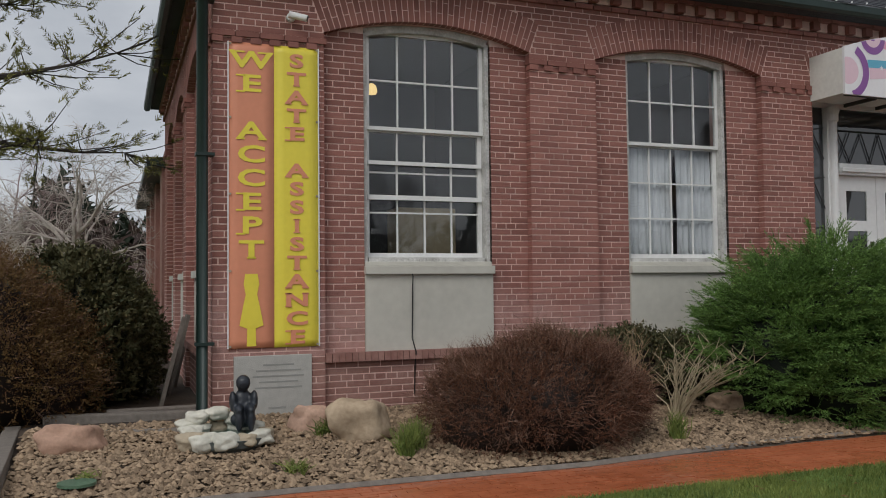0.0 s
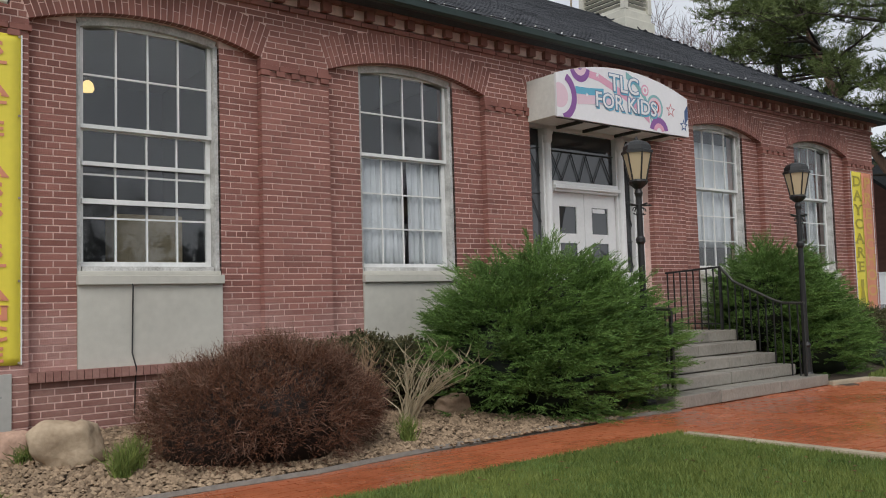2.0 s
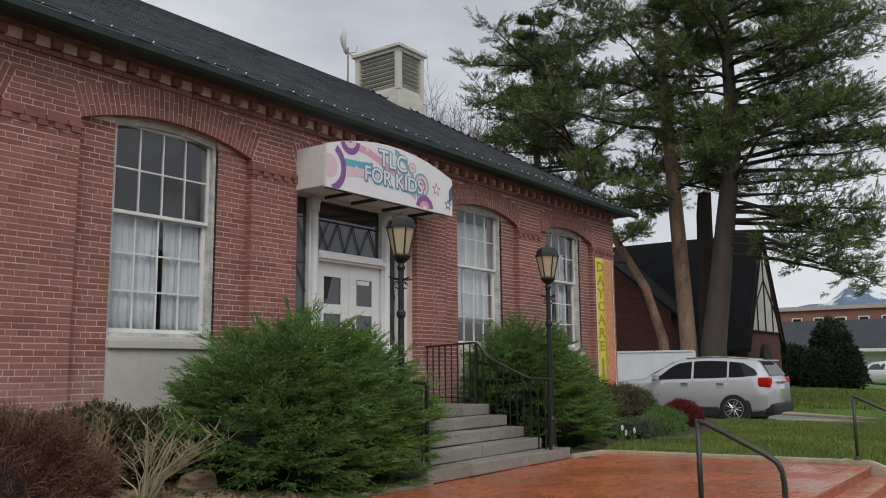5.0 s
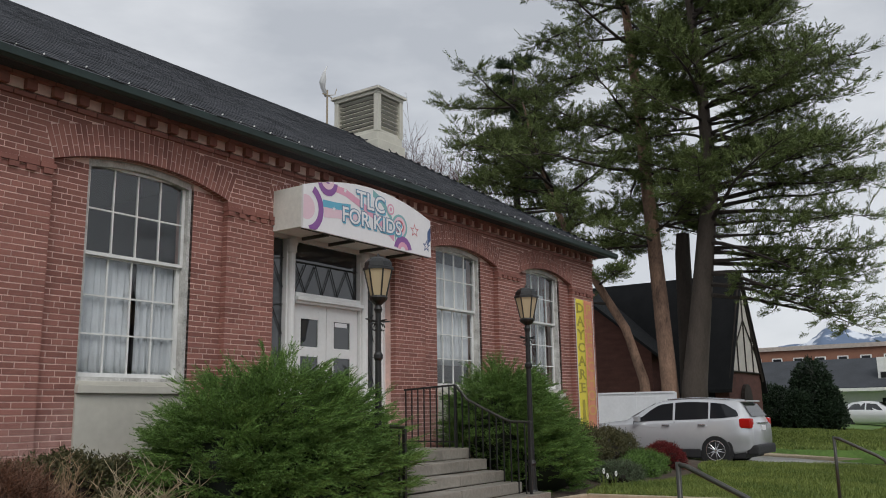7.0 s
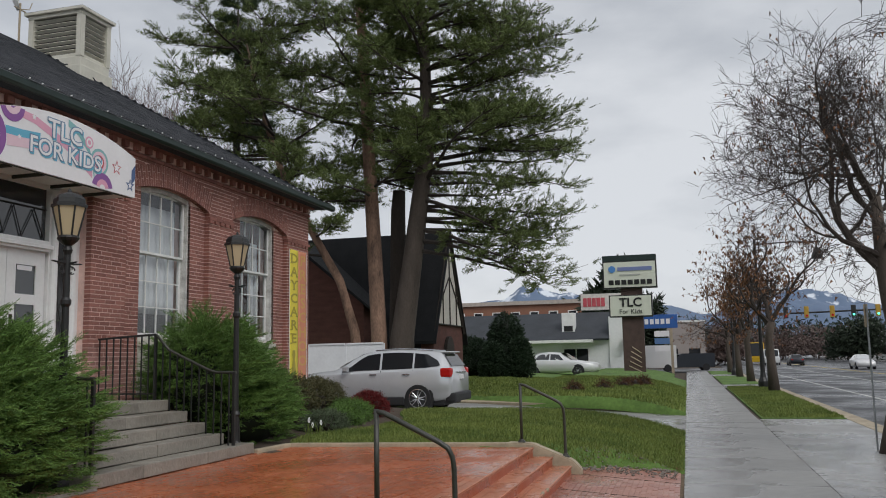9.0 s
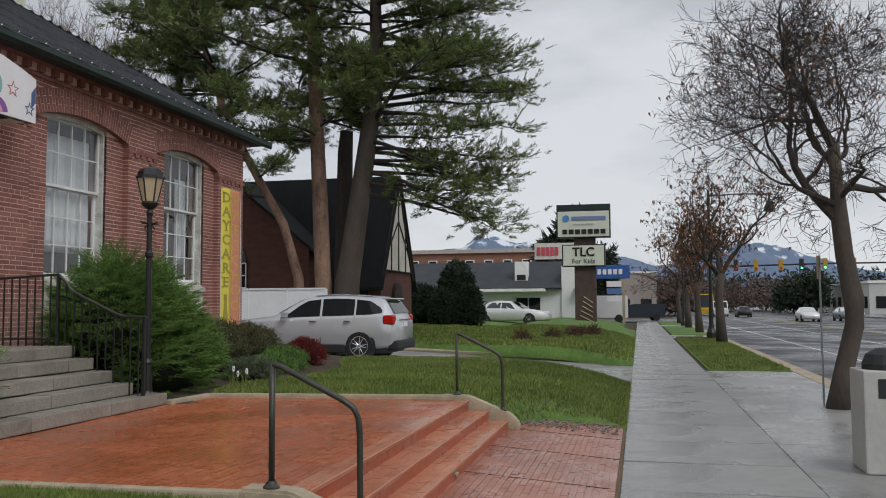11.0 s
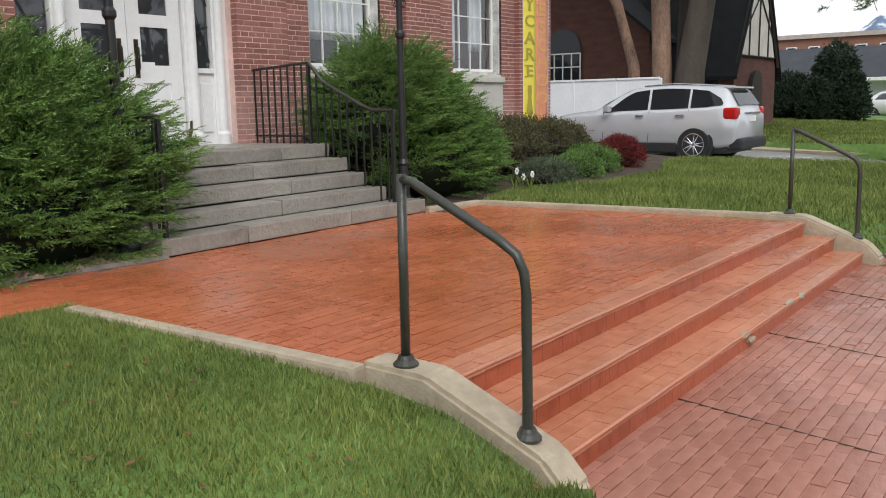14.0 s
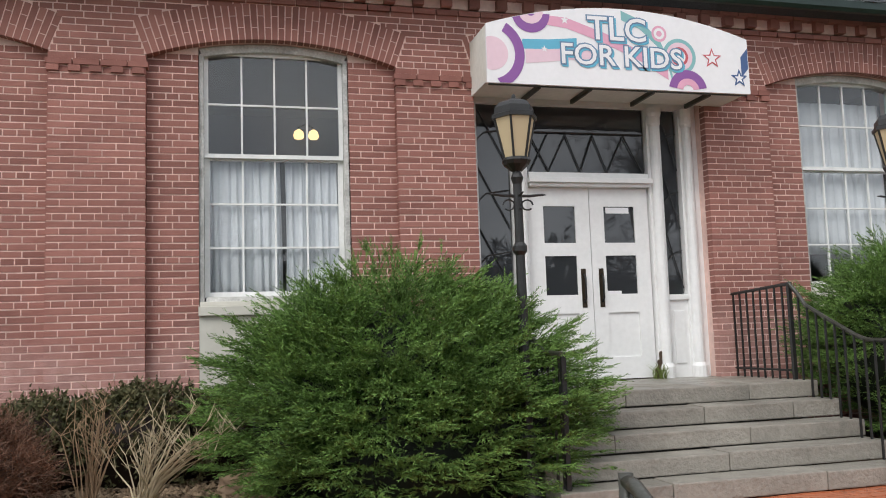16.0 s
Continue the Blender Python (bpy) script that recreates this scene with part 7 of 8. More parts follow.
def add_wheels(t, ys, r, track, detail=True):
    for y in ys:
        for s in (-1, 1):
            bm = bmesh.new()
            seg = 28 if detail else 14
            lathe(bm, [(r * 0.66, -0.11), (r * 0.94, -0.11), (r, -0.08), (r, 0.08), (r * 0.94, 0.11), (r * 0.66, 0.11)], seg)
            bmesh.ops.transform(bm, matrix=pose(s * track, y, r, 0, 90 * s), verts=bm.verts)
            w = part("wheel", bm, TYRE, t)
            bm = bmesh.new()
            lathe(bm, [(r * 0.62, 0.02), (r * 0.67, 0.115), (r * 0.62, 0.118), (r * 0.58, 0.06)], seg)
            for k in range(10 if detail else 5):
                a = k * 2 * math.pi / (10 if detail else 5) + (0.10 if k % 2 else -0.10)
                rod(bm, (0.03 * math.cos(a), 0.03 * math.sin(a), 0.10), (r * 0.62 * math.cos(a), r * 0.62 * math.sin(a), 0.095), 0.020, 0.017, 6)
            lathe(bm, [(0.05, 0.06), (0.05, 0.11), (0.03, 0.115)], 10)
            bmesh.ops.transform(bm, matrix=pose(s * track, y, r, 0, 90 * s), verts=bm.verts)
            part("rim", bm, CHROME, w, "bright alloy rim")
            bm = bmesh.new()
            lathe(bm, [(r * 0.6, 0.0), (r * 0.6, 0.03)], seg)
            bmesh.ops.transform(bm, matrix=pose(s * track, y, r, 0, 90 * s), verts=bm.verts)
            part("brake_disc", bm, CLADDING, w)
            bm = bmesh.new()
            lathe(bm, [(r * 1.17, -0.10), (r * 1.17, 0.045), (r * 1.10, 0.05)], seg)
            bmesh.ops.transform(bm, matrix=pose(s * (track + 0.035), y, r * 1.02, 0, 90 * s), verts=bm.verts)
            part("wheel_arch", bm, CLADDING, t)


def side_glass(t, side_at, outline, name="side_window"):
    """Glass and trim on both flanks from (y, f) corners."""
    for s in (-1, 1):
        bm = bmesh.new()
        vs = [bm.verts.new((s * side_at(y, f)[0], y, side_at(y, f)[1])) for y, f in outline]
        bm.faces.new(vs if s > 0 else vs[::-1])
        part(name, bm, GLASS_DARK, t, "tinted side window")


def smooth_stations(st, n=5):
    """Rounds the run of body sections between the given ones."""
    out = []
    for i in range(len(st) - 1):
        a, b, c, d = st[max(i - 1, 0)], st[i], st[i + 1], st[min(i + 2, len(st) - 1)]
        for k in range(n):
            f = k / n
            out.append(tuple(q + (r - q) * f if j == 0 else q + 0.5 * f * (r - p + f * (2 * p - 5 * q + 4 * r - s + f * (3 * (q - r) + s - p))) for j, (p, q, r, s) in enumerate(zip(a, b, c, d))))
    return out + [st[-1]]


def curved_glass(t, side_at, edges, label):
    """A side window that hugs the body: (y, lower, upper) edges from front to back."""
    for s in (-1, 1):
        bm = bmesh.new()
        rows = []
        for (ya, la, ua), (yb, lb, ub) in zip(edges, edges[1:]):
            for k in range(5):
                f = k / 4
                y, lo, hi = ya + (yb - ya) * f, la + (lb - la) * f, ua + (ub - ua) * f
                rows.append([bm.verts.new((s * (side_at(y, q)[0] + 0.004), y, side_at(y, q)[1])) for q in (lo, (lo + hi) / 2, hi)])
        for a, b in zip(rows, rows[1:]):
            if abs(a[0].co.y - b[0].co.y) < 1e-5:
                continue
            for j in range(2):
                q = (a[j], b[j], b[j + 1], a[j + 1])
                bm.faces.new(q[::-1] if s > 0 else q)
        part("side_window", bm, GLASS_DARK, t, label, True)


SILVER = mat("silver_paint", (0.60, 0.61, 0.63), 0.24, 0.05, 1.0, 0.0, metal=0.35)
suv_st = [(2.30, 0.40, 0.66, 0.70, 0.66, 0.52), (2.20, 0.29, 0.86, 0.91, 0.82, 0.64), (1.90, 0.26, 0.97, 1.02, 0.925, 0.76), (1.25, 0.26, 1.02, 1.10, 0.955, 0.80), (1.00, 0.26, 1.03, 1.14, 0.96, 0.80),
          (0.25, 0.26, 1.05, 1.52, 0.965, 0.77), (-0.15, 0.26, 1.06, 1.61, 0.965, 0.745), (-0.8, 0.26, 1.08, 1.635, 0.965, 0.74), (-1.5, 0.26, 1.11, 1.60, 0.96, 0.73), (-1.95, 0.28, 1.13, 1.53, 0.945, 0.70),
          (-2.18, 0.33, 1.08, 1.22, 0.90, 0.70), (-2.28, 0.42, 0.98, 1.02, 0.85, 0.70)]
suv_st = smooth_stations(suv_st)
suv, body, side_at = car("silver_suv", pose(13.15, -0.15, -0.11), suv_st, SILVER, "silver sport utility car parked on the driveway", 2.82, 1.46, 0.36)
add_wheels(suv, (1.46, -1.36), 0.365, 0.865)
curved_glass(suv, side_at, [(0.78, 0.14, 0.30), (0.30, 0.12, 0.80), (0.05, 0.10, 0.90), (-0.28, 0.10, 0.92)], "greenish tinted side window")
curved_glass(suv, side_at, [(-0.34, 0.10, 0.92), (-0.8, 0.09, 0.92), (-1.20, 0.09, 0.90)], "dark tinted side window")
curved_glass(suv, side_at, [(-1.25, 0.09, 0.90), (-1.6, 0.09, 0.86), (-1.88, 0.14, 0.52), (-1.94, 0.18, 0.30)], "dark tinted quarter window")
for nm, corners in (("rear_window", ((0.62, -2.02, 1.50), (-0.62, -2.02, 1.50), (-0.70, -2.225, 1.19), (0.70, -2.225, 1.19))), ("windscreen", ((0.70, 0.95, 1.19), (-0.70, 0.95, 1.19), (-0.64, 0.26, 1.545), (0.64, 0.26, 1.545)))):
    bm = bmesh.new()
    bm.faces.new([bm.verts.new(p) for p in corners])
    part(nm, bm, GLASS_DARK, suv)
for s in (-1, 1):
    bm = boxed(min(s * 0.70, s * 0.935), max(s * 0.70, s * 0.935), -2.27, -1.96, 0.90, 1.14, 0.05)
    part("tail_light", bm, TAIL_RED, suv, "large red tail light")
    bm = boxed(min(s * 0.94, s * 1.12), max(s * 0.94, s * 1.12), 0.56, 0.70, 1.08, 1.22, 0.03)
    part("wing_mirror", bm, SILVER, suv)
    for y in (-0.12, -1.05):
        bm = boxed(min(s * 0.955, s * 0.99), max(s * 0.955, s * 0.99), y - 0.10, y + 0.10, 0.97, 1.005, 0.012)
        part("door_handle", bm, CHROME, suv)
    bm = boxed(min(s * 0.88, s * 0.985), max(s * 0.88, s * 0.985), -0.98, 1.08, 0.20, 0.40, 0.03)
    part("sill_cladding", bm, CLADDING, suv)
    for y0, y1 in ((0.78, 0.775), (-0.32, -0.325), (-1.22, -1.225)):
        bm = bmesh.new()
        vs = [bm.verts.new((s * (0.973 if z < 1.05 else 0.925), y, z)) for y, z in ((y0, 0.42), (y1 - 0.008, 0.42), (y1 - 0.008, 1.10), (y0, 1.10))]
        bm.faces.new(vs)
        part("door_gap", bm, CLADDING, suv)
    V, F = [], []
    tube_data(V, F, [(s * 0.66, -0.1, 1.63), (s * 0.66, -0.8, 1.665), (s * 0.64, -1.7, 1.60)], [0.018] * 3, 6)
    from_data("roof_rail", V, F, CHROME, suv)
part("rear_bumper", boxed(-0.86, 0.86, -2.36, -2.08, 0.26, 0.50, 0.06), CLADDING, suv, "black lower bumper")
part("number_plate_bar", boxed(-0.16, 0.16, -2.32, -2.24, 0.84, 0.96), SIGN_WHITE, suv)
part("tailgate_trim", boxed(-0.5, 0.5, -2.31, -2.24, 1.00, 1.04, 0.01), CHROME, suv)
part("roof_spoiler", boxed(-0.64, 0.64, -2.10, -1.80, 1.535, 1.575, 0.015), SILVER, suv)
# dark box added to hold the shade beneath the car
part("underbody", boxed(-0.84, 0.84, -2.05, 2.0, 0.17, 0.34, 0.03), CLADDING, suv)
V, F = [], []
tube_data(V, F, [(0.2, -1.3, 1.62), (0.2, -1.5, 1.74)], [0.006, 0.003], 5)
from_data("aerial", V, F, BLACK, suv)

sedan_st = [(2.35, 0.35, 0.62, 0.66, 0.68, 0.55), (2.2, 0.24, 0.74, 0.78, 0.82, 0.64), (1.0, 0.22, 0.88, 0.93, 0.90, 0.72), (0.25, 0.22, 0.92, 1.36, 0.905, 0.60), (-0.6, 0.22, 0.94, 1.42, 0.905, 0.60), (-1.1, 0.22, 0.95, 1.36, 0.90, 0.60),
            (-1.75, 0.24, 0.95, 1.00, 0.89, 0.70), (-2.25, 0.32, 0.86, 0.92, 0.80, 0.62), (-2.36, 0.40, 0.75, 0.80, 0.74, 0.58)]


def sedan(m, paint, label):
    t, b, sa = car("parked_sedan" if "parked" in label else "street_car", m, sedan_st, paint, label, 2.7, 1.4, 0.32)
    add_wheels(t, (1.42, -1.30), 0.32, 0.80, False)
    side_glass(t, sa, [(0.55, 0.12), (-0.30, 0.10), (-0.30, 0.88), (0.20, 0.86)])
    side_glass(t, sa, [(-0.37, 0.10), (-1.25, 0.12), (-1.10, 0.70), (-0.9, 0.86), (-0.37, 0.88)])
    for y0, z0, y1, z1 in ((-1.75, 1.02, -1.12, 1.36), (0.96, 0.96, 0.28, 1.36)):
        bm = bmesh.new()
        vs = [bm.verts.new(p) for p in ((-0.66, y0, z0), (0.66, y0, z0), (0.56, y1, z1), (-0.56, y1, z1))]
        bm.faces.new(vs)
        ob = part("screen", bm, GLASS_DARK, t)
        ob.matrix_basis = pose(0, -0.02 if y0 < 0 else 0.02, 0.02)
    for s in (-1, 1):
        part("tail_light", boxed(min(s * 0.5, s * 0.76), max(s * 0.5, s * 0.76), -2.37, -2.25, 0.70, 0.84, 0.02), TAIL_RED, t)
    return t


WHITE_CAR, GREY_CAR, DARK_CAR = car_paint("white_car", (0.72, 0.72, 0.72)), car_paint("grey_car", (0.18, 0.19, 0.20)), car_paint("dark_car", (0.03, 0.035, 0.045))
sedan(pose(42.3, -0.9, 0.07, 0, 0, 170), WHITE_CAR, "white saloon car parked by the white building")
for x, y, p, lab in ((84, -25.0, WHITE_CAR, "white saloon driving away on the street"), (86, -29.0, GREY_CAR, "grey saloon on the street"), (112, -22.0, DARK_CAR, "dark car on the street"), (105, -34, WHITE_CAR, "white car on the far lane")):
    sedan(pose(x, y, ROAD_Z, 0, 0, 90 if x < 100 else -90), p, lab)


def van(m, paint, label, L, W, H, nose):
    t = thing("street_van", label, "van", m)
    bm = prism(bmesh.new(), [(-L / 2, 0.35), (L / 2, 0.35), (L / 2, 1.0), (L / 2 - nose, 1.2), (L / 2 - nose - 0.6, H), (-L / 2, H)], -W / 2, W / 2)
    bmesh.ops.bevel(bm, geom=list(bm.edges), offset=0.06, segments=2, affect="EDGES")
    part("body", bm, paint, t)
    bm = prism(bmesh.new(), [(L / 2 - nose + 0.03, 1.24), (L / 2 - nose - 0.50, H - 0.12), (L / 2 - nose - 0.44, H - 0.12), (L / 2 - nose + 0.08, 1.24)], -W / 2 + 0.12, W / 2 - 0.12)
    part("windscreen", bm, GLASS_DARK, t)
    for x in (-L / 2 + 0.9, L / 2 - 0.9):
        for s in (-1, 1):
            bm = bmesh.new()
            rod(bm, (x, s * (W / 2 - 0.12), 0.36), (x, s * (W / 2 + 0.02), 0.36), 0.36, seg=16)
            part("wheel", bm, TYRE, t)
    return t


van(pose(118, -19.5, ROAD_Z, 0, 0, 180), WHITE_CAR, "white van coming along the street", 5.2, 1.95, 2.2, 0.9)
van(pose(132, -18.5, ROAD_Z, 0, 0, 180), car_paint("yellow_truck", (0.62, 0.40, 0.02)), "yellow box truck on the street", 7.5, 2.3, 3.3, 0.6)
van(pose(82, -8.2, -0.5, 0, 0, 100), DARK_CAR, "dark pickup crossing at the junction", 5.4, 1.95, 1.75, 1.5)
van(pose(79, -4.0, -0.5, 0, 0, 95), WHITE_CAR, "white truck by the filling station", 6.5, 2.2, 2.6, 0.7)


# ---------------------------------------------------------------- white fence by the driveway
fence = thing("white_fence", "plain white panel fence with a corrugated top edge", "fence", pose(14.9, 0, 0))
FENCE_W = mat("fence_white", (0.80, 0.82, 0.83), 0.6, 0.08, 1.5, 0.05, 40)
for k in range(6):
    y0 = 0.40 + 1.22 * k
    part("panel", boxed(-0.02, 0.02, y0 + 0.03, y0 + 1.19, 0.0, 1.74, 0.004), FENCE_W, fence)
    part("post", boxed(-0.03, 0.03, y0 - 0.03, y0 + 0.03, -0.1, 1.76, 0.008), FENCE_W, fence)
    part("cap_rail", boxed(-0.045, 0.045, y0 + 0.03, y0 + 1.19, 1.74, 1.79, 0.006), FENCE_W, fence)


# ---------------------------------------------------------------- house beyond the fence
HOUSE_BRICK = mat("brown_brick", (0.115, 0.048, 0.038), 0.9, 0.35, 2.0, 0.3, 30, stretch=(1, 1, 3))
HOUSE_ROOF = mat("black_roof", (0.016, 0.017, 0.019), 0.9, 0.35, 2.0, 0.5, 40)
PLASTER = mat("cream_plaster", (0.62, 0.58, 0.52), 0.9, 0.15)
DARK_WOOD = mat("dark_timber", (0.03, 0.022, 0.018), 0.8)
house = thing("brick_house", "dark-roofed brick house with half-timbered gable among the pines", "house")


def gable_wing(x0, x1, y0, y1, z_eave, z_ridge, along_y):
    """A wing with steep gabled roof; returns nothing, adds wall and roof parts."""
    bm = bmesh.new()
    if along_y:
        xm = (x0 + x1) / 2
        prism(bm, [(x0, -0.2), (x1, -0.2), (x1, z_eave), (xm, z_ridge - 0.05), (x0, z_eave)], y0, y1)
        part("wall", bm, HOUSE_BRICK, house)
        for s in (-1, 1):
            xe = x0 if s < 0 else x1
            dx, dz = (xe - xm) * 1.12, (z_eave - z_ridge) * 1.12
            bm = prism(bmesh.new(), [(xm, z_ridge), (xm + dx, z_ridge + dz), (xm + dx, z_ridge + dz + 0.12), (xm, z_ridge + 0.14)], y0 - 0.18, y1)
            part("roof_slope", bm, HOUSE_ROOF, house)
    else:
        ym = (y0 + y1) / 2
        prism(bm, [(y0, -0.2), (y1, -0.2), (y1, z_eave), (ym, z_ridge - 0.05), (y0, z_eave)], x0, x1)
        bmesh.ops.transform(bm, matrix=Matrix(((0, 1, 0, 0), (1, 0, 0, 0), (0, 0, 1, 0), (0, 0, 0, 1))), verts=bm.verts)
        bmesh.ops.recalc_face_normals(bm, faces=bm.faces)
        part("wall", bm, HOUSE_BRICK, house)
        for s in (-1, 1):
            ye = y0 if s < 0 else y1
            dy, dz = (ye - ym) * 1.12, (z_eave - z_ridge) * 1.12
            bm = prism(bmesh.new(), [(ym, z_ridge), (ym + dy, z_ridge + dz), (ym + dy, z_ridge + dz + 0.12), (ym, z_ridge + 0.14)], x0 - 0.18, x1)
            bmesh.ops.transform(bm, matrix=Matrix(((0, 1, 0, 0), (1, 0, 0, 0), (0, 0, 1, 0), (0, 0, 0, 1))), verts=bm.verts)
            bmesh.ops.recalc_face_normals(bm, faces=bm.faces)
            part("roof_slope", bm, HOUSE_ROOF, house)


gable_wing(22.0, 26.4, 0.95, 14, 2.3, 6.3, True)
gable_wing(21.0, 25.0, 3.4, 9.8, 3.4, 6.0, False)
bm = prism(bmesh.new(), [(22.35, 2.6), (26.05, 2.6), (24.2, 6.15)], 0.90, 0.948)
part("gable_plaster", bm, PLASTER, house, "cream plaster gable")
for (xa, za), (xb, zb) in (((22.2, 2.6), (26.2, 2.6)), ((24.2, 2.6), (24.2, 6.1)), ((23.2, 2.6), (23.2, 4.3)), ((25.2, 2.6), (25.2, 4.3)), ((22.7, 3.3), (24.2, 4.6)), ((25.7, 3.3), (24.2, 4.6)), ((22.0, 2.3), (24.2, 6.4)), ((26.4, 2.3), (24.2, 6.4))):
    bm = bmesh.new()
    rod(bm, (xa, 0.88, za), (xb, 0.88, zb), 0.075 if abs(xb - xa) > 2 and zb > 6 else 0.03, seg=4)
    part("timber", bm, DARK_WOOD, house)


def arched_window(x, y, z0, w, h, face):
    bm = bmesh.new()
    pts = [(-w / 2, 0), (w / 2, 0), (w / 2, h - w / 2)] + [(w / 2 * math.cos(a), h - w / 2 + w / 2 * math.sin(a)) for a in [math.pi * k / 10 for k in range(1, 10)]] + [(-w / 2, h - w / 2)]
    prism(bm, pts, -0.03, 0.02)
    m = pose(x, y, z0, 0, 0, face)
    bmesh.ops.transform(bm, matrix=m, verts=bm.verts)
    wd = part("window", bm, GLASS_DARK, house)
    bm = bmesh.new()
    for k in range(5):
        xx = -w / 2 + w * k / 4
        bm = boxed(xx - 0.02, xx + 0.02, -0.06, -0.03, 0, h * 0.52)
        bmesh.ops.transform(bm, matrix=m, verts=bm.verts)
        part("window_bar", bm, WHITE, wd)
    for zz in (0.0, h * 0.26, h * 0.52):
        bm = boxed(-w / 2, w / 2, -0.062, -0.032, zz - 0.02, zz + 0.02)
        bmesh.ops.transform(bm, matrix=m, verts=bm.verts)
        part("window_bar", bm, WHITE, wd)


arched_window(20.98, 6.55, 1.95, 1.35, 1.75, -90)
for y in (1.7, 2.5):
    part("window", boxed(21.95, 22.02, y - 0.25, y + 0.25, 0.9, 2.0), GLASS_DARK, house)
bm = prism(bmesh.new(), [(23.4, 0), (24.5, 0), (24.5, 1.6)] + [(23.95 + 0.55 * math.cos(a), 1.6 + 0.55 * math.sin(a)) for a in [math.pi * k / 8 for k in range(1, 8)]] + [(23.4, 1.6)], 0.80, 0.93)
part("arched_door", bm, DARK_WOOD, house)

# ---------------------------------------------------------------- white building, brick block, pylon sign
WALL_WHITE = mat("white_block_wall", (0.82, 0.83, 0.83), 0.8, 0.08, 0.8, 0.1, 30)
shop = thing("white_shop", "low white building with dark sloping roof and glass door", "building")
part("wall", boxed(55, 66, -3.8, 10, -0.6, 2.42), WALL_WHITE, shop)
part("side_pier", boxed(54.8, 66, -3.9, -2.85, -0.6, 4.1, 0.03), WALL_WHITE, shop)
bm = bmesh.new()
prism(bm, [(-2.85, 0), (10.3, 0), (10.3, 0.15), (-2.85, 0.15)], 0, 4.9)
ob = part("roof", bm, mat("slate_grey_roof", (0.045, 0.050, 0.058), 0.9, 0.25, 1.0, 0.4, 30), shop)
ob.matrix_basis = Matrix.Translation((54.5, 0, 2.35)) @ Matrix(((0, math.cos(radians(26)), -math.sin(radians(26)), 0), (1, 0, 0, 0), (0, math.sin(radians(26)), math.cos(radians(26)), 0), (0, 0, 0, 1)))
part("door_canopy", boxed(53.8, 55.05, -1.7, 3.5, 2.2, 2.42, 0.02), WHITE, shop)
for y0, y1 in ((-1.25, -0.42), (-0.32, 0.52)):
    part("glass_door", boxed(54.94, 55.0, y0, y1, -0.3, 1.75), GLASS_DARK, shop)
part("window", boxed(54.94, 55.0, 3.6, 4.3, 0.6, 1.6), GLASS_DARK, shop)
part("red_awning", boxed(54.0, 56, -4.4, -3.9, 1.9, 2.6, 0.05), flat_mat("awning_red", (0.22, 0.03, 0.04)), shop)
part("roof_vent", boxed(55.6, 56.6, -0.25, 0.72, 3.0, 4.5), WHITE, shop)
part("vent_grille", boxed(55.55, 55.6, -0.1, 0.55, 3.1, 3.5), BLACK, shop)

block_b = thing("brick_block", "three-storey tan brick block behind the shop", "building")
TAN_BRICK = mat("tan_brick", (0.27, 0.13, 0.085), 0.9, 0.2, 0.6, 0.1, 10)
part("wall", boxed(90, 104, 2.5, 19.5, -0.6, 7.3), TAN_BRICK, block_b)
part("parapet", boxed(89.7, 104.3, 2.3, 19.7, 7.3, 7.75), mat("stone_band", (0.46, 0.40, 0.35), 0.8), block_b)
for k in range(7):
    y = 4.2 + k * 2.25
    w = part("window", boxed(89.9, 90, y - 0.55, y + 0.55, 5.2, 6.5), WHITE, block_b)
    part("pane", boxed(89.86, 89.9, y - 0.42, y + 0.42, 5.3, 6.4), GLASS_DARK, w)

pylon = thing("pylon_sign", "brown pylon with two pale rectangular sign boxes", "sign")
part("pylon_post", boxed(46.45, 47.05, -5.77, -4.43, -0.3, 5.5, 0.02), mat("brown_metal", (0.075, 0.045, 0.038), 0.7, 0.3), pylon)
for k in range(5):
    bm = bmesh.new()
    rod(bm, (46.43, -4.75 - 0.06 * k, 0.55 + 0.3 * k), (46.43, -5.55, 0.15 + 0.3 * k), 0.035, seg=4)
    part("peeling_stripe", bm, KERB, pylon)
BOX_PALE = mat("sign_pale", (0.66, 0.68, 0.58), 0.5, 0.06)
for z0, z1, y0, y1 in ((5.49, 7.25, -6.74, -3.35), (3.65, 5.06, -6.39, -3.67)):
    s1 = part("sign_box", boxed(46.2, 46.9, y0, y1, z0, z1, 0.03), BLACK, pylon)
    part("sign_face", boxed(46.17, 46.2, y0 + 0.08, y1 - 0.08, z0 + 0.07, z1 - 0.07), BOX_PALE, s1, "pale sign panel")
part("sign_header", boxed(46.2, 46.9, -6.74, -3.35, 7.25, 7.62, 0.02), DARK_GREEN, pylon)
m_face = pose(46.14, -5.03, 4.55, 0, 0, -90)
text_part("lettering", "TLC", 0.78, m_face, BLACK, pylon, 0.005, 0.02, 1.0)
text_part("lettering", "For Kids", 0.42, pose(46.14, -5.03, 3.98, 0, 0, -90), BLACK, pylon, 0.005, 0.0, 1.0)
bm = bmesh.new()
rod(bm, (46.14, -3.95, 6.72), (46.12, -3.95, 6.72), 0.22, seg=20)
part("blue_disc", bm, flat_mat("disc_blue", (0.08, 0.24, 0.55)), pylon)
part("text_bar", boxed(46.13, 46.16, -6.45, -4.3, 6.60, 6.84), flat_mat("blue_bar", (0.18, 0.22, 0.42)), pylon)
part("text_bar", boxed(46.13, 46.16, -5.7, -4.4, 6.30, 6.38), flat_mat("grey_bar", (0.42, 0.43, 0.40)), pylon)
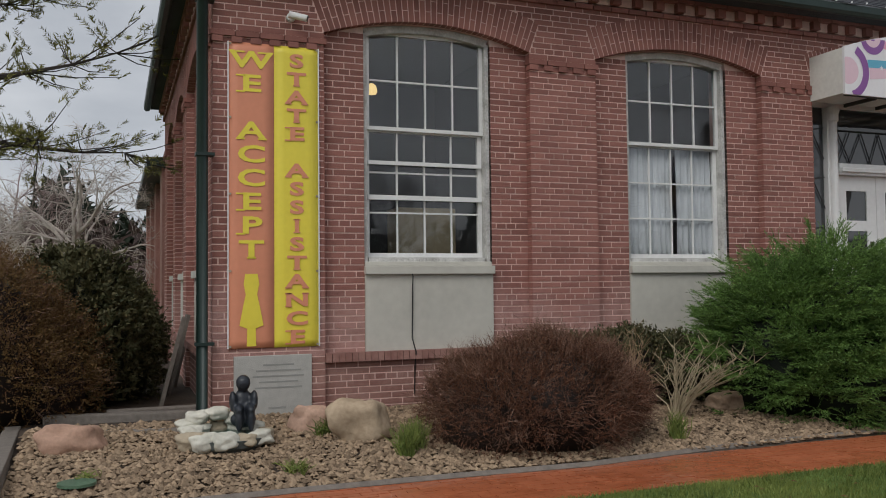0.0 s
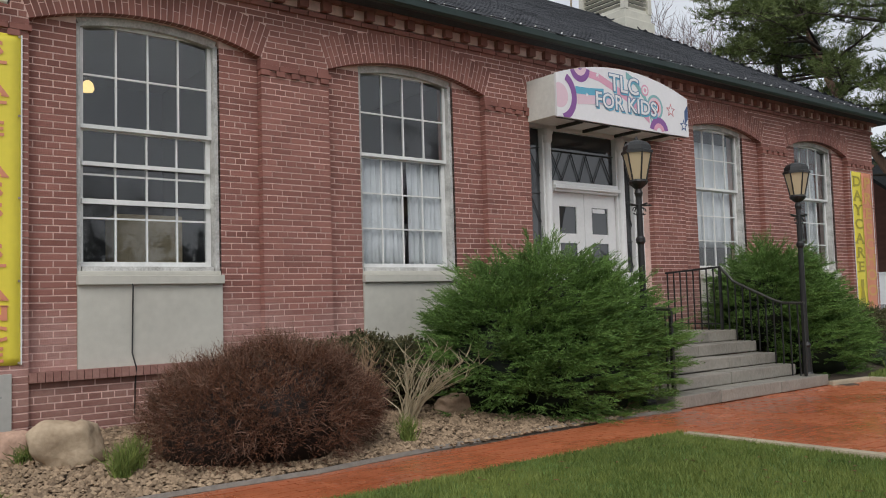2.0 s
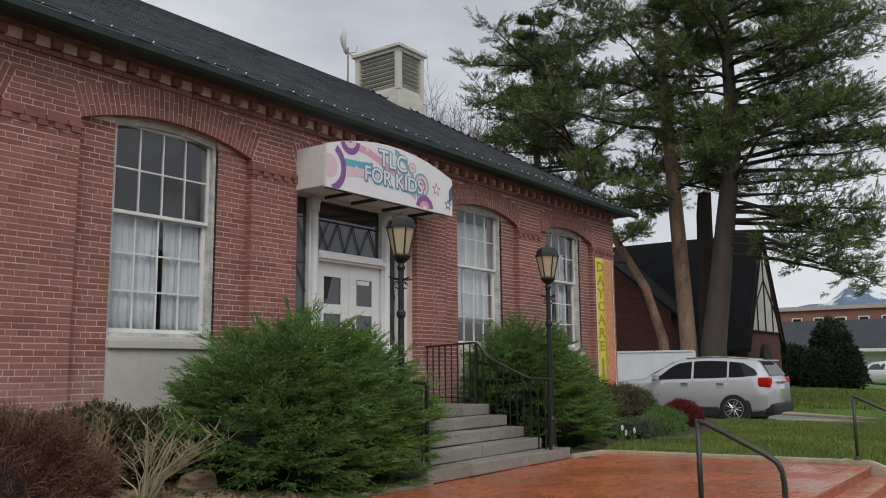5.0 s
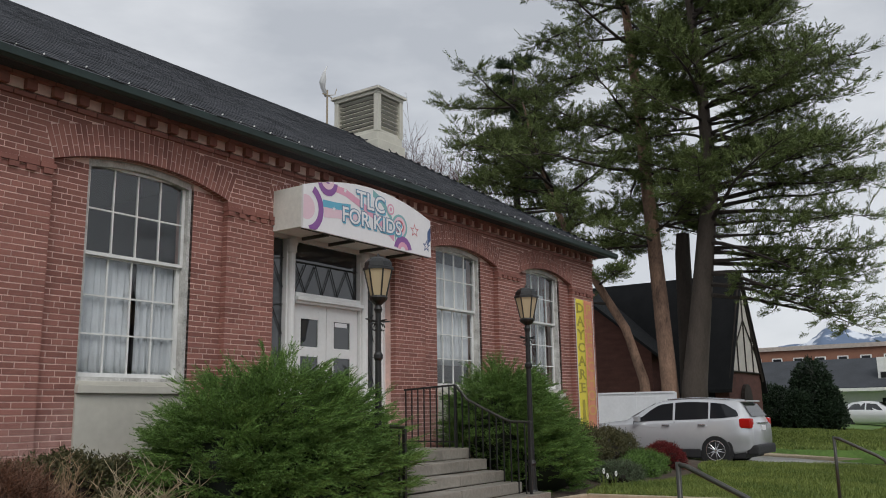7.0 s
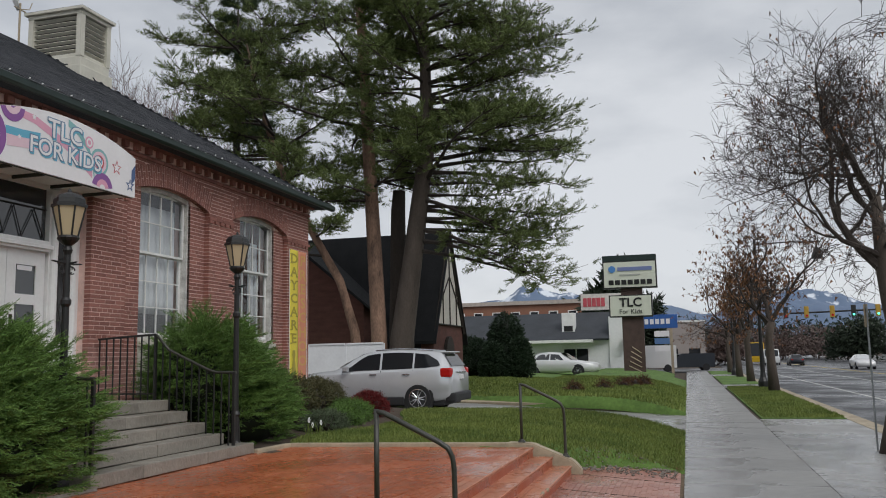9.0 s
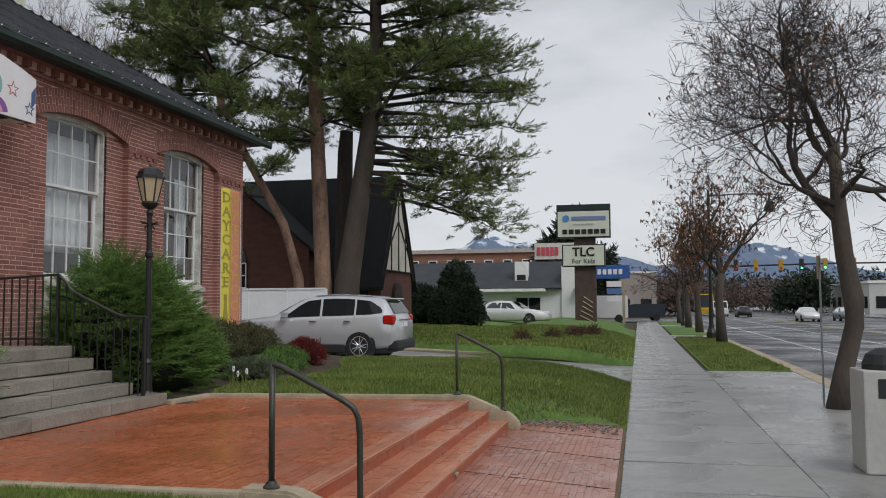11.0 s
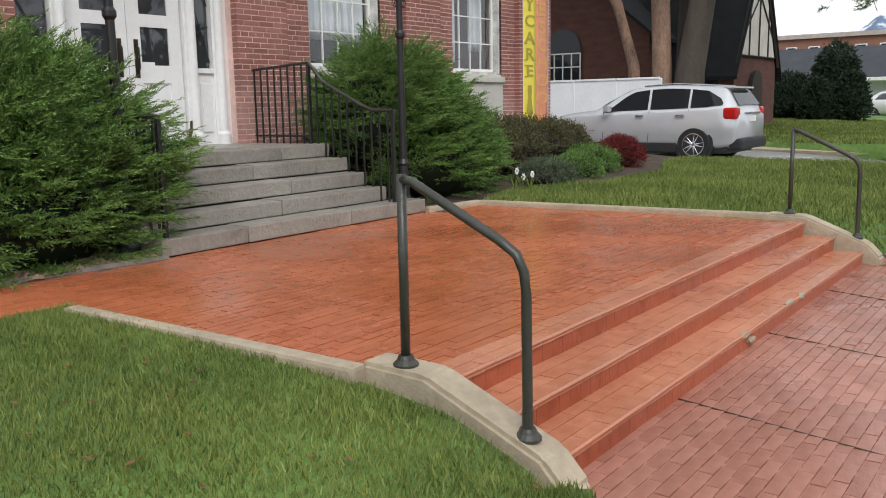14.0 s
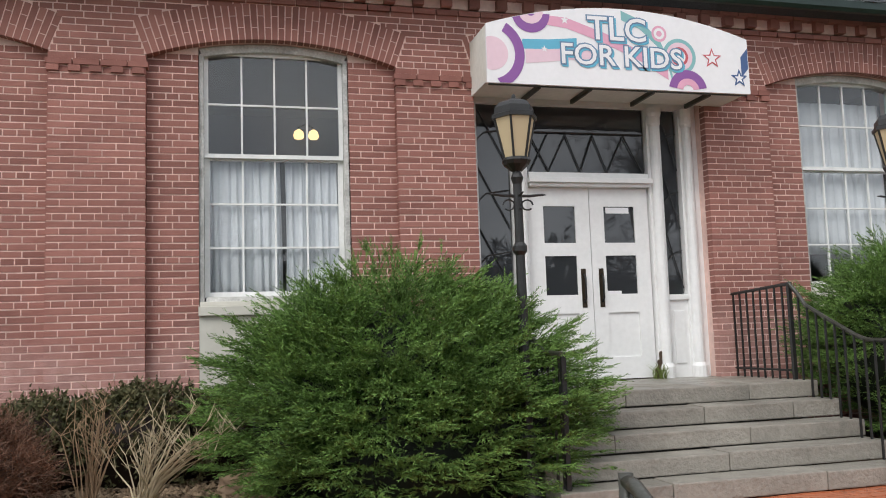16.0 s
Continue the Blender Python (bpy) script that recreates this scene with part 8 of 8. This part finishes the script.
for k in range(7):
    y = -3.72 - k * 0.40
    part("text_bar", boxed(46.13, 46.16, y - 0.31, y, 5.72, 6.02), BLACK, pylon)
sign_b = thing("roof_sign", "white sign with red bars behind the pylon", "sign")
part("board", boxed(60, 60.3, -3.9, -0.27, 4.87, 6.17, 0.02), mat("old_white_board", (0.62, 0.60, 0.55), 0.6), sign_b)
for k in range(8):
    if k != 5:
        part("text_bar", boxed(59.96, 60, -0.75 - k * 0.36, -0.45 - k * 0.36, 5.15, 5.85), RED, sign_b)
part("pole", boxed(60.1, 60.2, -2.0, -1.9, -0.5, 4.9), BLACK, sign_b)
gas = thing("station_sign", "blue sign board with white bars on a steel pole", "sign")
part("board", boxed(75, 75.3, -7.6, -4.0, 3.7, 5.0, 0.03), flat_mat("sign_blue", (0.03, 0.11, 0.36)), gas)
for k in range(5):
    part("text_bar", boxed(74.96, 75, -4.9 - k * 0.5, -4.55 - k * 0.5, 4.1, 4.6), SIGN_WHITE, gas)
part("pole", boxed(75.1, 75.3, -7.1, -6.85, -0.6, 3.7), KERB, gas)
for k, (z, h) in enumerate(((2.9, 0.55), (2.2, 0.55), (1.5, 0.5))):
    part("price_board", boxed(75.0, 75.15, -6.8, -5.4, z, z + h), SIGN_WHITE if k != 1 else flat_mat("price_blue", (0.1, 0.2, 0.4)), gas)


# ---------------------------------------------------------------- street furniture
def street_lamp(m):
    t = thing("street_lamp", "tall black street lamp with a hanging lantern", "street lamp", m, "street lamps")
    bm = bmesh.new()
    lathe(bm, [(0.24, 0.0), (0.24, 0.35), (0.15, 0.55), (0.11, 0.8), (0.085, 3.0), (0.06, 7.4)], 12)
    part("post", bm, BLACK, t)
    tube("arm", [(0, 0, 7.1), (0, -1.5, 7.15), (0, -2.9, 7.1)], 0.035, BLACK, t)
    bm = bmesh.new()
    lathe(bm, [(0.28, 6.25), (0.26, 6.45), (0.12, 6.75), (0.05, 6.85), (0.03, 7.1)], 10, (0, -2.85, 0))
    part("lantern", bm, BLACK, t)
    return t


sl0 = street_lamp(pose(35.5, -11.85, -0.5))
copy_thing(sl0, pose(62, -11.85, -0.5))
post = thing("sign_post", "thin galvanised sign post by the kerb", "post", pose(7.8, -11.52, -0.5))
part("channel", boxed(-0.03, 0.03, -0.012, 0.012, 0, 2.58), mat("galvanised", (0.30, 0.32, 0.33), 0.45, 0.2, 6.0, 0.1, 60, metal=0.6), post)
part("sign_plate", boxed(-0.008, 0.0, -0.02, 0.05, 2.2, 2.62), KERB, post)
bin_t = thing("litter_bin", "pale concrete litter bin with black domed lid", "bin", pose(1.62, -10.95, WALK_Z))
part("body", boxed(-0.30, 0.30, -0.30, 0.30, 0, 1.06, 0.02), mat("cast_concrete", (0.46, 0.46, 0.43), 0.85, 0.15, 2.0, 0.2, 60), bin_t)
bm = bmesh.new()
lathe(bm, [(0.24, 1.06), (0.24, 1.12), (0.20, 1.22), (0.10, 1.28), (0.02, 1.29)], 16)
part("lid", bm, CLADDING, bin_t)
part("slot", boxed(-0.306, -0.298, -0.16, 0.16, 0.78, 0.98), CLADDING, bin_t)

signals = thing("traffic_signal", "black mast arm with a row of traffic lights", "traffic light")
tube("mast", [(95, -40, -0.6), (95, -40, 6.2)], 0.16, BLACK, signals)
tube("arm", [(95, -40, 5.75), (95, -28, 5.7), (95, -17.5, 5.5)], 0.10, BLACK, signals)
SIGNAL = mat("signal_yellow", (0.42, 0.26, 0.03), 0.5)
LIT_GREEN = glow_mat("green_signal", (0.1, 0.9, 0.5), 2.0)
for k, y in enumerate((-19.4, -21.6, -24.3, -26.5, -29.0, -32)):
    h = part("signal_head", boxed(94.75, 95.05, y - 0.25, y + 0.25, 5.0, 6.3, 0.05), SIGNAL if k % 3 else BLACK, signals)
    bm = bmesh.new()
    rod(bm, (94.74, y, 5.25), (94.71, y, 5.25), 0.13, seg=12)
    part("lens", bm, LIT_GREEN if k > 2 else TAIL_RED, h)


# ---------------------------------------------------------------- buildings and woods far off
def plain_block(x0, x1, y0, y1, h, c, label, floors=1):
    t = thing("far_building", label, "building")
    part("wall", boxed(x0, x1, y0, y1, -0.6, h), mat("far_wall_%d_%d" % (x0, int(-y0)), c, 0.85, 0.12, 0.4, 0.05, 10), t)
    part("parapet", boxed(x0 - 0.2, x1 + 0.2, y0 - 0.2, y1 + 0.2, h, h + 0.35), WHITE, t)
    n = int((x1 - x0) / 4)
    for k in range(n):
        for f in range(floors):
            xw = x0 + (k + 0.5) * (x1 - x0) / n
            zf = 0.4 + f * 3.2
            part("window", boxed(xw - 1.1, xw + 1.1, y1 - 0.02, y1 + 0.05, zf, zf + 1.8), GLASS_DARK, t)
    m = int((y1 - y0) / 4)
    for k in range(m):
        yw = y0 + (k + 0.5) * (y1 - y0) / m
        part("window", boxed(x0 - 0.05, x0 + 0.02, yw - 1.1, yw + 1.1, 0.4, 2.2), GLASS_DARK, t)
    return t


plain_block(130, 160, -70, -42, 4.2, (0.50, 0.50, 0.48), "low white commercial building across the junction")
plain_block(105, 130, 4, 20, 6.5, (0.30, 0.28, 0.27), "grey flat-roofed building past the junction", 2)
plain_block(170, 200, -12, 14, 7.5, (0.34, 0.30, 0.28), "grey brick building at the end of the street", 2)
plain_block(-25, 10, -64, -50, 4.5, (0.45, 0.40, 0.34), "low shop row across the street")
plain_block(16, 60, -66, -50, 5.0, (0.34, 0.22, 0.18), "brick shop row across the street")


def far_woods(name, spots, seed, material, label):
    """Many small crowns as one distant wood."""
    r = np.random.RandomState(seed)
    P, N = [], []
    for x, y, w, d, h, n in spots:
        m = n
        px, py = r.uniform(x - w, x + w, m), r.uniform(y - d, y + d, m)
        pz = r.uniform(0, 1, m) ** 0.7 * h * (0.75 + 0.3 * np.sin(px * 0.35 + py * 0.5))
        P.append(np.stack([px, py, pz], 1))
    P = np.concatenate(P)
    N = unit(r.normal(size=P.shape) + np.array([0, 0, 0.6]))
    ob = sprays(name, P, N, 1.2, 6, 0.9, 0.16, material, None, seed)
    return tagged(ob, label, "trees", kind="stuff")


FAR_LEAF = leaf_mat("far_evergreen", (0.030, 0.042, 0.026), 0.4)
FAR_TWIG = leaf_mat("far_bare_wood", (0.12, 0.085, 0.075), 0.35)
far_woods("far_woods", ((66, -2.0, 2.2, 1.5, 8.5, 1800), (120, -2, 6, 3, 9, 1500), (150, -36, 5, 4, 6, 900), (60, 24, 14, 6, 7, 2500), (160, 30, 30, 20, 10, 3000), (230, -50, 40, 30, 9, 3000), (240, 5, 30, 20, 10, 2500)), 401, FAR_LEAF, "dark evergreen trees in the distance")
far_woods("far_woods", ((-14, 40, 14, 5, 4.2, 2600), (-26, 26, 6, 8, 4, 1500), (40, 32, 16, 4, 8, 2500), (130, -14, 10, 2, 5, 800), (200, -30, 30, 12, 6, 2000), (300, -90, 60, 40, 9, 2500)), 402, FAR_TWIG, "bare brown trees in the distance")
far_woods("far_woods", ((-11.0, 40, 2.5, 2, 6.5, 900), (0, -48, 40, 3, 7, 4000)), 403, FAR_LEAF, "evergreens behind the gardens")


# mountains with spring snow; distance haze is put into the blue of the rock
def mountain(name, x, peaks, width, seed, label):
    m = bpy.data.materials.new(name + "_rock")
    m.use_nodes = True
    t = m.node_tree
    p = t.nodes["Principled BSDF"]
    p.inputs["Roughness"].default_value = 0.95
    co, n, sep, ad, rp = (t.nodes.new(k) for k in ("ShaderNodeTexCoord", "ShaderNodeTexNoise", "ShaderNodeSeparateXYZ", "ShaderNodeMath", "ShaderNodeValToRGB"))
    n.inputs["Scale"].default_value, n.inputs["Detail"].default_value = 0.022, 8
    mu = t.nodes.new("ShaderNodeMath")
    mu.operation, ad.operation = "MULTIPLY_ADD", "MULTIPLY_ADD"
    t.links.new(co.outputs["Object"], n.inputs["Vector"])
    t.links.new(co.outputs["Object"], sep.inputs[0])
    t.links.new(sep.outputs[2], mu.inputs[0])
    mu.inputs[1].default_value, mu.inputs[2].default_value = 0.0024, -0.62
    t.links.new(n.outputs[0], ad.inputs[0])
    ad.inputs[1].default_value = 1.5
    t.links.new(mu.outputs[0], ad.inputs[2])
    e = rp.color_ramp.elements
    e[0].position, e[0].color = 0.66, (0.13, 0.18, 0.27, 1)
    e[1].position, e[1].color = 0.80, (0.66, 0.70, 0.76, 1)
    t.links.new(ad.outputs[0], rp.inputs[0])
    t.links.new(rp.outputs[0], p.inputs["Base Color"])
    V, F = [], []
    ny, nx = 160, 24
    ya, yb = peaks[0][0], peaks[-1][0]
    for i in range(nx + 1):
        for j in range(ny + 1):
            y = ya + (yb - ya) * j / ny
            for (y0, h0), (y1, h1) in zip(peaks, peaks[1:]):
                if min(y0, y1) <= y <= max(y0, y1):
                    h = h0 + (h1 - h0) * (y - y0) / (y1 - y0)
            f = i / nx
            q = noise.fractal(Vector((f * width * 0.006, y * 0.006, seed)), 0.8, 2.1, 6)
            V.append((x + f * width, y, max(-5, h * f ** 0.9 * (1 + 0.28 * q * (1 - 0.75 * f)) + (8 * q if f > 0.6 else 0))))
    for i in range(nx):
        for j in range(ny):
            a = i * (ny + 1) + j
            F.append((a, a + 1, a + ny + 2, a + ny + 1))
    return tagged(from_data(name, V, F, m, None, "", True), label, "mountain", kind="structure")


mountain("mountain_left", 2600, [(1500, 20), (900, 150), (740, 195), (640, 215), (560, 265), (500, 245), (430, 215), (354, 215), (240, 228), (119, 190), (0, 150), (-150, 120)], 500, 3.0, "distant mountain in painted blue haze, streaked with snow")
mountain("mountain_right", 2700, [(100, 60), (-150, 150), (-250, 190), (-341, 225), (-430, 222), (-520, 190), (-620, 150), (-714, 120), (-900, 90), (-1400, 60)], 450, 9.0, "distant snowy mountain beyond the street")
